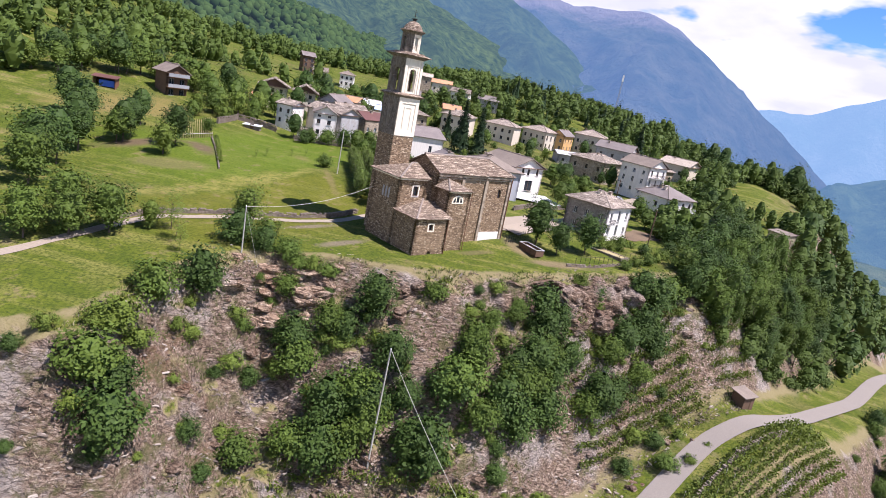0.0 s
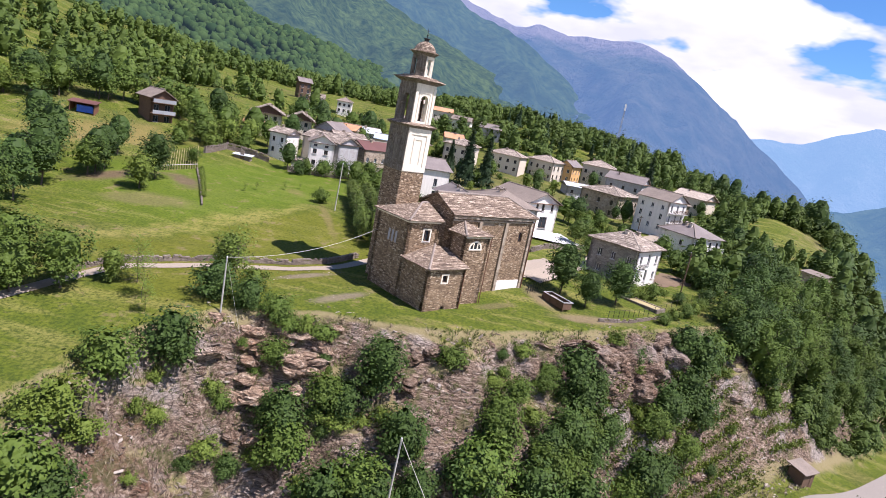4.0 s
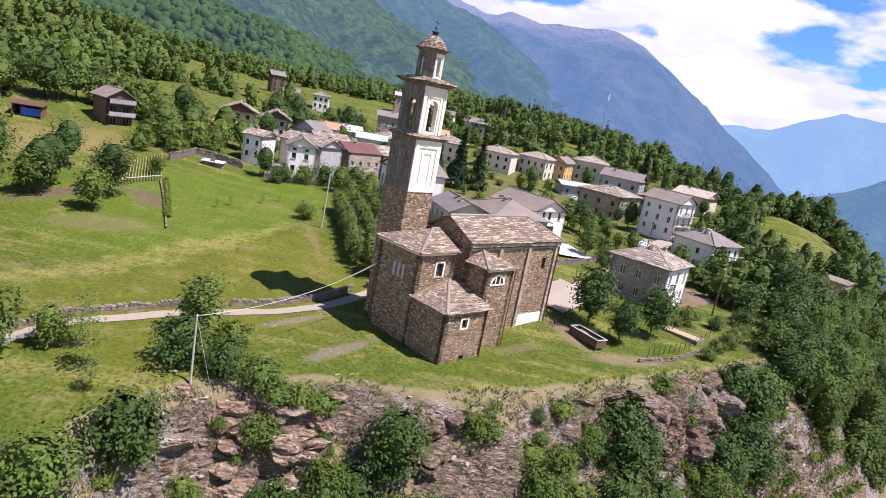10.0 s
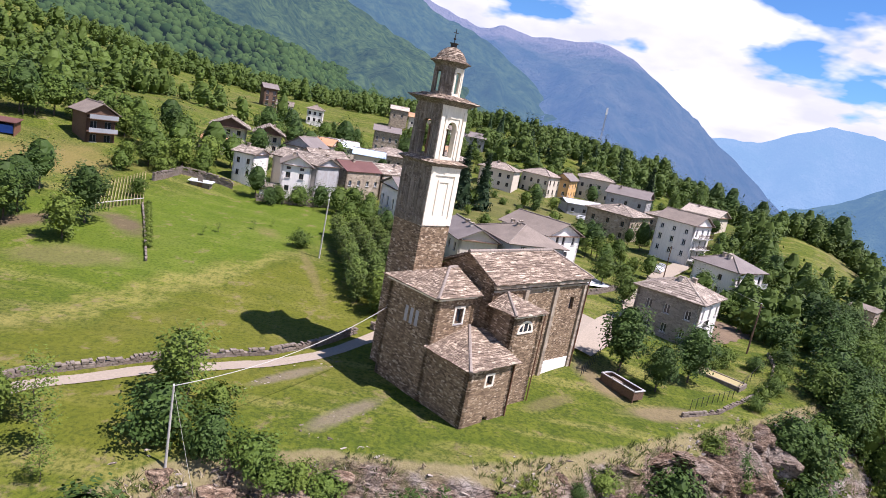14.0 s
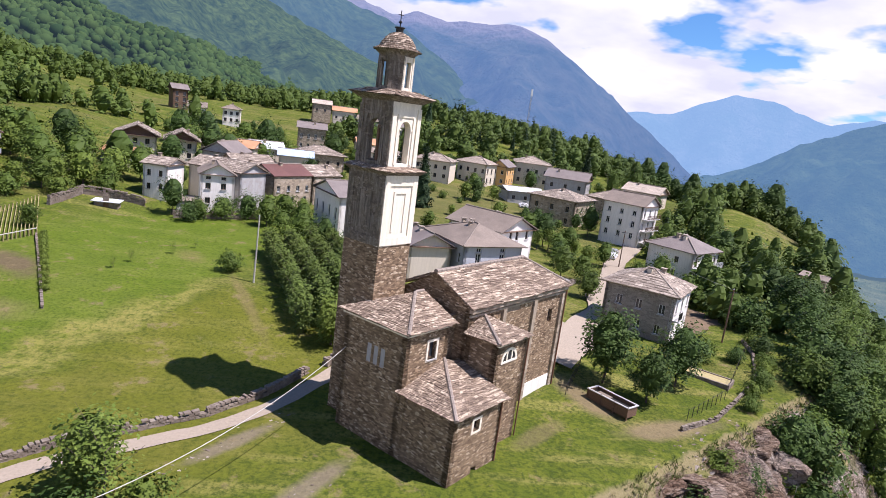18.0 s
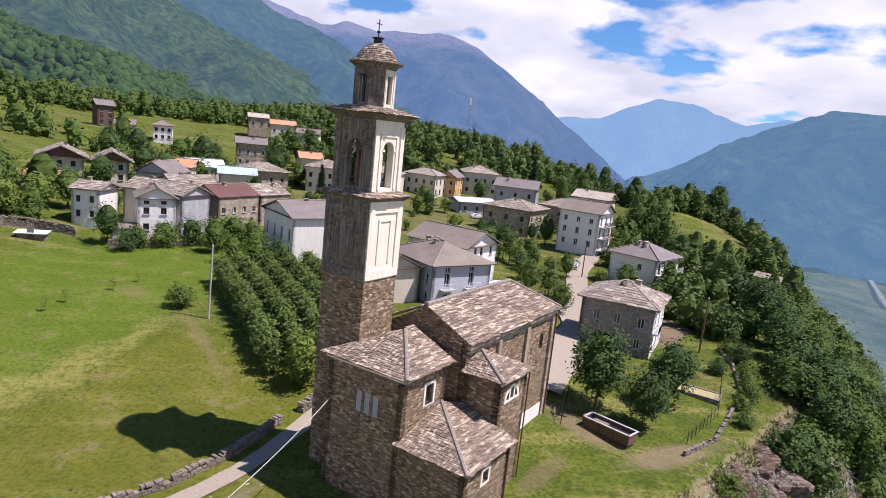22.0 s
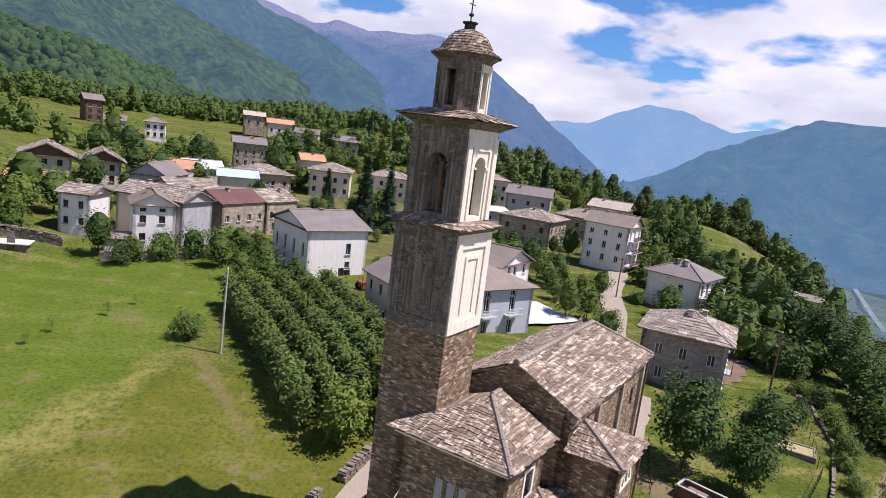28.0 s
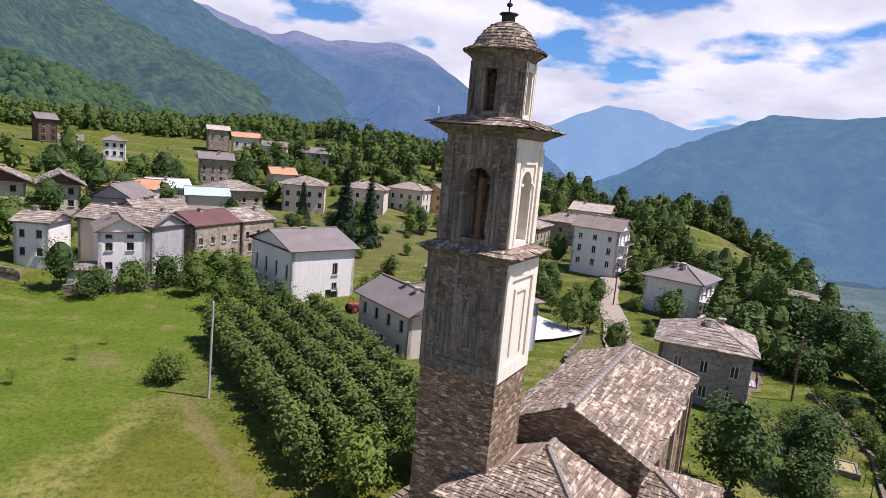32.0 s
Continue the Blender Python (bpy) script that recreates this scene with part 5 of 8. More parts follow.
# long cream house
house("long cream two-storey house with dark grey roof", (-4.0, 50.0), (-9.0, 62.0), 7.0, 2.6, 8.3, "gable_left", 2.0, "cream", "roof_brown",
    {0: rows(11.6, 4, (6.0,), 0.9, 1.4) + rows(11.6, 3, (3.2,), 0.9, 1.2)}, "timber", None, 0.6, 2, seed=6)

# big white barn-like house
house("big white rendered house with brown roof and tall windows", (-6.6, 78.6), (-17.0, 73.0), 13.0, 3.0, 10.9, "gable_left", 2.2, "white", "roof_brown",
    {0: [(7.2, 4.6, 0.9, 1.2), (7.2, 7.0, 0.9, 1.8), (6.8, 2.6, 2.2, 2.2)], 3: rows(13, 4, (3.5, 6.5), 0.9, 2.2)}, "grey_paint", None, 0.6, 1, seed=7)

# houses along the upper edge of the meadow
house("white two-storey house with grey gabled roof", (-37.4, 82.6), (-44.2, 80.2), 8.0, 4.4, 11.2, "gable_right", 2.0, "white", "roof_grey",
    {0: rows(5.6, 2, (5.6, 8.4), 0.95, 1.15) + rows(5.6, 2, (10.2,), 0.9, 0.6)}, "timber", None, 0.5, 1, seed=8)
house("small white house with stone slab roof", (-51.6, 85.4), (-57.4, 86.2), 7.0, 5.0, 11.2, "gable_left", 1.2, "white", "slab_grey",
    {0: rows(4.8, 2, (6.2, 8.9), 0.8, 1.2)}, "timber", None, 0.5, 1, slabs=True, seed=9)
house("tall grey house with flaking render and slab roof", (-33.2, 91.0), (-37.4, 84.4), 9.0, 4.6, 11.6, "gable_right", 1.8, "grey_wall", "slab_grey", {1: [(3.0, 5.5, 1.0, 1.4)]}, "timber", None, 0.5, 1, slabs=True, seed=10)
house("stone row house with brown-red metal roof and pale window frames", (-25.6, 101.1), (-32.4, 92.0), 8.0, 4.6, 10.9, "gable_left", 2.0, "stone_pale", "roof_red",
    {0: rows(10.8, 4, (7.6,), 0.9, 1.2) + rows(10.8, 3, (5.2,), 0.9, 1.2)}, "white_paint", None, 0.3, 1, seed=11)
house("stone row house with weathered slab roof", (-20.0, 108.6), (-25.6, 101.1), 8.0, 4.6, 10.7, "gable_left", 2.0, "stone_pale", "slab_grey",
    {0: rows(8.7, 3, (7.6,), 0.9, 1.3) + rows(8.7, 2, (5.2,), 0.9, 1.5)}, "timber", None, 0.3, 1, slabs=True, seed=17)
house("white house end with slab roof beside the red roof", (-44.0, 91.0), (-51.0, 93.5), 8.0, 5.0, 11.2, "gable_left", 1.8, "cream", "slab_grey", {}, "timber", None, 0.5, 1, slabs=True, seed=12)
house("low stone house with grey roof", (-34.0, 103.0), (-42.0, 97.0), 9.0, 5.0, 11.8, "gable_left", 1.8, "stone_pale", "slab_grey", {}, "timber", None, 0.5, 1, slabs=True, seed=13)
house("tall chalet with timber gable and dark slab roof", (-66.8, 122.0), (-77.0, 118.0), 11.0, 8.0, 13.4, "gable_right", 2.6, "cream", "slab_grey", {0: rows(8.2, 3, (8.8, 11.4), 1.0, 1.3)}, "timber", None, 1.0, 1, slabs=True, seed=14, gable_wall="timber")
house("chalet with dark timber gable and grey slab roof", (-57.8, 124.5), (-66.2, 121.5), 11.0, 8.0, 13.2, "gable_right", 2.3, "cream", "slab_grey", {0: rows(6.9, 2, (8.8, 11.2), 1.0, 1.3)}, "timber", None, 1.0, 1, slabs=True, seed=15, gable_wall="timber")
house("grey rendered house with brown gabled roof", (-45.9, 110.3), (-54.3, 111.8), 10.0, 6.0, 12.6, "gable_right", 2.4, "grey_wall", "roof_brown", {0: rows(7.2, 2, (9.6,), 0.9, 1.2)}, "timber", None, 0.6, 1, seed=16)

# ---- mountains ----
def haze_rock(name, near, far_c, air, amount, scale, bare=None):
    """Far wooded slope; the haze of much air is painted in as bluish glow."""
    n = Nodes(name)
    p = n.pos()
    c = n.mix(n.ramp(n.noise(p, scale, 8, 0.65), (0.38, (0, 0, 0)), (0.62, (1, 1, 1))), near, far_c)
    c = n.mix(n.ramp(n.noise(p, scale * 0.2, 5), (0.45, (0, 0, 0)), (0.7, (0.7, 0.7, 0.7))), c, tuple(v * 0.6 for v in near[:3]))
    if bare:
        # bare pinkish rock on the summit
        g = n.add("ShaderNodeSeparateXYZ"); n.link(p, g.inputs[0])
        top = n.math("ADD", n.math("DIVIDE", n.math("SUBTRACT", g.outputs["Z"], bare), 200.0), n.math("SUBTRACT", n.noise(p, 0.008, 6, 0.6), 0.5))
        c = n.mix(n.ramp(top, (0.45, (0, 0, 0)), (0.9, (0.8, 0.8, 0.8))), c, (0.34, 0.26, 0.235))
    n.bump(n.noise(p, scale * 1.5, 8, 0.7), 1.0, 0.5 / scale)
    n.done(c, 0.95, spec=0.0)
    # the air's veil: bluish emission mixed over the surface
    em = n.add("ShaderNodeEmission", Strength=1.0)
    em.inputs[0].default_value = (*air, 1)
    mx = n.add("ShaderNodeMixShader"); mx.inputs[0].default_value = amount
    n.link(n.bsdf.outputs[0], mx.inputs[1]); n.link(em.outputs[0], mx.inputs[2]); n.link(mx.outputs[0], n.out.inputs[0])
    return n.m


M["flank_floor"] = haze_rock("hazed_flank_undergrowth", (0.02, 0.04, 0.012), (0.075, 0.10, 0.03), (0.12, 0.20, 0.26), 0.10, 0.05)
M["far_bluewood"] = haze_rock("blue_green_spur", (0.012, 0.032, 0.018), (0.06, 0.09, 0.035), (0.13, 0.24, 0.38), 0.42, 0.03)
fl_ = Nodes("hazed_flank_leaves")
fc_ = fl_.mix(fl_.island(), (0.014, 0.036, 0.011), (0.058, 0.098, 0.024))
fc_ = fl_.mix(fl_.ramp(fl_.noise(fl_.pos(), 0.012, 5), (0.42, (0, 0, 0)), (0.62, (0.6, 0.6, 0.6))), fc_, (0.07, 0.112, 0.028))
fc_ = fl_.mix(fl_.math("MULTIPLY", fl_.noise(fl_.pos(), 0.6, 5), 0.6), fc_, (0.018, 0.036, 0.010))
fl_.done(fc_, 0.8, spec=0.05)
# thin haze before the near woods, painted in as a faint bluish emission
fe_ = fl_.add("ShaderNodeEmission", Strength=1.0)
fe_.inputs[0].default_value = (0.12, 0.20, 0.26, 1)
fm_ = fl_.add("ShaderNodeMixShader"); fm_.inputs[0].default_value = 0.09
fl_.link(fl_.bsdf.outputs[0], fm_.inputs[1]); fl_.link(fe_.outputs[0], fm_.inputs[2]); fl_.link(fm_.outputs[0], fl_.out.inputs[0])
M["flank_leaf"] = fl_.m
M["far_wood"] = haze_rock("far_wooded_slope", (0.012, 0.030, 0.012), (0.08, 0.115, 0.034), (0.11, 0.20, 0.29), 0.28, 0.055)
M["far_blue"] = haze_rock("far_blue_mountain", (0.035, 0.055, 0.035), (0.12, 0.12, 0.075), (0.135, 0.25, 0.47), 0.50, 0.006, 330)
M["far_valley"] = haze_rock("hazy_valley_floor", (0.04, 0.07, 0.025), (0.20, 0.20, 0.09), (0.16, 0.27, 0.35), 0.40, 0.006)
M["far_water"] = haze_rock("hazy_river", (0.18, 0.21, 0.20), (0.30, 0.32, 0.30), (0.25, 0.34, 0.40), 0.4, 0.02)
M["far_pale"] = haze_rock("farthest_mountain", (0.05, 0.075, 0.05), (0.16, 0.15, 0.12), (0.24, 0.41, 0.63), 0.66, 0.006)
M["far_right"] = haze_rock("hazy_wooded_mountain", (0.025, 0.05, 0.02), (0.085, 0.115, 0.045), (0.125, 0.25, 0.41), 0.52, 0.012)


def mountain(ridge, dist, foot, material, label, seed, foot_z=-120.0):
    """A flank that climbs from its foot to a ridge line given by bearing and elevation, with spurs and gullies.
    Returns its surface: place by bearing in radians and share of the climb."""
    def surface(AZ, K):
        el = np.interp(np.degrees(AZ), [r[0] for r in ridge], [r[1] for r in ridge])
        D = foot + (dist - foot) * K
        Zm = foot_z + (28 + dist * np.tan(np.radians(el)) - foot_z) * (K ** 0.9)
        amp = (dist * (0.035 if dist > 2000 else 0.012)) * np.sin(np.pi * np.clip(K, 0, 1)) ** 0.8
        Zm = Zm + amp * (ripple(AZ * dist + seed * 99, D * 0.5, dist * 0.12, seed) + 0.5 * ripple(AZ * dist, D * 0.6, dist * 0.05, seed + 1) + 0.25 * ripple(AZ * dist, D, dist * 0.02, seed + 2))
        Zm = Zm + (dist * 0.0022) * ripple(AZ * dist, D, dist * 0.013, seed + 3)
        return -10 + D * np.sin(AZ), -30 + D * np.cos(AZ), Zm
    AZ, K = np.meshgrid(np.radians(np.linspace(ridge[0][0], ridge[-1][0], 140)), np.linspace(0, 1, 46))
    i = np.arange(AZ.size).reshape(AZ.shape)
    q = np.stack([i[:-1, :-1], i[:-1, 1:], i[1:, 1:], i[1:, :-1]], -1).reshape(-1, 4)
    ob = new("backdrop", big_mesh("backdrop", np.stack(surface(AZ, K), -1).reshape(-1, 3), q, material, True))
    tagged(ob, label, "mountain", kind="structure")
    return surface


def crown_lumps(name, x, y, z, r, material, label, seed):
    """Far tree crowns, each an uneven lump."""
    g = (1 + 5 ** 0.5) / 2
    ico = np.array([(-1, g, 0), (1, g, 0), (-1, -g, 0), (1, -g, 0), (0, -1, g), (0, 1, g), (0, -1, -g), (0, 1, -g), (g, 0, -1), (g, 0, 1), (-g, 0, -1), (-g, 0, 1)]) / 1.9
    tri = np.array([(0, 11, 5), (0, 5, 1), (0, 1, 7), (0, 7, 10), (0, 10, 11), (1, 5, 9), (5, 11, 4), (11, 10, 2), (10, 7, 6), (7, 1, 8), (3, 9, 4), (3, 4, 2), (3, 2, 6), (3, 6, 8), (3, 8, 9), (4, 9, 5), (2, 4, 11), (6, 2, 10), (8, 6, 7), (9, 8, 1)])
    rng = np.random.default_rng(seed)
    n = len(x)
    v = ico[None] * rng.uniform(0.6, 1.3, (n, 12, 1)) * (r[:, None, None] * np.array([1, 1, 1.15]))
    a = rng.uniform(0, 6.28, n)[:, None]
    v = np.stack([v[..., 0] * np.cos(a) - v[..., 1] * np.sin(a), v[..., 0] * np.sin(a) + v[..., 1] * np.cos(a), v[..., 2]], -1) + np.stack([x, y, z], -1)[:, None]
    f = tri[None] + (np.arange(n) * 12)[:, None, None]
    return tagged(new(name, big_mesh(name, v.reshape(-1, 3), f.reshape(-1, 3), material, True)), label, "woods", kind="stuff")


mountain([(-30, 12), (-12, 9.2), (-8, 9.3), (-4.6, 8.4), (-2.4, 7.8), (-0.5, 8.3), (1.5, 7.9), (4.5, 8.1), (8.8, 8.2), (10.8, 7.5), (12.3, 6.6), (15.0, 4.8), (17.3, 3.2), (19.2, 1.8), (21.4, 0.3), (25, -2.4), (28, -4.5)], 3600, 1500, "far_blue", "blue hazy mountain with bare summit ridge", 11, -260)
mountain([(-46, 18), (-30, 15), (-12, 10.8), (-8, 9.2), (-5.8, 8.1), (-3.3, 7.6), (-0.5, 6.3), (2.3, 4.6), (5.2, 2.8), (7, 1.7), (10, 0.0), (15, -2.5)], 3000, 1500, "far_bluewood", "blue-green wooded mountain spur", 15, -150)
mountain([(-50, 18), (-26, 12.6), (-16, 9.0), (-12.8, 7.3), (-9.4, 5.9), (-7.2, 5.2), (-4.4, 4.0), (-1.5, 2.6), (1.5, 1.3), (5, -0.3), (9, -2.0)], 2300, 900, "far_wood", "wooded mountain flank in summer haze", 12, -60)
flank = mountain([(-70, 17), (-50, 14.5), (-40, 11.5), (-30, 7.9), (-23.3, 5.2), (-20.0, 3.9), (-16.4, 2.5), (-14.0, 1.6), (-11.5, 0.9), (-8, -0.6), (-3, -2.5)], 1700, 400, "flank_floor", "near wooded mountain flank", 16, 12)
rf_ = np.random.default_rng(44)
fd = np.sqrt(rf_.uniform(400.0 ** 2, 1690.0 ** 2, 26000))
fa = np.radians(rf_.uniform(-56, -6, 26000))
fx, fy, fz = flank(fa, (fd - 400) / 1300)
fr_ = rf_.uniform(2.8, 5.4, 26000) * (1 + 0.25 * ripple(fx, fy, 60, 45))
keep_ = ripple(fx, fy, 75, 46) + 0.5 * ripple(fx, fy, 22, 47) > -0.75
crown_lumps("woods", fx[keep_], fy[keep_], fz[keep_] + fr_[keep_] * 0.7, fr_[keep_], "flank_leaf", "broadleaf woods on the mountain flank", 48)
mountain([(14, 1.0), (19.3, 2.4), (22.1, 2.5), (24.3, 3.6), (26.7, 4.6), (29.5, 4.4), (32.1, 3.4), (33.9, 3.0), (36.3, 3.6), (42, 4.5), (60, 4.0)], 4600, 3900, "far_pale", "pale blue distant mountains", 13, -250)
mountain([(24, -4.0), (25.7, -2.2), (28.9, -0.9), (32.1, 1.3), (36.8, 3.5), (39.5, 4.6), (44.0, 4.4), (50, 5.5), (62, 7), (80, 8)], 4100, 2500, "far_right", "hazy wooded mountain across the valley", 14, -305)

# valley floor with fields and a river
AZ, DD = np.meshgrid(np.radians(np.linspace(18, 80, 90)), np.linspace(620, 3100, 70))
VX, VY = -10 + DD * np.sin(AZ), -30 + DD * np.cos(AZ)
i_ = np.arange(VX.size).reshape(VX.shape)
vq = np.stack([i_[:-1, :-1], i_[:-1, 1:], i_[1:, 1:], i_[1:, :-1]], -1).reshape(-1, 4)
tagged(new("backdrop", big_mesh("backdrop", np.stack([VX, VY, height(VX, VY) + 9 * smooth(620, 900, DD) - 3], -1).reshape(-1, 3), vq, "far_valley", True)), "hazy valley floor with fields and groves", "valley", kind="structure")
rv = [(2195, 2366), (1769, 1801), (1435, 1373), (1220, 1099), (1041, 864)]
rvv, rvf = [], []
for k, (x_, y_) in enumerate(rv):
    w_ = 11
    rvv += [(x_ - w_, y_ - w_ * 0.3, ground_z(x_, y_) + 12), (x_ + w_, y_ + w_ * 0.3, ground_z(x_, y_) + 12)]
    if k:
        rvf.append((2 * k - 2, 2 * k - 1, 2 * k + 1, 2 * k))
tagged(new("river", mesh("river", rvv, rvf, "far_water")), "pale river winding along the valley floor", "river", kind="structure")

# ---- trees ----
def leaf_cloud(rng, clumps, per, size, spread, shape, loose=0.42):
    """Small bent leaf blades in clumps; shape gives the clump centres."""
    v, f = [], []
    for c in range(clumps):
        ctr = shape(rng, c / clumps)
        for k in range(per):
            p = ctr + rng.normal(0, spread, 3)
            # blades turn their faces outwards and up, to the light
            out = p - np.array([0.0, 0.0, max(p[2] * 0.45, 0.2)]); out /= np.linalg.norm(out) + 1e-6
            nrm = out + (0, 0, 0.35) + rng.normal(0, loose, 3)
            d1 = np.cross(nrm, rng.normal(0, 1, 3)); d1 /= np.linalg.norm(d1) + 1e-6
            d2 = np.cross(nrm, d1); d2 /= np.linalg.norm(d2) + 1e-6
            s = size * rng.uniform(0.6, 1.3)
            o = len(v)
            v += [p - d1 * s, p + d2 * s * 0.55, p + d1 * s, p - d2 * s * 0.55]
            f.append((o, o + 1, o + 2, o + 3))
    return np.array(v), np.array(f)


def round_crown(h, r, base):
    lobes = None
    def shape(rng, t):
        d = rng.normal(0, 1, 3); d /= np.linalg.norm(d)
        k = rng.uniform(0.45, 1.0) ** 0.5
        wob = 1 + 0.28 * math.sin(d[0] * 5 + h) * math.cos(d[1] * 4 + d[2] * 3)
        return np.array([d[0] * r * k * wob, d[1] * r * k * wob, base + (h - base) * 0.5 + d[2] * (h - base) * 0.5 * k * wob])
    return shape


def cone_crown(h, r, base):
    def shape(rng, t):
        z = base + (h - base) * (rng.random() ** 1.4)
        k = r * (1 - (z - base) / (h - base)) * rng.uniform(0.55, 1.05) + 0.1
        a = rng.uniform(0, 2 * math.pi)
        return np.array([k * math.cos(a), k * math.sin(a), z - 0.25 * k])
    return shape


def trunk_shape(h, r, seed, limbs=7):
    rng = random.Random(seed)
    s = Shape()
    p = Vector((0, 0, -0.4))
    pts = [p]
    for i in range(4):
        pts.append(Vector((rng.uniform(-0.15, 0.15), rng.uniform(-0.15, 0.15), h * (i + 1) / 5)))
    for i in range(4):
        s.tube(pts[i], pts[i + 1], r * (1 - i * 0.2), r * (0.8 - i * 0.2), 6)
    for k in range(limbs):
        a = 2 * math.pi * k / limbs + rng.uniform(-0.4, 0.4)
        st = pts[2 + k % 2]
        en = st + Vector((math.cos(a) * h * 0.28, math.sin(a) * h * 0.28, h * rng.uniform(0.15, 0.4)))
        s.tube(st, en, r * 0.4, r * 0.12, 5)
    return s


KINDS = {}


def core_lumps(h, r, base, cone, seed, k=0.74):
    """The dense inside of a crown, that lets no light through."""
    rng = np.random.default_rng(seed + 900)
    rings, m = 6, 8
    v = []
    for i in range(rings + 1):
        t = i / rings
        w = (1 - t) * 0.8 if cone else math.sin(math.pi * min(max(t, 0.04), 0.96)) ** 0.5 * k
        for j in range(m):
            a = 2 * math.pi * (j + 0.5 * (i % 2)) / m
            q = r * w * rng.uniform(0.78, 1.12)
            v.append((q * math.cos(a), q * math.sin(a), base + (h - base) * (0.08 + 0.82 * t)))
    f = [(i * m + j, i * m + (j + 1) % m, (i + 1) * m + (j + 1) % m, (i + 1) * m + j) for i in range(rings) for j in range(m)]
    return np.array(v), np.array(f)


def with_core(v, f, h, r, base, cone, seed, k=0.74):
    cv, cf = core_lumps(h, r, base, cone, seed, k)
    return np.concatenate([v, cv]), np.concatenate([f, cf + len(v)])


def tree_kind(key, h, r, base, leaf, clumps=70, per=13, size=0.34, spread=0.42, cone=False, trunk=0.16, seed=0, limbs=7):
    rng = np.random.default_rng(seed)
    v, f = leaf_cloud(rng, clumps, per, size, spread, cone_crown(h, r, base) if cone else round_crown(h, r, base))
    if not key.endswith("thin"):
        v, f = with_core(v, f, h, r, base, cone, seed, 0.58 if base < 0.3 else 0.7)
    KINDS[key] = big_mesh("crown", v, f, leaf), trunk_shape(h if not cone else h * 1.2, trunk, seed, limbs if not cone else 0).mesh("trunk", "bark"), h


tree_kind("a", 7.5, 2.9, 1.4, "leaf", seed=1, clumps=120, per=18, size=0.22, spread=0.36)
tree_kind("b", 9.5, 3.2, 1.8, "leaf_dark", seed=2, clumps=140, per=18, size=0.24, spread=0.38)
tree_kind("c", 6.0, 2.2, 1.0, "leaf_light", seed=3, clumps=90, per=16, size=0.2, spread=0.34)
tree_kind("tall", 11.0, 2.4, 2.2, "leaf", seed=4, clumps=120, per=16, size=0.24, spread=0.36)
tree_kind("bush", 2.6, 1.6, 0.0, "leaf", seed=5, clumps=95, per=18, size=0.13, spread=0.22, trunk=0.06)
tree_kind("bush_dark", 3.4, 1.8, 0.0, "leaf_dark", seed=6, clumps=110, per=18, size=0.14, spread=0.25, trunk=0.07)
tree_kind("bush_light", 2.2, 1.4, 0.0, "leaf_light", seed=7, clumps=85, per=17, size=0.13, spread=0.22, trunk=0.05)
tree_kind("spruce", 15.0, 3.2, 0.8, "needle", seed=8, clumps=230, per=14, size=0.3, spread=0.28, cone=True, trunk=0.2)
tree_kind("thin", 6.5, 1.4, 2.0, "leaf_light", seed=9, clumps=44, per=12, size=0.16, spread=0.36, trunk=0.06)
tree_kind("orchard", 4.9, 1.15, 0.5, "leaf_walnut", seed=10, clumps=80, per=14, size=0.19, spread=0.26, trunk=0.08)


for key in ("a", "b", "c", "tall", "bush", "bush_dark", "bush_light", "thin"):
    h, r, base, leaf, seed = {"a": (7.5, 2.9, 1.4, "leaf", 41), "b": (9.5, 3.2, 1.8, "leaf_dark", 42), "c": (6.0, 2.2, 1.0, "leaf_light", 43), "tall": (11.0, 2.4, 2.2, "leaf", 44), "bush": (2.6, 1.6, 0.0, "leaf", 45), "bush_dark": (3.4, 1.8, 0.0, "leaf_dark", 46), "bush_light": (2.2, 1.4, 0.0, "leaf_light", 47), "thin": (6.5, 1.4, 2.0, "leaf_light", 48)}[key]
    tree_kind("far_" + key, h, r, base, leaf, 66, 12, 0.15 if h < 4 else 0.25, 0.24 if h < 4 else 0.4, seed=seed, limbs=3)


def tree(key, x, y, scale=1.0, label="leafy green tree", category="tree", name="tree", group="", sink=0.1, turn=None, wide=1.0):
    # trees past the meadow have fewer, larger leaves
    crown, trunk, h = KINDS["far_" + key if (y > 60 or x < -62) and "far_" + key in KINDS else key]
    rng = random.Random(int(x * 37 + y * 91))
    ob = thing(name, label, category, pose(x, y, ground_z(x, y) - sink, 0, 0, turn if turn is not None else rng.uniform(0, 360)) @ Matrix.Diagonal((scale * wide, scale * wide, scale, 1)), group)
    put("crown", crown, ob)
    put("trunk", trunk, ob)
    return ob


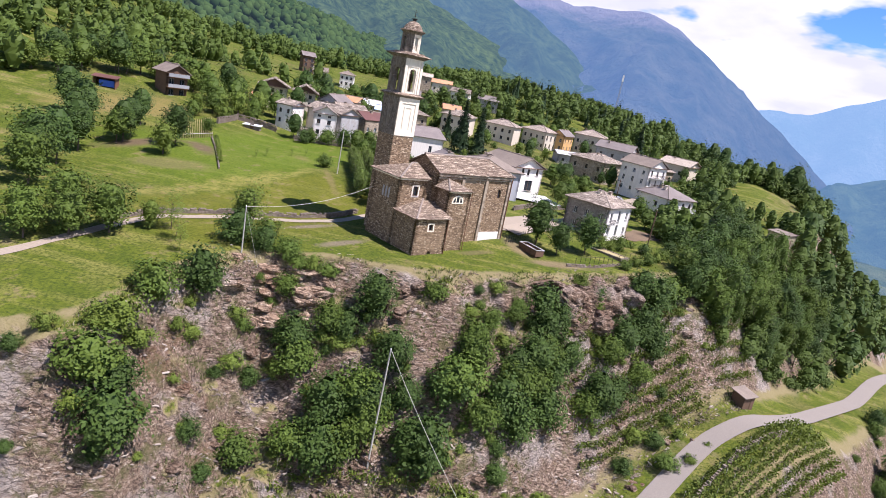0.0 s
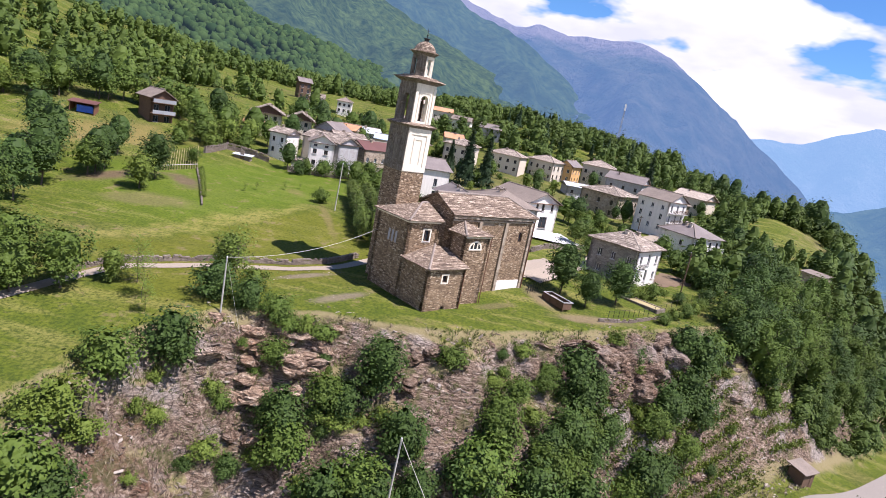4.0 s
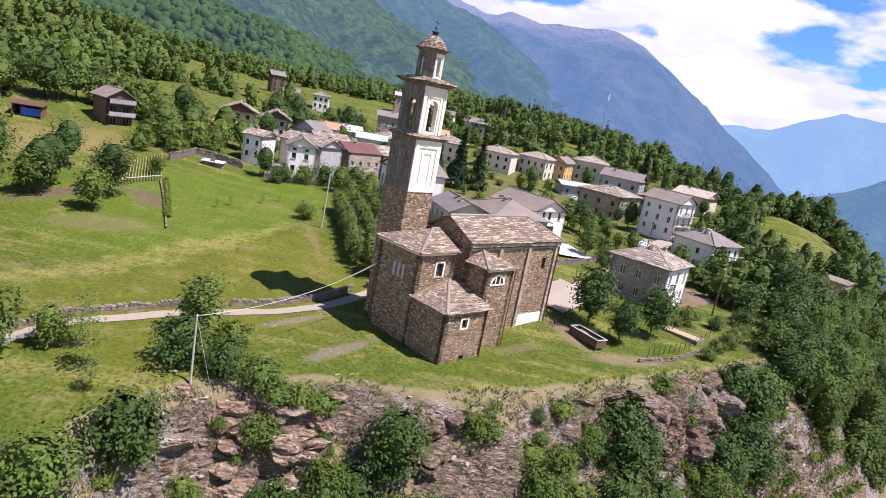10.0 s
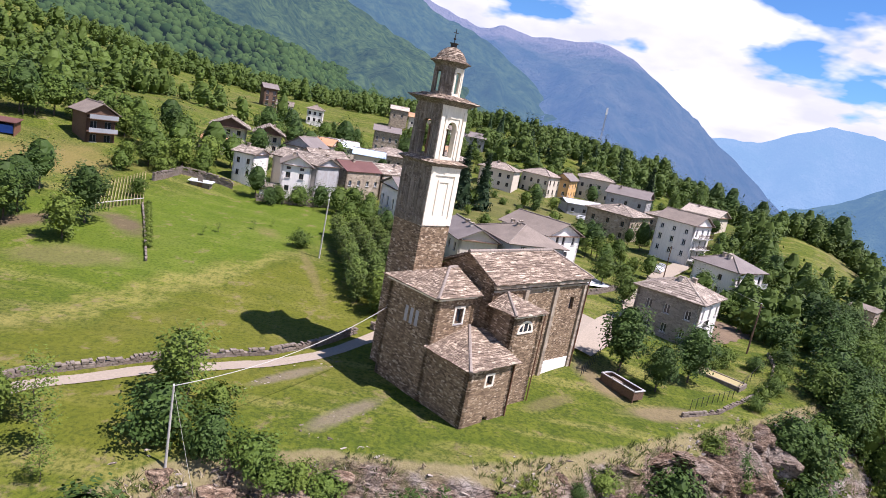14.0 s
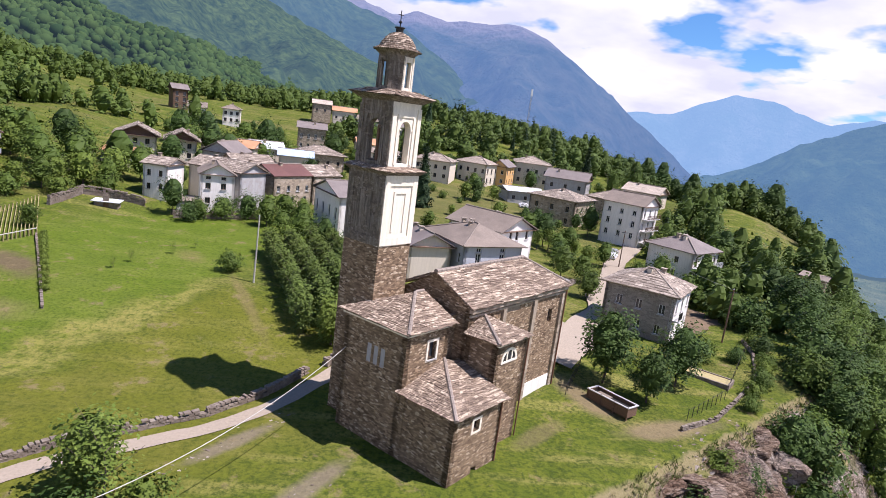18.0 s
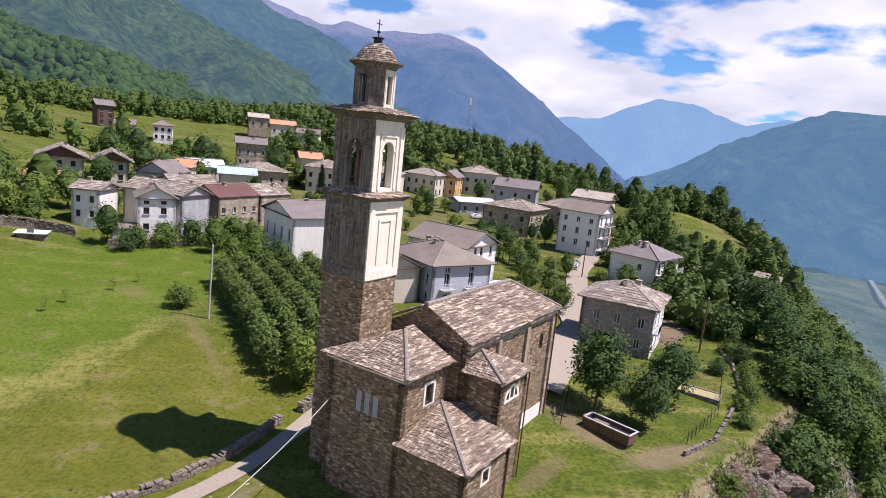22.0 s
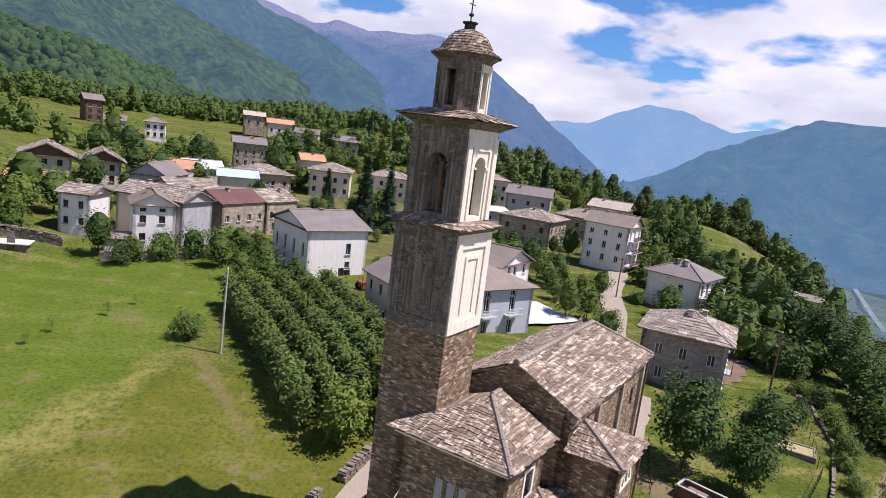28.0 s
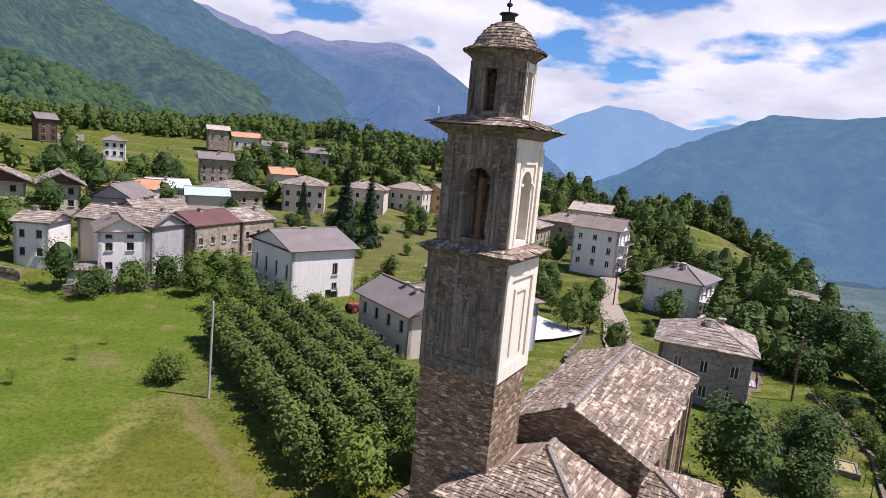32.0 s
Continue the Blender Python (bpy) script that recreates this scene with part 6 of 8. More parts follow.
def forest(name, spots, kinds, label, seed, quads=70, size=0.75):
    """Many trees joined, for woods that nobody could count. spots: (x, y, scale)."""
    rng = np.random.default_rng(seed)
    protos = []
    for h, r, base, cone in kinds:
        protos.append(with_core(*leaf_cloud(rng, quads // 3, 3, size, 0.45, cone_crown(h, r, base) if cone else round_crown(h, r, base), 0.24), h, r, base, cone, seed, 0.66))
    xs, ys = np.array([s[0] for s in spots]), np.array([s[1] for s in spots])
    zs = height(xs, ys)
    vs, fs, o = [], [], 0
    for i, (x, y, sc) in enumerate(spots):
        v, f = protos[rng.integers(len(protos))]
        a = rng.uniform(0, 6.28)
        ca, sa = math.cos(a) * sc, math.sin(a) * sc
        w = np.empty_like(v)
        w[:, 0], w[:, 1], w[:, 2] = v[:, 0] * ca - v[:, 1] * sa + x, v[:, 0] * sa + v[:, 1] * ca + y, v[:, 2] * sc * rng.uniform(0.85, 1.2) + zs[i] - 0.5
        vs.append(w); fs.append(f + o); o += len(v)
    leaf = "needle" if kinds[0][3] else "leaf_wood"
    ob = new(name, big_mesh(name, np.concatenate(vs), np.concatenate(fs), leaf if "dark" not in label else "leaf_dark"))
    return tagged(ob, label, "woods", kind="stuff")


def scatter(rng, n, x0, x1, y0, y1, keep):
    out = []
    xs, ys = rng.uniform(x0, x1, n), rng.uniform(y0, y1, n)
    d = beyond_brow(xs, ys)
    for x, y, dd in zip(xs, ys, d):
        if keep(x, y, dd):
            out.append((x, y, rng.uniform(0.75, 1.25)))
    return out


BROAD = [(7.5, 3.3, 0.1, False), (9, 3.6, 0.2, False), (5.5, 2.9, 0.0, False), (9.5, 3.2, 0.3, False)]
CONES = [(15, 3.0, 0.3, True), (12, 2.4, 0.3, True)]
rg = np.random.default_rng(5)
def from_road(x, y):
    best = 1e9
    for (ax, ay), (bx, by) in zip(LOW_ROAD, LOW_ROAD[1:]):
        t = min(max(((x - ax) * (bx - ax) + (y - ay) * (by - ay)) / ((bx - ax) ** 2 + (by - ay) ** 2), 0), 1)
        best = min(best, math.hypot(x - ax - t * (bx - ax), y - ay - t * (by - ay)))
    return best


def hill_meadow(x, y):
    """The sloping pasture beyond the balcony house, and the clearing before the hut."""
    return ((x - 92) * 0.55 + (y - 124) * 0.83) ** 2 / 24 ** 2 + ((y - 124) * 0.55 - (x - 92) * 0.83) ** 2 / 13 ** 2 < 1 or math.hypot(x - 80, y - 80) < 10


def slope_wood(x, y, d):
    """Trees keep off the road, the vineyards and the bare crag."""
    if hill_meadow(x, y):
        return False
    if x + 0.6 * y < 66 or not 3 < d < 200:
        return False
    r = from_road(x, y)
    if r < 5.5 or (d > 27 and (x < 78 or r < 9)) or (d < 24 and y < 0.55 * x - 6):
        return False
    return ripple(np.array([x]), np.array([y]), 17, 18)[0] > -0.4


near_slope = lambda x, y, d: x < 92 and y < 75 and slope_wood(x, y, d)
far_slope = lambda x, y, d: not (x < 92 and y < 75) and slope_wood(x, y, d)
UNDER = [(3.6, 2.2, 0.0, False), (5.0, 2.4, 0.0, False), (2.6, 1.9, 0.0, False)]
TALL = [(10.5, 4.2, 0.3, False), (9.0, 4.4, 0.2, False), (12.5, 4.3, 0.4, False), (7.5, 3.8, 0.1, False)]
forest("woods", scatter(rg, 300, 46, 92, -10, 75, near_slope), UNDER, "low green thicket on the steep slope below the garden wall", 1, 330, 0.24)
forest("woods", scatter(rg, 2100, 50, 250, -30, 300, far_slope), BROAD, "green trees dotting the steep valley slope", 22, 78, 0.6)
forest("woods", scatter(rg, 1300, 50, 240, -30, 330, far_slope), BROAD, "dark green woods on the valley slope", 2, 90, 0.55)
forest("woods", scatter(rg, 900, -40, 190, 190, 430, lambda x, y, d: d < -4 and (y > 205 + 0.15 * x or d > -14)), BROAD, "wooded hill behind the village", 3, 130, 0.62)
forest("woods", scatter(rg, 42, -5, 75, 235, 400, lambda x, y, d: d < -6), [(11, 2.3, 0.3, True), (9, 2.0, 0.3, True)], "conifers on the wooded hill", 4, 100)
forest("woods", scatter(rg, 330, 60, 170, 115, 300, lambda x, y, d: -11 < d < 4 and not hill_meadow(x, y)), TALL, "dark tall trees along the brow of the hill", 5, 260, 0.44)
forest("woods", scatter(rg, 1500, -330, 10, 290, 470, lambda x, y, d: x < -0.045 * y and y > 322 + 0.10 * x), BROAD, "broadleaf wood at the foot of the mountain", 6, 66, 0.8)
forest("woods", scatter(rg, 900, -330, -95, 60, 260, lambda x, y, d: x < -112 - 0.1 * (y - 90) and y < 190), BROAD, "broadleaf woods beside the meadows", 7, 100, 0.66)
forest("woods", scatter(rg, 300, -210, -50, 95, 270, lambda x, y, d: x < -62 - 0.12 * (y - 95) and ripple(np.array([x]), np.array([y]), 30, 8)[0] > 0.2), BROAD, "scattered trees in the upper meadows", 8, 84, 0.7)

# separate tall trees on the slope beside the crag
rsl = random.Random(66)
made = 0
while made < 120:
    x, y = rsl.uniform(44, 92), rsl.uniform(-6, 75)
    d = float(beyond_brow(np.array(x), np.array(y)))
    if not near_slope(x, y, d) or from_road(x, y) < 10:
        continue
    made += 1
    tree(rsl.choice(["tall", "b", "tall", "a", "b"]), x, y, rsl.uniform(0.55, 1.05), "tree standing on the steep wooded slope", "tree", "tree", "trees on the steep slope", 0.5, wide=rsl.uniform(0.75, 1.1))

# named trees by the church and the meadow
for k, x, y, s, lab in [("b", 19.0, 24.3, 0.95, "dark green tree beside the church lawn"), ("b", 28.2, 25.8, 0.82, "dark leafy tree on the lawn below the house"), ("b", 22.8, 20.6, 0.66, "low dense tree behind the garden bin")]:
    tree(k, x, y, s, lab)

# ---- bushes and trees on the crag and the meadow ----
CRAG = [("bush_dark", -22.2, -18.0, 1.9), ("bush", -24.8, -24.2, 2.0), ("bush_dark", -18.3, -8.7, 1.3), ("bush", -13.5, -11.6, 1.3), ("bush", -17.1, -15.9, 0.9), ("b", -1.7, -9.7, 0.85), ("bush_dark", -4.7, -11.8, 1.5),
        ("bush", -9.7, -16.5, 2.1), ("bush_light", -21.1, -21.8, 1.0), ("bush_light", -24.8, -30.5, 1.9), ("bush", -1.0, -16.5, 2.2), ("bush", 12.6, -7.8, 2.0), ("bush", 11.8, -11.8, 2.4), ("bush_dark", 21.3, -1.4, 2.0),
        ("bush_dark", 21.3, 4.0, 1.9), ("bush", 18.9, -7.0, 2.2), ("bush_dark", 32.3, 1.8, 2.2), ("bush", -24.3, -35.6, 2.3), ("bush", -12.4, -24.9, 1.8), ("bush_dark", -3.7, -21.3, 2.2), ("bush_dark", 8.9, -18.1, 2.4),
        ("bush", 0.8, -18.1, 2.2), ("bush_dark", 17.6, -9.5, 2.2), ("bush_light", 10.9, -11.8, 1.8), ("bush", 21.9, -3.9, 1.9), ("bush", 22.7, 0.4, 2.0), ("bush_light", -25.8, -32.1, 1.3), ("bush_light", -12.0, -16.7, 1.1),
        ("bush_light", -18.0, -16.5, 0.9), ("bush_light", -22.2, -23.2, 0.8), ("bush_dark", 35.0, 9.0, 1.9), ("bush_dark", 38.5, 13.0, 2.0), ("bush", 33.0, 6.0, 1.8), ("bush_dark", 41.0, 18.5, 2.2), ("bush", 44.0, 22.5, 2.0),
        ("bush_dark", 38.0, 18.0, 1.6), ("bush", 47.0, 30.0, 2.2), ("bush_dark", 50.5, 35.0, 2.4), ("b", 54.0, 42.0, 0.8), ("b", 52.0, 32.0, 0.85), ("b", 57.5, 48.0, 0.9), ("a", 50.0, 27.0, 0.9), ("b", 60.0, 56.0, 1.0), ("a", 56.0, 35.0, 0.9),
        ("b", 62.0, 66.0, 0.9), ("a", 64.0, 52.0, 0.9), ("tall", 58.0, 40.0, 0.8), ("b", 47.5, 24.0, 0.8), ("tall", 66.0, 74.0, 0.9), ("a", 69.0, 66.0, 1.0), ("b", 71.0, 82.0, 0.9), ("tall", 61.0, 44.0, 0.9), ("b", 66.0, 60.0, 0.9)]
for k, x, y, s in CRAG:
    if k.startswith("bush"):
        tree(k, x, y, s * 0.86, "leafy bush growing on the rocky slope", "bush", "bush", "bushes on the rocky slope", 0.3)
    else:
        tree(k, x, y, s, "dark green tree on the steep slope", "tree", "tree", "trees on the steep slope", 0.4)
THICK = [(-10.7, -14.9, 2.6), (-7.0, -12.8, 2.4), (-4.3, -18.5, 3.2), (0.5, -16.6, 2.8), (-0.6, -20.0, 3.2), (2.1, -12.7, 2.8), (10.4, -12.3, 3.0), (15.2, -12.7, 2.8), (20.4, -10.0, 2.8), (24.1, -5.2, 3.2), (12.1, -6.8, 2.6), (22.9, 2.7, 2.8), (18.8, -5.4, 2.4),
         (30.6, -0.3, 2.6), (-22.6, -34.0, 2.4), (-20.7, -37.7, 3.2), (-7.2, -21.8, 2.8), (6.8, -17.7, 2.4), (35.5, 4.4, 2.4), (38.6, 8.6, 2.6), (24.7, -0.6, 2.4), (41.1, 13.2, 2.8), (39.5, 14.8, 2.6), (26.5, 1.5, 2.2), (5.0, -14.5, 2.2), (14.0, -4.0, 2.0)]
for i, (x, y, r) in enumerate(THICK):
    tree(("bush_dark", "bush", "bush_dark")[i % 3], x, y, r / 1.75, "dense leafy bush growing on the rocky slope", "bush", "bush", "bushes on the rocky slope", 0.3)
rc = random.Random(21)
count = 0
while count < 150:
    x, y = rc.uniform(-45, 52), rc.uniform(-52, 34)
    d = float(beyond_brow(np.array(x), np.array(y)))
    if 1.0 < d < 23 and y < 0.62 * x + 14:
        tree(rc.choice(["bush", "bush_light", "bush_dark", "bush_light"]), x, y, rc.uniform(0.3, 0.95), "small scrubby shrub among rocks", "shrub", "shrub", "scrub on the rocky slope", 0.2, wide=rc.uniform(0.9, 1.4))
        count += 1

LEFT = [("a", -37.2, -14.5, 0.95), ("a", -40.5, -17.5, 0.85), ("c", -34.0, -10.5, 0.7), ("a", -44.3, -20.5, 0.9), ("c", -47.0, -17.0, 0.9), ("a", -43.6, -14.0, 1.0), ("b", -68.0, 20.5, 1.1), ("b", -72.5, 26.0, 1.1), ("a", -66.3, 29.5, 1.0), ("b", -76.0, 33.0, 1.2), ("c", -55.8, 28.5, 1.1),
        ("a", -57.1, -4.6, 1.1), ("b", -61.0, 2.0, 1.1), ("c", -24.1, -2.5, 1.05), ("thin", -22.0, -5.0, 1.2), ("bush", -14.7, -8.8, 1.2), ("thin", -29.0, -12.5, 0.8), ("thin", -31.5, -9.5, 0.9), ("bush_light", -20.0, -3.8, 1.2),
        ("bush_dark", -22.5, -8.5, 1.4), ("thin", -27.0, -15.0, 0.55), ("a", -82.0, 40.0, 1.2), ("b", -88.0, 44.0, 1.2), ("a", -70.0, 12.0, 1.2), ("b", -64.0, 10.0, 1.1), ("a", -60.5, 55.0, 0.5), ("c", -64.0, 50.0, 0.5),
        ("a", -75.0, 84.0, 1.1), ("a", -70.0, 88.0, 1.2), ("c", -66.0, 82.0, 1.2), ("a", -72.0, 95.0, 1.2), ("c", -64.5, 92.0, 1.2), ("a", -61.0, 96.0, 1.1), ("c", -69.0, 78.0, 1.0), ("b", -78.0, 99.0, 1.2),
        ("bush", -27.9, 44.3, 1.1), ("a", -27.5, 79.5, 0.85), ("a", -23.5, 77.0, 0.75), ("c", -31.0, 82.0, 0.9), ("bush", -39.0, 78.2, 1.5), ("bush_dark", -34.8, 80.6, 1.5), ("bush", -42.5, 76.0, 1.5), ("b", -47.6, 77.2, 0.78),
        ("b", -52.0, 128.0, 1.2), ("b", -58.0, 134.0, 1.3), ("a", -46.0, 138.0, 1.2), ("a", -66.0, 140.0, 1.1), ("b", -72.0, 150.0, 1.2), ("c", -42.0, 160.0, 1.2), ("b", -30.0, 172.0, 1.2), ("b", -52.0, 172.0, 1.4), ("a", -60.0, 176.0, 1.3), ("b", -70.0, 168.0, 1.2), ("a", -22.0, 168.0, 1.0), ("a", -12.0, 205.0, 1.2),
        ("spruce", -6.4, 114.0, 1.1), ("spruce", -1.0, 117.0, 1.0), ("spruce", -14.5, 140.0, 0.7), ("spruce", 62.0, 196.0, 1.1), ("a", 26.5, 58.0, 0.7), ("a", 37.0, 84.0, 0.75), ("c", 34.0, 86.0, 0.7), ("c", 33.0, 93.0, 0.6), ("thin", 27.0, 92.0, 0.8), ("thin", 24.0, 90.0, 0.7), ("a", 17.0, 165.0, 0.8),
        ("tall", 64.0, 168.0, 1.2), ("tall", 74.0, 176.0, 1.4), ("spruce", 57.0, 104.0, 0.55), ("c", 60.0, 98.0, 0.8), ("a", 64.0, 90.0, 0.8), ("a", 58.5, 84.0, 0.7), ("c", 62.0, 80.0, 0.7), ("a", 56.5, 66.0, 0.8), ("c", 53.0, 60.0, 0.6), ("b", 68.0, 96.0, 0.9), ("a", 72.0, 104.0, 0.9), ("bush", 52.0, 54.0, 1.4), ("bush_dark", 50.0, 50.0, 1.6),
        ("bush_light", 37.5, 25.5, 0.8), ("bush", 40.0, 28.2, 0.9), ("bush_light", 42.2, 31.6, 0.9), ("bush", 44.0, 34.6, 0.8), ("bush_dark", 46.2, 39.5, 0.9), ("bush_light", 47.0, 43.5, 0.9), ("bush", 35.0, 21.6, 0.7), ("bush_light", 33.5, 33.5, 0.9), ("bush", 35.5, 35.0, 1.1), ("c", 31.5, 31.5, 0.5), ("bush_dark", 40.5, 35.8, 0.7), ("bush_light", 38.5, 39.0, 0.6), ("a", -6.0, 28.5, 0.85)]
for k, x, y, s in LEFT:
    if k.startswith("bush"):
        tree(k, x, y, s, "rounded green bush in the grass", "bush", "bush", "bushes by the meadow")
    elif k == "spruce":
        tree(k, x, y, s, "tall dark conifer between the houses", "conifer", "conifer", "conifers in the village")
    elif k == "thin":
        tree(k, x, y, s, "slender young tree with sparse leaves", "tree", "tree", "young trees")
    else:
        tree(k, x, y, s, "broad-crowned green tree by the meadow and houses", "tree", "tree", "trees round the meadow")

rbl = random.Random(12)
for i in range(20):
    q = i / 19
    x, y = -116 + 30 * q + rbl.uniform(-2.5, 2.5), 66 + 34 * q + rbl.uniform(-3, 3)
    tree(rbl.choice(["a", "b", "c", "a"]), x, y, rbl.uniform(0.95, 1.35), "full green tree in the belt behind the hay meadow", "tree", "tree", "belt of trees")
for k, x, y, s in [("c", -73.0, 72.5, 0.9), ("a", -70.0, 75.5, 0.8), ("bush", -72.0, 68.5, 1.6), ("a", -71.5, 81.5, 0.9), ("c", -67.0, 84.5, 0.9), ("bush_light", -66.5, 74.5, 1.6), ("a", -63.5, 86.5, 0.8), ("bush", -61.5, 82.5, 1.5), ("b", -61.0, 113.0, 1.0), ("a", -54.0, 120.0, 0.9), ("c", -84.0, 90.0, 1.2), ("a", -78.5, 88.0, 1.1)]:
    tree(k, x, y, s, "leafy growth between chalet and village", "tree", "tree", "trees by the chalet")

# orchard in rows
for r in range(5):
    ax, ay = -15.0 + r * 2.45, 27.5 + r * 2.0
    bx, by = -25.4 + r * 2.9, 57.0 + r * 2.2
    m = 15
    for i in range(m):
        t = i / (m - 1)
        tree("orchard", ax + (bx - ax) * t, ay + (by - ay) * t, 0.82 + 0.14 * ((i * 7 + r * 3) % 5) / 5, "leafy orchard tree in a close row", "fruit tree", "fruit_tree", "orchard rows", wide=1.08)
tree("c", -11.6, 25.6, 1.0, "bright round tree at the orchard corner")
for k, x, y, s in [("a", -22.0, 66.0, 0.8), ("b", -18.0, 65.0, 0.6), ("a", -26.0, 69.5, 0.7), ("c", -24.0, 62.5, 0.7), ("a", -30.0, 76.0, 0.8)]:
    tree(k, x, y, s, "full green tree at the orchard's upper end", "tree", "tree", "trees above the orchard")
for x, y, s in [(-40.9, 43.8, 0.3), (-37.6, 50.0, 0.3), (-41.5, 40.0, 0.28), (-36.0, 55.0, 0.25)]:
    tree("thin", x, y, s, "young sapling in the mown meadow", "sapling", "sapling", "saplings")
for i in range(12):
    tree("bush_light", -45.2 - i * 1.05, 31.0 + i * 1.9, 0.42, "low shrub in a garden row", "shrub", "shrub", "garden row of shrubs")

# ---- ways ----
strip("path", [(-60, -55), (-49, -36), (-43, -24.5), (-38.2, -12), (-34.8, -5.7), (-31.5, -2.3), (-27.9, 1.3), (-23, 4.8), (-18.5, 8.2), (-15, 12.8), (-11.5, 18.2), (-7.5, 24.5), (0, 31.0), (8, 34)], 1.7, "path", "pale gravel path along a stone wall", "path", 0.07)
strip("pavement", [(5.0, 33.5), (12.0, 30.5), (16.5, 34.0), (20.0, 40.0)], 7.5, "path", "pale paved yard behind the church", "yard", 0.2, edge=0.05)
strip("road", [(14.0, 27.0), (17.5, 33.0), (21.5, 42.0), (26.8, 51.0), (29.5, 62.0), (35.5, 74.0), (41.0, 88.0), (50.0, 104.0), (55.5, 118.0)], 4.2, "path", "pale village lane climbing between walls", "road", 0.3, edge=0.03)
strip("road", LOW_ROAD, 3.3, "asphalt", "narrow asphalt road below the crag", "road", 0.32, edge=0.02)
strip("pavement", [(11.0, 62.5), (17.0, 66.0), (24.0, 71.0)], 9.0, "concrete_white", "white concrete forecourt", "yard", 0.5, edge=0.03)
strip("ground_patch", [(36.0, 47.5), (41.5, 52.0), (46.5, 58.5)], 7.0, "soil", "dug reddish garden soil", "soil", 0.08, edge=0.3)


# ---- dry stone walls ----
def stone_wall(pts, tall, thick, label, seed, every=1):
    """Laid stones, course over course, each a part."""
    rng = random.Random(seed)
    w = thing("stone_wall", label, "wall")
    core = Shape()
    loose = Shape()
    n = 0
    for (ax, ay), (bx, by) in zip(pts, pts[1:]):
        a, b = Vector((ax, ay, 0)), Vector((bx, by, 0))
        L = (b - a).length
        d = (b - a) / L
        side = Vector((-d.y, d.x, 0))
        steps = max(1, int(L / 1.5))
        for k in range(steps):
            p, q = a.lerp(b, k / steps), a.lerp(b, (k + 1) / steps)
            z = min(ground_z(p.x, p.y), ground_z(q.x, q.y))
            v = [p + side * thick * 0.4, p - side * thick * 0.4, q - side * thick * 0.4, q + side * thick * 0.4]
            core.add([(*c.xy, z - 0.6) for c in v] + [(*c.xy, z + tall * 0.55) for c in v], [(0, 1, 5, 4), (1, 2, 6, 5), (2, 3, 7, 6), (3, 0, 4, 7), (4, 5, 6, 7)])
        h = -0.15
        while h < tall:
            t = rng.uniform(0.13, 0.24)
            s = -rng.uniform(0.0, 0.4)
            while s < L:
                wd = rng.uniform(0.28, 0.75)
                # the top course is broken
                if h + t < tall * 0.75 or rng.random() < 0.7:
                    c = a + d * min(max(s + wd / 2, 0.0), L)
                    z = ground_z(c.x, c.y)
                    hw, ht, hz = wd * rng.uniform(0.42, 0.52), thick * rng.uniform(0.44, 0.6), t * 0.52
                    v = []
                    for sx, sy, sz in [(-1, -1, -1), (1, -1, -1), (1, 1, -1), (-1, 1, -1), (-1, -1, 1), (1, -1, 1), (1, 1, 1), (-1, 1, 1)]:
                        v.append(c + d * (sx * hw * rng.uniform(0.75, 1)) + side * (sy * ht * rng.uniform(0.8, 1)) + Vector((0, 0, z + h + t / 2 + sz * hz * rng.uniform(0.7, 1))))
                    f = [(3, 2, 1, 0), (4, 5, 6, 7), (0, 1, 5, 4), (1, 2, 6, 5), (2, 3, 7, 6), (3, 0, 4, 7)]
                    if n < 290:
                        put("stone", mesh("stone", v, f, "rock"), w)
                    else:
                        loose.add(v, f)
                    n += 1
                s += wd
            h += t
    part("core", core, "rock", w)
    if loose.v:
        put("stone_courses", loose.mesh("stone_courses", "rock"), w)["kind"] = "stuff"
    return w


stone_wall([(-40.0, -11.5), (-36.4, -4.6), (-32.8, -0.8), (-29.0, 2.9), (-24.2, 6.4), (-19.9, 9.8), (-16.5, 14.2), (-13.2, 19.2)], 0.65, 0.5, "dry stone wall between path and meadow", 3)
stone_wall([(-11.5, 21.0), (-9.5, 24.0), (-7.0, 26.0)], 0.9, 0.7, "tumbled stone wall by the orchard corner", 4)
stone_wall([(24.5, 15.2), (29.5, 18.2), (34.0, 23.0), (40.2, 30.0), (44.6, 38.6), (46.5, 45.0)], 0.38, 0.35, "low stone wall along the garden edge above the crag", 5)
stone_wall([(-43.2, 27.0), (-50.5, 39.5), (-57.4, 51.3)], 0.35, 0.3, "low pale stone wall beside the meadow", 6)
stone_wall([(-46.5, 75.0), (-39.5, 77.5), (-33.0, 81.5)], 1.3, 0.5, "stone garden wall below the white house", 7)
stone_wall([(42.0, -13.0), (49.0, -3.8), (55.5, 3.6), (64.0, 10.2)], 0.9, 0.5, "stone kerb wall along the road", 8)
stone_wall([(27.0, 68.0), (22.0, 60.0), (17.0, 53.0), (14.0, 44.0)], 0.9, 0.4, "pale garden wall beside the lane", 9)


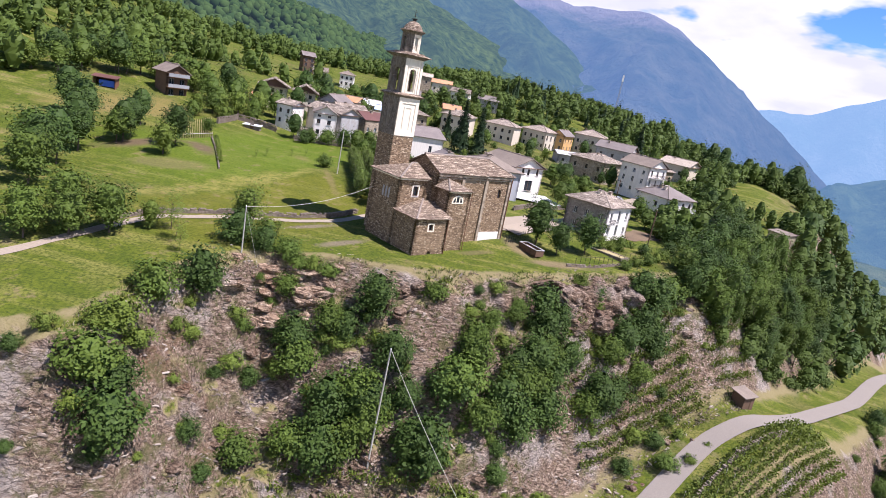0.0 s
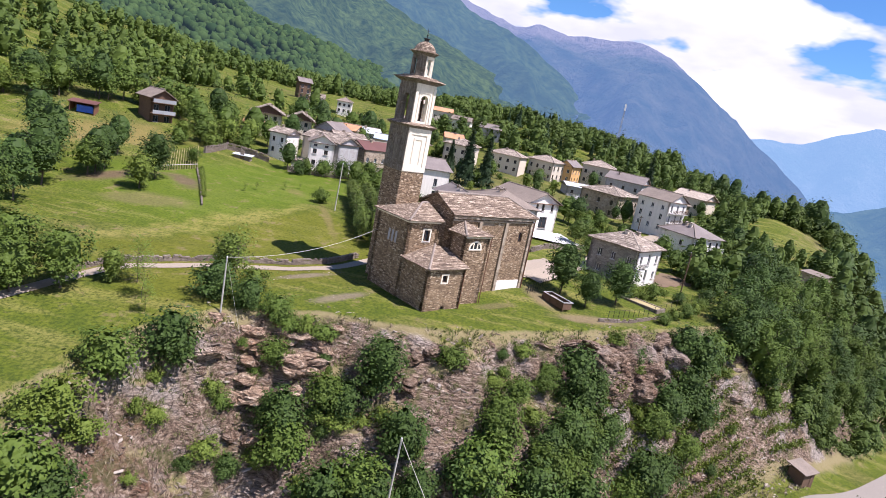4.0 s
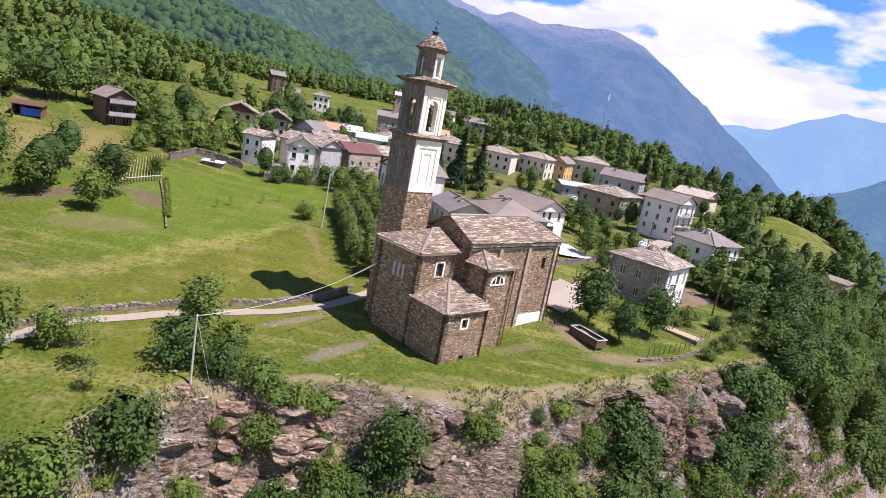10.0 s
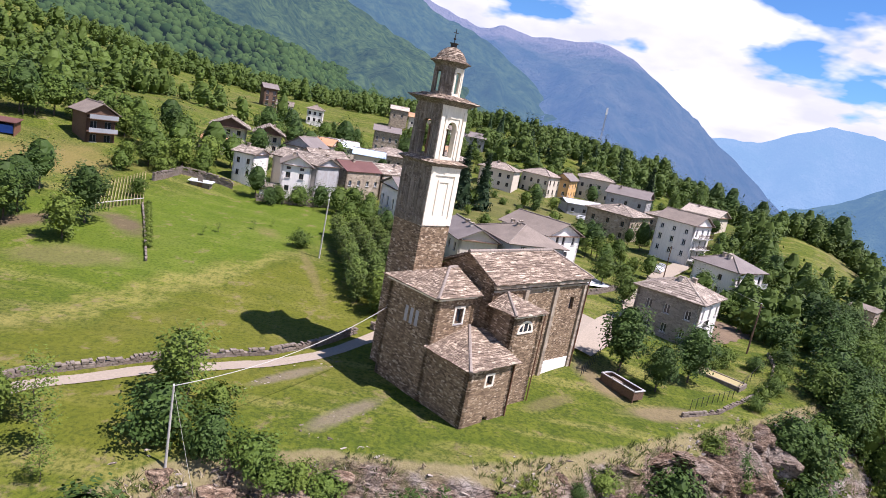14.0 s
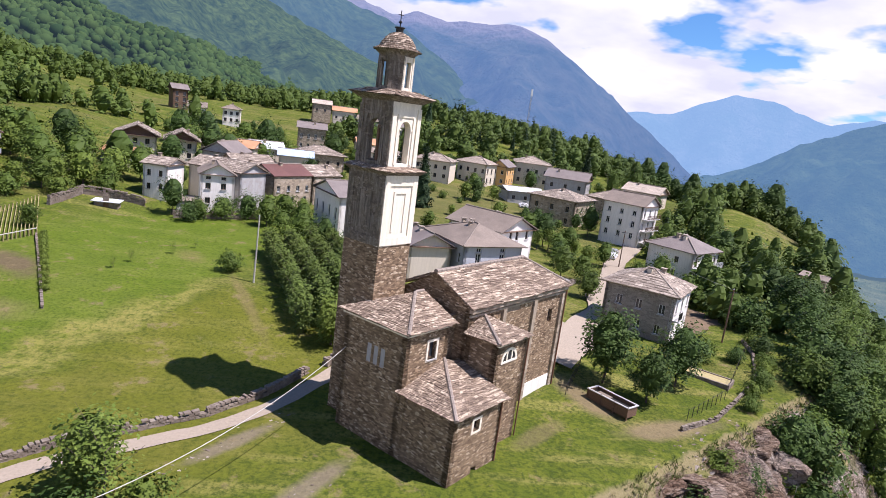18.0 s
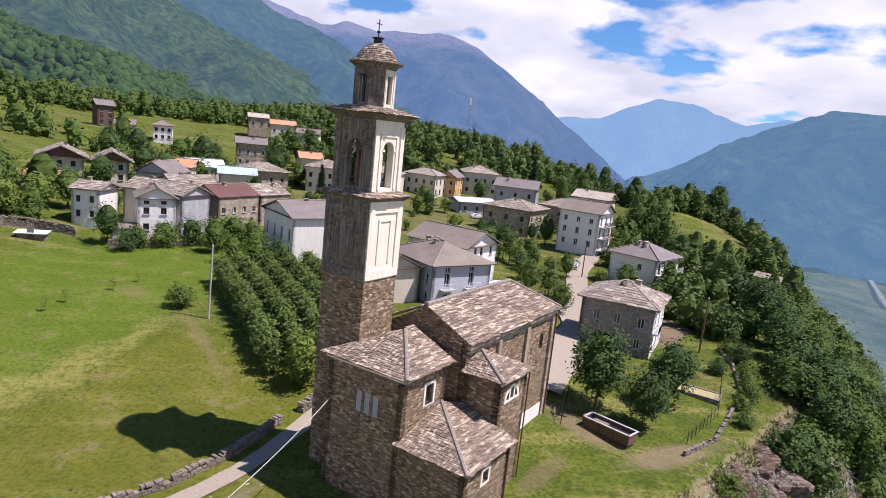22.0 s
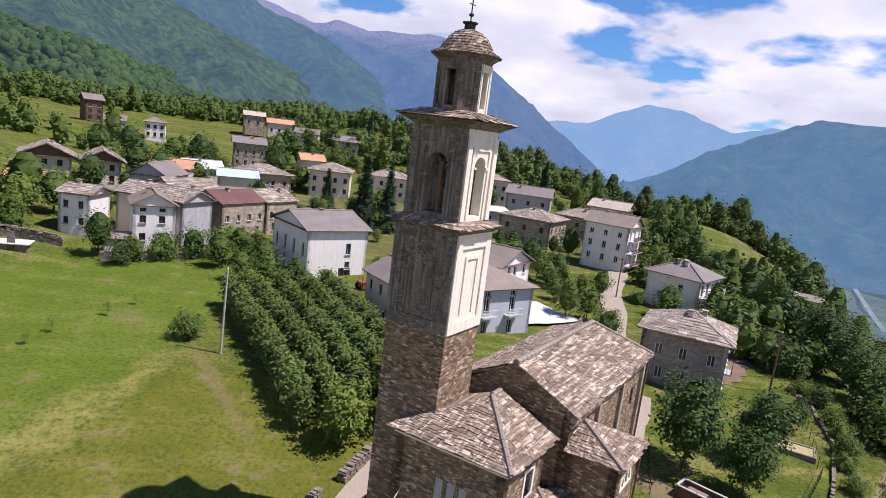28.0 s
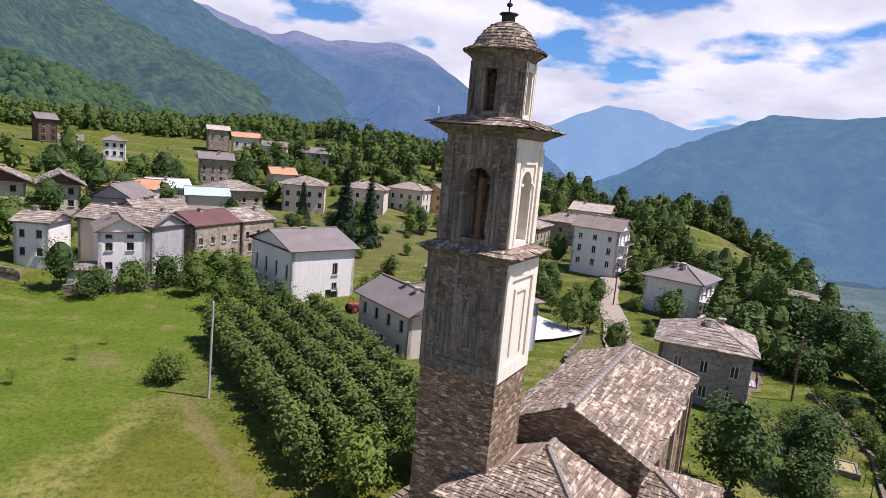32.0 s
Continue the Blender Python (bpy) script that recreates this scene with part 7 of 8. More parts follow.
# ---- rocks on the crag ----
def boulder(x, y, r, seed, flat=0.75, label="grey weathered rock on the slope", group="rocks on the slope", name="rock", sink=0.35, material="crag"):
    """A block broken along flat planes."""
    rng = random.Random(seed)
    planes = []
    for _ in range(13):
        p = Vector((rng.gauss(0, 1), rng.gauss(0, 1), rng.gauss(0, 1))).normalized()
        planes.append((p, rng.uniform(0.65, 1.0)))
    bm = bmesh.new()
    bmesh.ops.create_icosphere(bm, subdivisions=3 if r < 2 else 4, radius=1)
    o = Vector((seed * 3.7, seed * 1.3, 0))
    for v in bm.verts:
        k = min([h / max(p.dot(v.co), 0.05) for p, h in planes] + [1.15])
        k *= 1 + 0.16 * noise.noise(v.co * 2.6 + o) + 0.12 * noise.noise(Vector((v.co.x * 3, v.co.y * 3, v.co.z * 9)) + o)
        v.co = Vector((v.co.x * r * k, v.co.y * r * k, v.co.z * r * k * flat))
    me = bpy.data.meshes.new("rock")
    bm.to_mesh(me); bm.free()
    me.materials.append(M[material])
    ob = new(name, me)
    ob.matrix_local = pose(x, y, ground_z(x, y) - r * sink, rng.uniform(-25, 25), rng.uniform(-25, 25), rng.uniform(0, 360))
    return tagged(ob, label, "rock", group)


rb = random.Random(8)
for k, (x, y, r, fl) in enumerate([(28.8, 11.2, 3.4, 1.0), (32.5, 13.2, 3.2, 1.1), (25.6, 8.6, 2.6, 0.8), (36.0, 16.0, 2.6, 1.1), (30.5, 9.2, 2.8, 1.2), (27.0, 6.4, 2.4, 1.0), (34.0, 10.5, 2.6, 1.2), (-15.0, -13.5, 2.2, 0.5), (-17.0, -14.8, 1.8, 0.5), (-11.5, -11.0, 1.8, 0.5), (-9.0, -10.0, 1.5, 0.6), (19.0, 4.2, 2.0, 0.7), (15.0, 1.5, 1.7, 0.6), (22.0, 6.5, 1.9, 0.7), (-13.0, -15.5, 1.7, 0.6)]
                                 + [(26.0, 11.8, 2.6, 0.35), (22.5, 9.3, 2.2, 0.3), (19.5, 7.2, 2.0, 0.3), (29.3, 14.6, 2.6, 0.4), (33.0, 17.4, 2.4, 0.4), (16.0, 4.6, 1.8, 0.28), (-12.5, -8.4, 2.2, 0.25), (-16.0, -10.5, 2.4, 0.25), (-20.0, -14.5, 2.4, 0.3), (5.0, -2.6, 1.6, 0.25), (10.0, 0.5, 1.8, 0.25)]):
    boulder(x, y, r, k + 1, fl, "massive fissured rock outcrop at the terrace edge", "rock outcrops", "rock_outcrop", 0.45, "crag_pale" if x < 0 else "crag")
rp_ = random.Random(91)
for k in range(26):
    q = rp_.random()
    boulder(-19.5 + 12 * q + rp_.gauss(0, 1.4), -13.5 + 5.5 * q + rp_.gauss(0, 1.6), rp_.uniform(0.7, 1.7), 400 + k, rp_.uniform(0.3, 0.55), "pale weathered slab of rock below the lawn", "pale rocks", "rock", 0.3, "crag_pale")
k = 0
while k < 150:
    x, y = rb.uniform(-45, 50), rb.uniform(-50, 30)
    d = float(beyond_brow(np.array(x), np.array(y)))
    if 1.5 < d < 24 and y < 0.62 * x + 12:
        boulder(x, y, rb.uniform(0.35, 1.2), 100 + k, rb.uniform(0.4, 0.8))
        k += 1


def strew(name, count, material, label, seed, sizes, blades, keep):
    """Pieces too many to count, strewn over the crag: stones, or tufts of so many blades."""
    rng = np.random.default_rng(seed)
    x, y = rng.uniform(-55, 60, count * 6), rng.uniform(-60, 34, count * 6)
    d = beyond_brow(x, y)
    way = np.full(x.shape, 1e9)
    for (ax, ay), (bx, by) in zip(LOW_ROAD, LOW_ROAD[1:]):
        t = np.clip(((x - ax) * (bx - ax) + (y - ay) * (by - ay)) / ((bx - ax) ** 2 + (by - ay) ** 2), 0, 1)
        way = np.minimum(way, np.hypot(x - ax - t * (bx - ax), y - ay - t * (by - ay)))
    ok = keep(x, y, d) & (way > 3.3)
    x, y = x[ok][:count], y[ok][:count]
    z = height(x, y)
    n = len(x)
    s = rng.uniform(0, 1, n) ** 2.5 * (sizes[1] - sizes[0]) + sizes[0]
    at = np.stack([x, y, z], -1)
    if blades == 0:
        cube = np.array([(-1, -1, -1), (1, -1, -1), (1, 1, -1), (-1, 1, -1), (-1, -1, 1), (1, -1, 1), (1, 1, 1), (-1, 1, 1)], float)
        v = cube[None] * rng.uniform(0.35, 1.0, (n, 8, 3)) * rng.uniform(0.6, 1.1, (n, 1, 3)) * (1.7, 0.7, 0.45) * s[:, None, None]
        turn = 0.55 + rng.normal(0, 0.45, n)
        c, sn = np.cos(turn)[:, None], np.sin(turn)[:, None]
        tilt = rng.normal(0, 0.35, (n, 1))
        v = np.stack([v[..., 0] * c - v[..., 1] * sn, v[..., 0] * sn + v[..., 1] * c, v[..., 2] * 0.7 + tilt * v[..., 0]], -1) + at[:, None]
        f = np.array([(3, 2, 1, 0), (4, 5, 6, 7), (0, 1, 5, 4), (1, 2, 6, 5), (2, 3, 7, 6), (3, 0, 4, 7)])[None] + (np.arange(n) * 8)[:, None, None]
    else:
        at, s = np.repeat(at, blades, 0), np.repeat(s, blades)
        m = len(at)
        lean = rng.normal(0, 0.6, (m, 3)); lean[:, 2] = 1
        lean /= np.linalg.norm(lean, axis=1)[:, None]
        side = np.cross(lean, rng.normal(0, 1, (m, 3))); side /= np.linalg.norm(side, axis=1)[:, None]
        root = at + rng.normal(0, 1, (m, 3)) * (s * 0.35)[:, None] * (1, 1, 0.1)
        L, W = s[:, None] * rng.uniform(0.6, 1.2, (m, 1)), s[:, None] * 0.1
        v = np.stack([root - side * W * 0.5, root + side * W * 0.5, root + lean * L * 0.6 + side * W, root + lean * L - side * W * 0.3], 1)
        f = np.arange(m * 4).reshape(m, 1, 4)
    ob = new(name, big_mesh(name, v.reshape(-1, 3), f.reshape(-1, 4), material))
    return tagged(ob, label, "scree" if blades == 0 else "scrub", kind="stuff")


on_crag = lambda x, y, d: (d > 0.8) & (d < 25) & (y < 0.62 * x + 16) & (ripple(x, y, 5.0, 51) > -0.35)
strew("scree", 5000, "scree", "broken slaty stones strewn over the crag", 61, (0.08, 0.42), 0, on_crag)
def near_line(x, y, pts, reach):
    """Points within reach of a line of points, raggedly."""
    best = np.full(np.shape(x), 1e9)
    for (ax, ay), (bx, by) in zip(pts, pts[1:]):
        t = np.clip(((x - ax) * (bx - ax) + (y - ay) * (by - ay)) / ((bx - ax) ** 2 + (by - ay) ** 2), 0, 1)
        best = np.minimum(best, np.hypot(x - ax - t * (bx - ax), y - ay - t * (by - ay)))
    return best < reach * (0.7 + 0.6 * ripple(x, y, 2.0, 71))


strew("rubble", 2600, "scree", "worn stony strip in the lawn", 64, (0.05, 0.2), 0, lambda x, y, d: near_line(x, y, [(-20.5, 0.5), (-17.4, 5.5), (-13.5, 10.3)], 1.3) | near_line(x, y, [(-12.5, -4.0), (-10.0, 0.2), (-6.8, 6.1)], 1.5))
strew("rubble", 1800, "scree", "stony rim between lawn and crag", 65, (0.05, 0.28), 0, lambda x, y, d: (d > -1.6) & (d < 1.2) & (x > -24) & (x < 40) & (ripple(x, y, 3.5, 72) > 0.0))
strew("dry_scrub", 7000, "straw", "dry brown brush and stalks on the crag", 62, (0.2, 0.65), 8, lambda x, y, d: (d > 0.5) & (d < 27) & (y < 0.62 * x + 16) & (ripple(x, y, 6.0, 52) > -0.2))
strew("low_weeds", 7000, "weed", "low green weeds between the rocks", 63, (0.25, 0.7), 8, lambda x, y, d: (d > 0.2) & (d < 30) & (y < 0.62 * x + 18) & (ripple(x, y, 7.0, 53) > 0.05))


# ---- vineyards ----
POST = Shape().tube((0, 0, -0.3), (0, 0, 1.5), 0.035, 0.035, 5).mesh("post", "pole")


def vineyard(x0, y0, dx, dy, rows_n, length, gap, label, seed):
    """Rows of vines on posts."""
    vy = thing("vineyard", label, "vineyard")
    d = Vector((dx, dy)).normalized()
    s = Vector((-d.y, d.x))
    rng = np.random.default_rng(seed)
    for r in range(rows_n):
        n = int(length / 0.8)
        px, py = x0 + s.x * r * gap + d.x * 0.8 * np.arange(n), y0 + s.y * r * gap + d.y * 0.8 * np.arange(n)
        pz = height(px, py)
        for i in range(0, n, 5):
            put("post", POST, vy, at=Matrix.Translation((px[i], py[i], pz[i])))
        c = np.repeat(np.stack([px, py, pz + 0.85], -1), 34, 0)
        c = c + rng.normal(0, 1, c.shape) * (0.30, 0.30, 0.34)
        a, b = rng.normal(0, 1, c.shape), rng.normal(0, 1, c.shape)
        a, b = a / np.linalg.norm(a, axis=1)[:, None] * 0.2, b / np.linalg.norm(b, axis=1)[:, None] * 0.15
        v = np.stack([c - a, c + b, c + a, c - b], 1).reshape(-1, 3)
        f = np.arange(len(v)).reshape(-1, 4)
        put("vine_row", big_mesh("vine_row", v, f, "vine"), vy)["kind"] = "stuff"
    return vy


vineyard(31.2, -4.8, 0.74, 0.67, 10, 28.0, 1.25, "terraced vineyard above the road", 1)
vineyard(52.0, -12.0, 0.7, 0.7, 8, 34.0, 1.25, "sunny vineyard below the road", 2)
vineyard(-6.0, -31.0, 0.97, 0.22, 5, 34.0, 1.8, "vineyard rows at the foot of the crag", 3)
vineyard(55.0, 19.0, 0.72, 0.69, 5, 12.0, 1.6, "small vineyard beside the shed", 4)


# ---- poles and wires ----
def pole(x, y, tall, r, material, label, arms=0, lean=(0, 0)):
    z = ground_z(x, y)
    p = thing("utility_pole", label, "pole", pose(x, y, z))
    part("shaft", Shape().tube((0, 0, -0.5), (lean[0], lean[1], tall), r, r * 0.7, 8), material, p)
    if arms:
        part("crossarm", Shape().box(-0.6, -0.05, tall - 0.5, 0.6, 0.05, tall - 0.4), "iron", p)
    part("insulator", Shape().lathe([(0.04, tall - 0.1), (0.07, tall), (0.07, tall + 0.08), (0.03, tall + 0.14)], lean[0], lean[1], 8), "white_paint", p)
    return Vector((x + lean[0], y + lean[1], z + tall))


def wire(a, b, sag, label, r=0.03):
    a, b = Vector(a), Vector(b)
    s = Shape()
    n = 14
    pts = [a.lerp(b, i / n) - Vector((0, 0, sag * 4 * (i / n) * (1 - i / n))) for i in range(n + 1)]
    for p, q in zip(pts, pts[1:]):
        s.tube(p, q, r, r, 5)
    ob = new("cable", s.weld().mesh("cable", "pole"))
    return tagged(ob, label, "cable")


t1 = pole(-20.5, -11.0, 6.4, 0.11, "pole", "weathered wooden utility pole at the terrace edge")
t2 = pole(2.7, -20.6, 16.0, 0.13, "pole", "tall pale utility pole on the crag", 0, (0.3, 0.3))
t3 = pole(-23.8, 40.6, 9.0, 0.13, "pole", "tall pale utility pole in the meadow", 0, (0.2, 0))
t4 = pole(42.6, 43.5, 8.0, 0.14, "timber", "dark wooden utility pole beside the garden", 1)
t5 = pole(40.5, 84.5, 8.0, 0.13, "timber", "dark wooden utility pole by the lane", 1)
wire(t1, (-8.9, 9.1, 7.9), 1.1, "pale sagging cable from pole to church wall", 0.03)
wire(t2, (16.0, -28.0, -19.5), 0.6, "thin guy cable down the crag", 0.035)
wire(t1, (-17.0, -13.5, -1.5), 0.1, "stay wire of the pole", 0.012)
wire(t4, t5, 1.0, "overhead cable above the lane", 0.02)

# mast on the wooded hill
mz = ground_z(74, 400)
mast = thing("radio_mast", "slender lattice radio mast on the wooded hill", "mast", pose(74, 400, mz))
part("lattice", Shape().tube((-0.7, -0.7, 0), (-0.25, -0.25, 30), 0.12, 0.1, 5).tube((0.7, -0.7, 0), (0.25, -0.25, 30), 0.12, 0.1, 5).tube((0, 0.8, 0), (0, 0.3, 30), 0.12, 0.1, 5), "grey_paint", mast)
for k in range(10):
    part("brace", Shape().tube((-0.7 + 0.045 * k, -0.7 + 0.045 * k, 3 * k), (0.68 - 0.045 * k, -0.68 + 0.045 * k, 3 * k + 2.8), 0.07, 0.07, 4), "grey_paint", mast)
part("antenna", Shape().box(-0.6, -0.5, 25, 0.6, 0.5, 29.5), "white_paint", mast)

# ---- small buildings and loose things ----
# long open bin beside the lawn
bz = ground_z(18.2, 18.6)
binn = thing("garden_bin", "long open dark timber bin with pale rim", "bin", pose(18.3, 18.7, bz, 0, 0, -54))
part("body", Shape().box(-2.5, -0.8, 0.15, 2.5, -0.7, 1.2).box(-2.5, 0.7, 0.15, 2.5, 0.8, 1.2).box(-2.5, -0.7, 0.15, -2.4, 0.7, 1.2).box(2.4, -0.7, 0.15, 2.5, 0.7, 1.2).box(-2.4, -0.7, 0.15, 2.4, 0.7, 0.3), "timber", binn)
for k in range(4):
    part("post", Shape().box(-2.55 + k * 1.66, -0.9, -0.1, -2.43 + k * 1.66, -0.8, 1.3), "timber", binn)
part("rim", Shape().box(-2.6, -0.92, 1.2, 2.6, -0.72, 1.28).box(-2.6, 0.7, 1.2, 2.6, 0.9, 1.28).box(-2.6, -0.72, 1.2, -2.42, 0.7, 1.28).box(2.42, -0.72, 1.2, 2.6, 0.7, 1.28), "concrete", binn, "pale worn rim")
# flat dark block that fills the bin to below its rim
part("lining", Shape().box(-2.38, -0.68, 0.3, 2.38, 0.68, 0.85), "iron", binn, "dark filling below the rim")
part("board", Shape().box(-1.9, -0.66, 0.86, -0.3, 0.5, 0.95), "roof_grey", binn)


def shed(x, y, turn, a, b, tall, wall, cover, label, rise=0.7, open_front=False, drop=0.5):
    z = ground_z(x, y)
    s = thing("shed", label, "shed", pose(x, y, z, 0, 0, turn))
    sh = Shape().box(-a / 2, b / 2 - 0.15, -drop - 2, a / 2, b / 2, tall).box(-a / 2, -b / 2, -drop - 2, -a / 2 + 0.15, b / 2 - 0.15, tall).box(a / 2 - 0.15, -b / 2, -drop - 2, a / 2, b / 2 - 0.15, tall)
    if not open_front:
        sh.box(-a / 2 + 0.15, -b / 2, -drop - 2, -0.5, -b / 2 + 0.15, tall).box(0.5, -b / 2, -drop - 2, a / 2 - 0.15, -b / 2 + 0.15, tall).box(-0.5, -b / 2, 1.95, 0.5, -b / 2 + 0.15, tall)
        part("door", Shape().box(-0.5, -b / 2 + 0.05, -0.2, 0.5, -b / 2 + 0.1, 1.95), "timber", s)
    part("wall", sh, wall, s)
    part("roof", Shape().sheet([(-a / 2 - 0.4, -b / 2 - 0.4, tall), (a / 2 + 0.4, -b / 2 - 0.4, tall), (a / 2 + 0.4, b / 2 + 0.4, tall + rise), (-a / 2 - 0.4, b / 2 + 0.4, tall + rise)], 0.12), cover, s)
    return s


shed(59.5, 18.0, 38, 3.0, 2.4, 2.2, "timber", "roof_grey", "small timber shed with pale roof above the road", 0.6)
shed(87.0, 90.5, 50, 7.5, 5.0, 3.2, "stone_pale", "roof_grey", "flat-roofed stone hut among the trees", 0.3)
sb = shed(-97.0, 69.5, 20, 5.5, 3.5, 2.3, "rust", "roof_red", "open field shed with red roof", 0.5, True)
part("tarpaulin", Shape().box(-1.2, -1.4, 0.0, 2.4, 0.6, 1.6), "blue_paint", sb, "bright blue tarpaulin")
shed(-57.8, 74.0, 5, 4.0, 1.6, 1.0, "rock", "roof_sheet", "low store under white sheets", 0.2)
shed(-71.0, 108.0, 10, 6.0, 4.5, 2.6, "cream", "roof_tile", "small outbuilding with orange tiles", 0.9)

shed(-45.6, 80.2, 20, 4.2, 3.0, 2.6, "white", "roof_grey", "low lean-to beside the white gabled house", 0.5)

# trellised plot: pale poles laid out side by side up the slope
tr_ = thing("trellis", "pale wooden trellis rows on a fenced plot", "trellis")
for i in range(15):
    q = i / 14
    ax, ay, bx, by = -60.2 + 2.6 * q, 42.6 + 9.2 * q, -67.6 + 0.4 * q, 56.0 + 13.6 * q
    za, zb = ground_z(ax, ay), ground_z(bx, by)
    part("rail", Shape().tube((ax, ay, za + 0.5), (bx, by, zb + 0.5), 0.06, 0.06, 5), "dry", tr_)
    part("post", Shape().box(ax - 0.07, ay - 0.07, za - 0.3, ax + 0.07, ay + 0.07, za + 0.8), "dry", tr_)
    part("post", Shape().box(bx - 0.07, by - 0.07, zb - 0.3, bx + 0.07, by + 0.07, zb + 0.8), "dry", tr_)
part("front_rail", Shape().tube((-60.2, 42.6, ground_z(-60.2, 42.6) + 1.0), (-57.6, 51.8, ground_z(-57.6, 51.8) + 1.0), 0.08), "pole", tr_)
stone_wall([(-64.5, 67.8), (-64.1, 77.8), (-59.9, 79.6), (-53.5, 79.4)], 1.5, 0.6, "old stone terrace wall above the mown meadow", 17)
for x, y in [(-43.4, 73.7), (-39.0, 80.4)]:
    tree("bush_dark", x, y, 1.2, "round clipped bush below the white house", "bush", "bush", "round bushes")
for x, y in [(-66.5, 34.3), (-72.6, 47.1), (-65.8, 30.7), (-57.0, 35.2)]:
    tree("b", x, y, 0.95, "dense dark tree beside the earth bank", "tree", "tree", "dark trees by the bank")
for k, (x, y, x2, y2) in enumerate([(26.0, 17.5, 33.0, 23.5), (33.0, 23.5, 43.5, 39.0), (13.8, 20.2, 17.0, 27.0)]):
    fe = thing("fence", "thin iron garden fence with wire", "fence", group="garden fences")
    for i in range(9):
        px, py = x + (x2 - x) * i / 8, y + (y2 - y) * i / 8
        z = ground_z(px, py)
        part("post", Shape().tube((px, py, z - 0.2), (px, py, z + 1.3), 0.035, n=5), "iron", fe)
    part("wire", Shape().tube((x, y, ground_z(x, y) + 1.2), (x2, y2, ground_z(x2, y2) + 1.2), 0.02, n=4), "iron", fe)
gb = thing("garden_bed", "low stone-edged garden bed on the lawn", "garden bed", pose(33.2, 29.6, ground_z(33.2, 29.6), 0, 0, -40))
part("border", Shape().box(-3.4, -1.4, -0.3, 3.4, -1.15, 0.4).box(-3.4, 1.15, -0.3, 3.4, 1.4, 0.4).box(-3.4, -1.15, -0.3, -3.15, 1.15, 0.4).box(3.15, -1.15, -0.3, 3.4, 1.15, 0.4), "rock", gb)
part("soil", Shape().box(-3.15, -1.15, -0.2, 3.15, 1.15, 0.3), "dry", gb)


# ---- cars ----
def car(x, y, turn, paint, label):
    c = thing("car", label, "car", pose(x, y, ground_z(x, y) + 0.06, 0, 0, turn))
    side = [(-2.0, 0.35), (2.0, 0.35), (2.05, 0.75), (1.15, 0.92), (0.55, 1.42), (-1.25, 1.45), (-1.85, 1.0), (-2.05, 0.8)]
    v = [(px, -0.82 if z < 1.1 else -0.66, z) for px, z in side] + [(px, 0.82 if z < 1.1 else 0.66, z) for px, z in side]
    n = len(side)
    part("body", Shape().add(v, [tuple(range(n)), tuple(range(2 * n - 1, n - 1, -1))] + [(i, i + n, (i + 1) % n + n, (i + 1) % n) for i in range(n)]), paint, c)
    part("windscreen", Shape().add([(1.12, -0.6, 0.97), (1.12, 0.6, 0.97), (0.62, 0.55, 1.4), (0.62, -0.55, 1.4)], [(0, 1, 2, 3)]), "glass", c)
    for sy in (-1, 1):
        part("side_window", Shape().add([(1.0, sy * 0.78, 0.98), (0.5, sy * 0.69, 1.36), (-1.15, sy * 0.69, 1.38), (-1.6, sy * 0.78, 1.0)], [(0, 1, 2, 3)]), "glass", c)
        for sx in (-1.25, 1.25):
            wh = part("wheel", Shape().tube((sx, sy * 0.62, 0.3), (sx, sy * 0.84, 0.3), 0.31, n=14), "rubber", c)
            part("rim", Shape().tube((sx, sy * 0.83, 0.3), (sx, sy * 0.86, 0.3), 0.18, n=10), "grey_paint", wh)
    for sy in (-0.55, 0.55):
        part("headlight", Shape().box(1.98, sy - 0.18, 0.6, 2.06, sy + 0.18, 0.74), "white_paint", c)
        part("tail_light", Shape().box(-2.07, sy - 0.16, 0.65, -2.0, sy + 0.16, 0.85), "red_paint", c)
    return c


car(41.5, 92.0, 62, "white_paint", "white parked car by the lane")
car(43.0, 96.0, 62, "grey_paint", "grey parked car by the lane")
car(52.0, 112.0, 55, "grey_paint", "dark grey car parked below the tall house")
car(32.0, 150.0, 10, "white_paint", "white car parked among the houses")
car(-4.0, 121.0, 20, "white_paint", "white car beside the conifers")

# red farm machine by the barn
tz = ground_z(-7.8, 70.5)
tr = thing("tractor", "small red farm tractor parked by the barn", "tractor", pose(-7.8, 70.5, tz, 0, 0, 30))
part("body", Shape().box(-0.9, -0.4, 0.5, 1.5, 0.4, 1.2, 0.06).box(-0.9, -0.5, 1.0, 0.0, 0.5, 1.3), "red_paint", tr)
part("roll_bar", Shape().tube((-0.7, -0.5, 1.2), (-0.7, -0.5, 2.2), 0.05).tube((-0.7, 0.5, 1.2), (-0.7, 0.5, 2.2), 0.05).tube((-0.7, -0.5, 2.2), (-0.7, 0.5, 2.2), 0.05), "red_paint", tr)
for sx, r in ((-0.5, 0.62), (1.15, 0.4)):
    for sy in (-0.7, 0.7):
        wh = part("wheel", Shape().tube((sx, sy - 0.15, r), (sx, sy + 0.15, r), r, n=16), "rubber", tr)
        part("rim", Shape().tube((sx, sy - 0.17, r), (sx, sy + 0.17, r), r * 0.5, n=12), "red_paint", wh)

# ---- more of the village ----
ho, base, A, B = house("dark timber chalet with balconies and gabled roof", (-80.5, 82.5), (-84.6, 76.2), 6.5, 7.6, 14.2, "gable_right", 2.2, "timber", "roof_grey",
    {0: rows(5.9, 2, (8.2, 11.0), 1.4, 1.6)}, "grey_paint", None, 0.8, 1, seed=21)
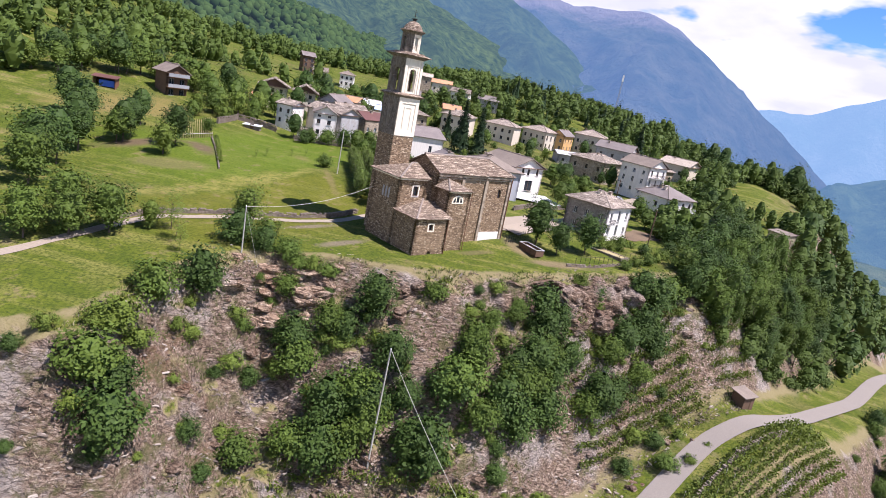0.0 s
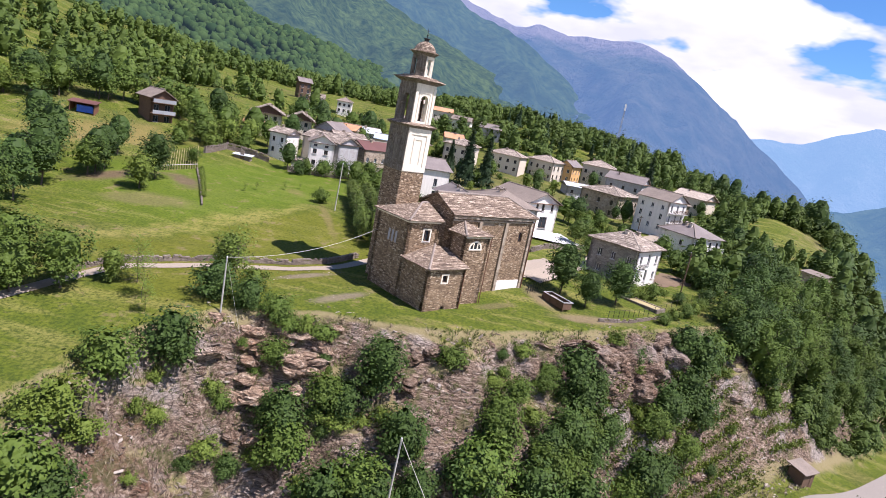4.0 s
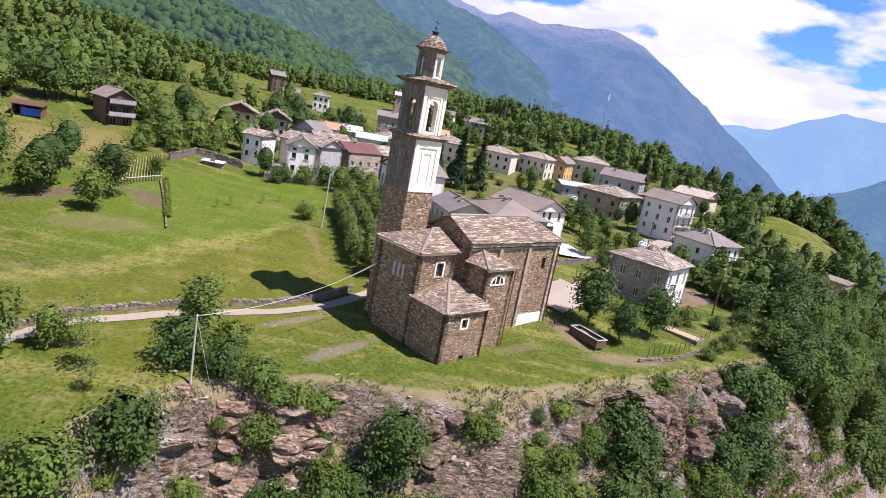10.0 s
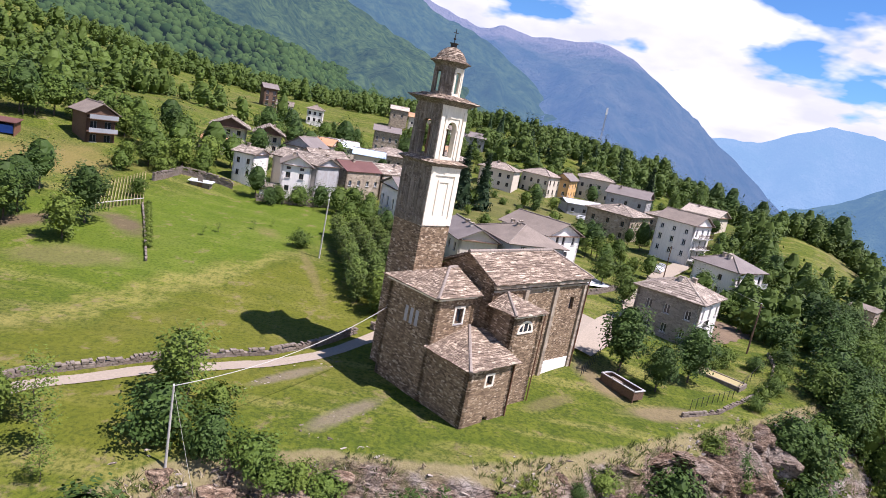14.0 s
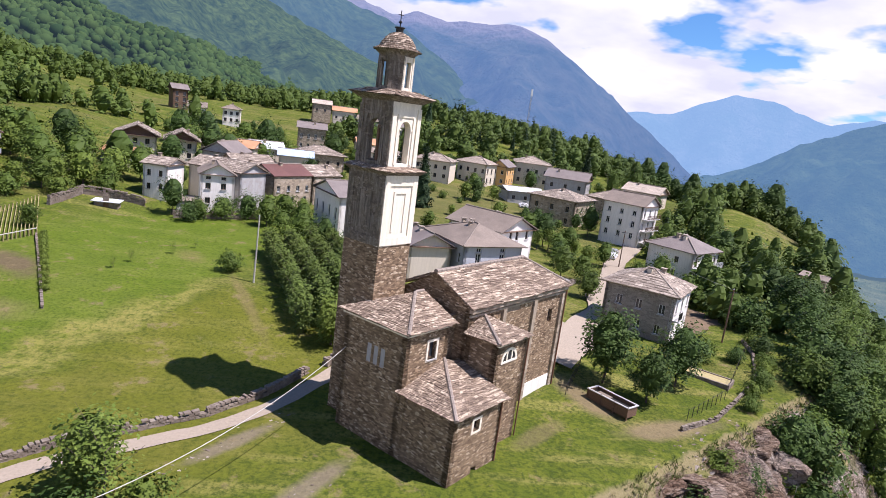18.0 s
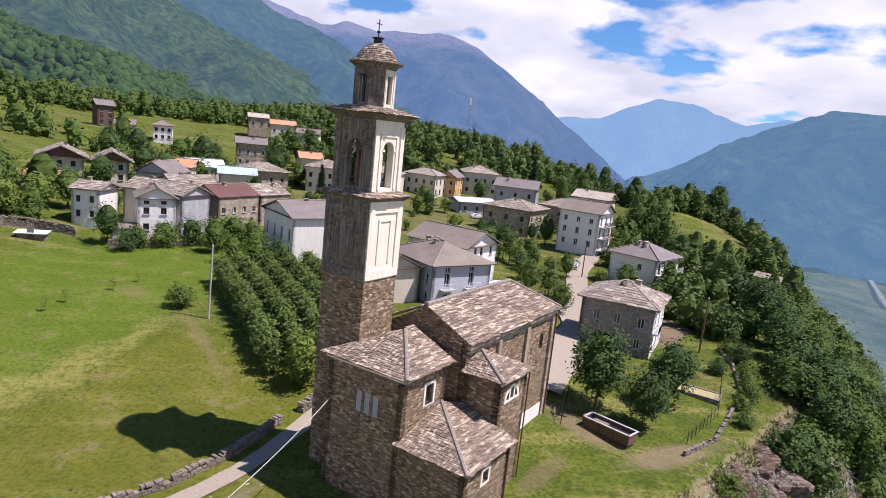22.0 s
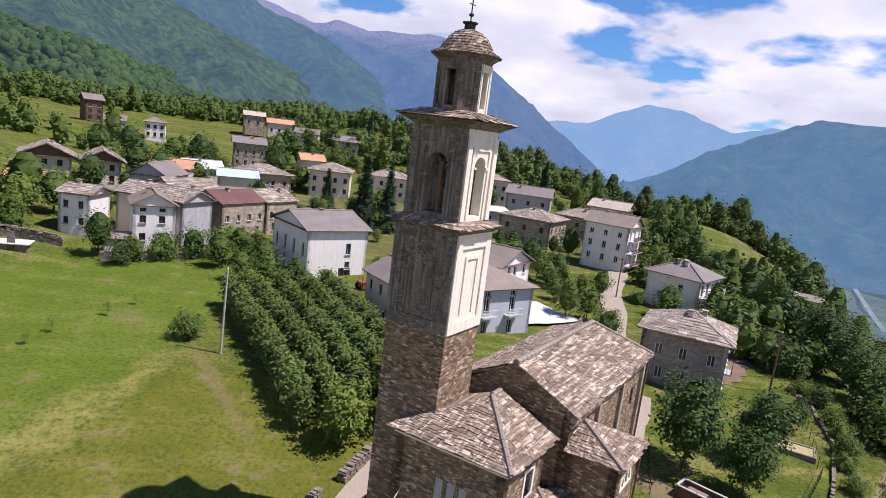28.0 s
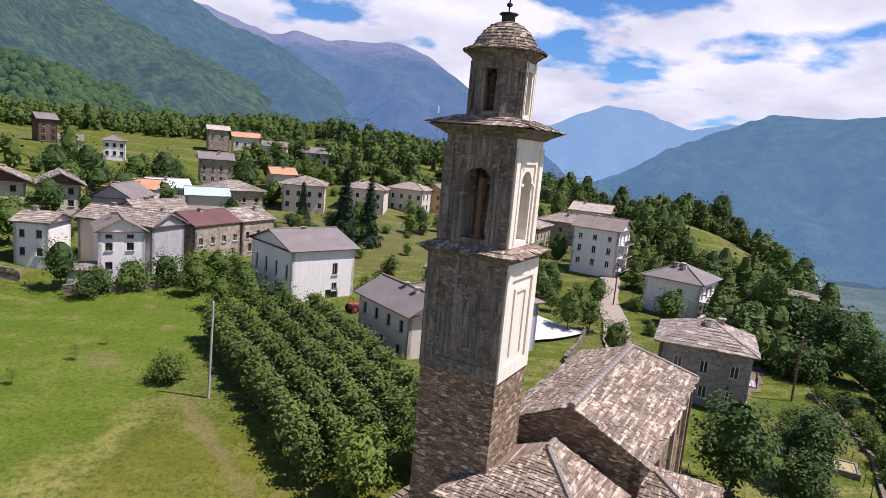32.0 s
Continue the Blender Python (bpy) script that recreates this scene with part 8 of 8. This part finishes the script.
for z in (10.4, 13.2):
    b = part("balcony", Shape().box(0, -1.3, z - 0.15, A, 0, z), "timber", ho)
    part("railing", Shape().box(0, -1.3, z, A, -1.22, z + 0.9), "grey_paint", b)
house("tall dark hay-loft house in the upper meadow", (-97.0, 232.0), (-103.0, 228.0), 7.0, 16.5, 24.5, "gable_left", 2.0, "timber", "roof_brown", {0: rows(6, 2, (17.2, 19.6, 22.0), 1.2, 1.6)}, "timber", None, 0.7, 0, seed=22)
house("white house in the upper meadow", (-82.0, 206.5), (-89.0, 204.5), 8.0, 13.0, 19.0, "gable_left", 1.8, "white", "roof_grey", {0: rows(6, 2, (14.3, 16.8), 1.0, 1.3)}, "timber", None, 0.6, 1, seed=23)
house("white house with grey roof in the upper meadow", (-71.5, 215.0), (-79.0, 213.5), 8.0, 13.3, 19.6, "hip", 1.8, "white", "roof_grey", {0: rows(6.5, 3, (14.8, 17.4), 1.0, 1.3), 1: rows(8, 2, (14.8, 17.4), 1.0, 1.3)}, "timber", None, 0.6, 1, seed=24)
house("stone house with wide slab roof and arched doors", (41.0, 125.0), (29.0, 134.5), 13.0, 2.4, 9.6, "hip", 2.2, "stone_pale", "slab_grey", {0: rows(14, 3, (6.4,), 1.0, 1.5) + rows(14, 3, (3.2,), 1.0, 1.5), 1: rows(13, 4, (6.6,), 0.9, 1.2) + rows(13, 3, (3.4,), 1.0, 2.0)}, "timber", None, 0.7, 1, slabs=True, seed=25)
house("grey-roofed stone house behind the gardens", (55.0, 166.0), (41.0, 172.0), 11.0, 4.0, 12.2, "gable_left", 2.6, "grey_wall", "roof_brown", {0: rows(14, 3, (9.0,), 1.0, 1.4), 1: rows(11, 3, (6.0, 9.0), 1.0, 1.4)}, "timber", None, 0.7, 1, seed=26)
house("large pale house with slab roof behind the gardens", (47.0, 186.0), (33.0, 188.0), 16.0, 6.0, 14.8, "hip", 2.4, "cream", "slab_grey", {0: rows(12.5, 4, (8.0, 11.4), 1.0, 1.4), 1: rows(16, 4, (8.0, 11.4), 1.0, 1.4)}, "timber", None, 0.8, 1, seed=27)
house("low shed-like house with pale metal roof", (39.5, 156.5), (26.5, 154.0), 9.0, 3.6, 7.6, "gable_left", 1.0, "grey_wall", "roof_sheet", {0: rows(12, 3, (5.0,), 1.0, 1.2)}, "timber", None, 0.7, 0, seed=28)
house("ochre house with white-framed windows", (29.5, 176.5), (23.0, 179.5), 10.0, 6.0, 13.0, "gable_right", 2.2, "ochre", "roof_brown", {0: rows(5.6, 2, (7.4, 10.4), 1.0, 1.4), 1: rows(10, 3, (7.4, 10.4), 1.0, 1.4)}, "white_paint", None, 0.7, 1, seed=29)
house("pale two-storey house with balconies", (21.5, 171.0), (11.0, 178.0), 9.0, 5.8, 13.4, "hip", 2.0, "cream", "slab_grey", {0: rows(11.4, 4, (7.2, 10.4), 1.0, 1.4), 1: rows(9, 3, (7.2, 10.4), 1.0, 1.6)}, "timber", None, 0.7, 1, seed=30)
house("stone house with hipped slab roof", (-23.5, 155.0), (-37.0, 149.0), 10.0, 6.0, 11.5, "hip", 2.2, "stone_pale", "slab_grey", {0: rows(13, 4, (8.6,), 0.9, 1.2)}, "timber", None, 0.8, 1, slabs=True, seed=31)
house("tall stone house with many windows", (-35.0, 194.0), (-46.0, 192.0), 10.0, 8.2, 17.0, "gable_left", 2.0, "stone_pale", "roof_brown", {0: rows(10, 4, (10.0, 13.4), 0.9, 1.6)}, "white_paint", None, 0.7, 1, seed=32)
house("pale house with orange tiled roof", (-15.5, 192.0), (-24.0, 190.0), 9.0, 8.6, 14.0, "gable_left", 2.0, "cream", "roof_tile", {0: rows(7.4, 3, (10.6,), 0.9, 1.3)}, "timber", None, 0.6, 1, seed=33)
house("big beige house with slab roof", (-8.0, 158.0), (-20.6, 159.0), 13.0, 6.2, 13.6, "hip", 2.2, "cream", "slab_grey", {0: rows(11.5, 4, (7.6, 10.6), 1.0, 1.4)}, "timber", None, 0.7, 1, slabs=True, seed=34)
house("grey house at the foot of the wood", (-3.0, 240.0), (-14.5, 241.0), 9.0, 13.5, 20.0, "gable_left", 2.2, "grey_wall", "roof_brown", {0: rows(10, 3, (16.0,), 1.0, 1.3)}, "timber", None, 0.7, 1, seed=35)
house("house with pale sheet-metal roof", (-40.5, 146.0), (-50.0, 142.5), 9.0, 6.0, 12.0, "gable_left", 1.8, "cream", "roof_sheet", {}, "timber", None, 0.6, 1, seed=36)
house("house with bluish metal roof", (-31.0, 138.0), (-41.0, 136.0), 8.0, 5.8, 11.4, "gable_left", 1.6, "cream", "roof_blue", {}, "timber", None, 0.6, 0, seed=37)
house("long row with orange tiled roof", (-46.0, 131.0), (-61.0, 132.0), 8.0, 6.2, 12.6, "gable_left", 1.8, "cream", "roof_tile", {}, "timber", None, 0.6, 1, seed=38)
house("small stone house with slab roof uphill", (-45.0, 284.0), (-55.0, 282.0), 8.0, 19.6, 25.5, "gable_left", 2.0, "stone_pale", "slab_grey", {0: rows(8, 2, (22.0,), 1.0, 1.2)}, "timber", None, 0.6, 0, seed=39)
house("orange-tiled pale house on the upper slope", (-31.0, 268.0), (-43.0, 266.0), 8.0, 17.5, 23.5, "gable_left", 2.0, "cream", "roof_tile", {0: rows(10, 3, (20.0,), 1.0, 1.2)}, "timber", None, 0.6, 0, seed=40)
house("white-walled house on the upper slope", (-20.0, 256.0), (-31.0, 257.0), 8.0, 15.2, 21.0, "gable_left", 2.0, "white", "roof_grey", {0: rows(9, 3, (17.5,), 1.0, 1.2)}, "timber", None, 0.6, 0, seed=41)
house("pale-walled house with slab roof behind the conifers", (9.0, 164.0), (-4.0, 168.0), 9.0, 6.2, 13.2, "hip", 2.0, "cream", "slab_grey", {0: rows(12, 4, (7.8, 10.6), 1.0, 1.3)}, "timber", None, 0.7, 1, seed=42)
house("slab-roofed stone house at the village edge", (62.0, 140.0), (50.0, 150.0), 10.0, 2.0, 9.5, "hip", 2.2, "stone_pale", "slab_grey", {0: rows(13, 3, (6.6,), 1.0, 1.3)}, "timber", None, 0.7, 1, seed=43)
house("pale house with tiled ridge at the village edge", (74.0, 152.0), (64.0, 160.0), 10.0, 4.0, 12.0, "gable_left", 2.2, "cream", "slab_grey", {0: rows(10, 3, (8.6,), 1.0, 1.3)}, "timber", None, 0.7, 1, seed=44)

# ---- gardens between the houses ----
def clear_of_houses(x, y, gap):
    return all(math.hypot(x - cx, y - cy) > r * 0.86 + gap for cx, cy, r in FOOT)


rgd = random.Random(14)
LANE = [(14.0, 27.0), (17.5, 33.0), (21.5, 42.0), (26.8, 51.0), (29.5, 62.0), (35.5, 74.0), (41.0, 88.0), (50.0, 104.0), (55.5, 118.0)]
made = 0
while made < 210:
    x, y = rgd.uniform(-75, 72), rgd.uniform(62, 215)
    d = float(beyond_brow(np.array(x), np.array(y)))
    lane = min(math.hypot(x - a, y - b) for a, b in LANE)
    if d > -7 or lane < 6 or (y < 82 and x < -8) or not clear_of_houses(x, y, 1.4):
        continue
    k = rgd.choice(["bush", "bush", "bush_dark", "bush_light", "c", "a", "a", "b", "c"])
    made += 1
    if k.startswith("bush"):
        tree(k, x, y, rgd.uniform(0.6, 1.2), "garden shrub between the village houses", "bush", "bush", "garden shrubs")
    else:
        tree(k, x, y, rgd.uniform(0.45, 0.95), "garden tree between the village houses", "tree", "tree", "garden trees")

spots = [q for q in scatter(np.random.default_rng(31), 900, 47, 128, 50, 178, lambda x, y, d: -34 < d < 3 and not hill_meadow(x, y)) if clear_of_houses(q[0], q[1], 2.5) and math.hypot(q[0] - 88, q[1] - 92.5) > 7 and min(math.hypot(q[0] - a, q[1] - b) for a, b in LANE) > 6 and ripple(np.array([q[0]]), np.array([q[1]]), 15, 38)[0] > -0.3]
forest("woods", spots, [(4.5, 2.1, 0.0, False), (6.5, 2.5, 0.1, False), (3.0, 1.9, 0.0, False), (8.0, 2.3, 0.2, False)], "mixed trees and shrubs on the hillside below the houses", 19, 110, 0.45)

made = 0
while made < 55:
    x, y = rgd.uniform(40, 105), rgd.uniform(-24, 50)
    d = float(beyond_brow(np.array(x), np.array(y)))
    if 27 < d < 62 and from_road(x, y) > 5.5 and not (46 < x < 78 and y < x * 0.98 - 44 and d < 50):
        made += 1
        tree(rgd.choice(["bush", "bush_dark", "bush_light"]), x, y, rgd.uniform(0.5, 1.4), "wild shrub on the bank below the road", "shrub", "shrub", "bushes below the road", 0.2)
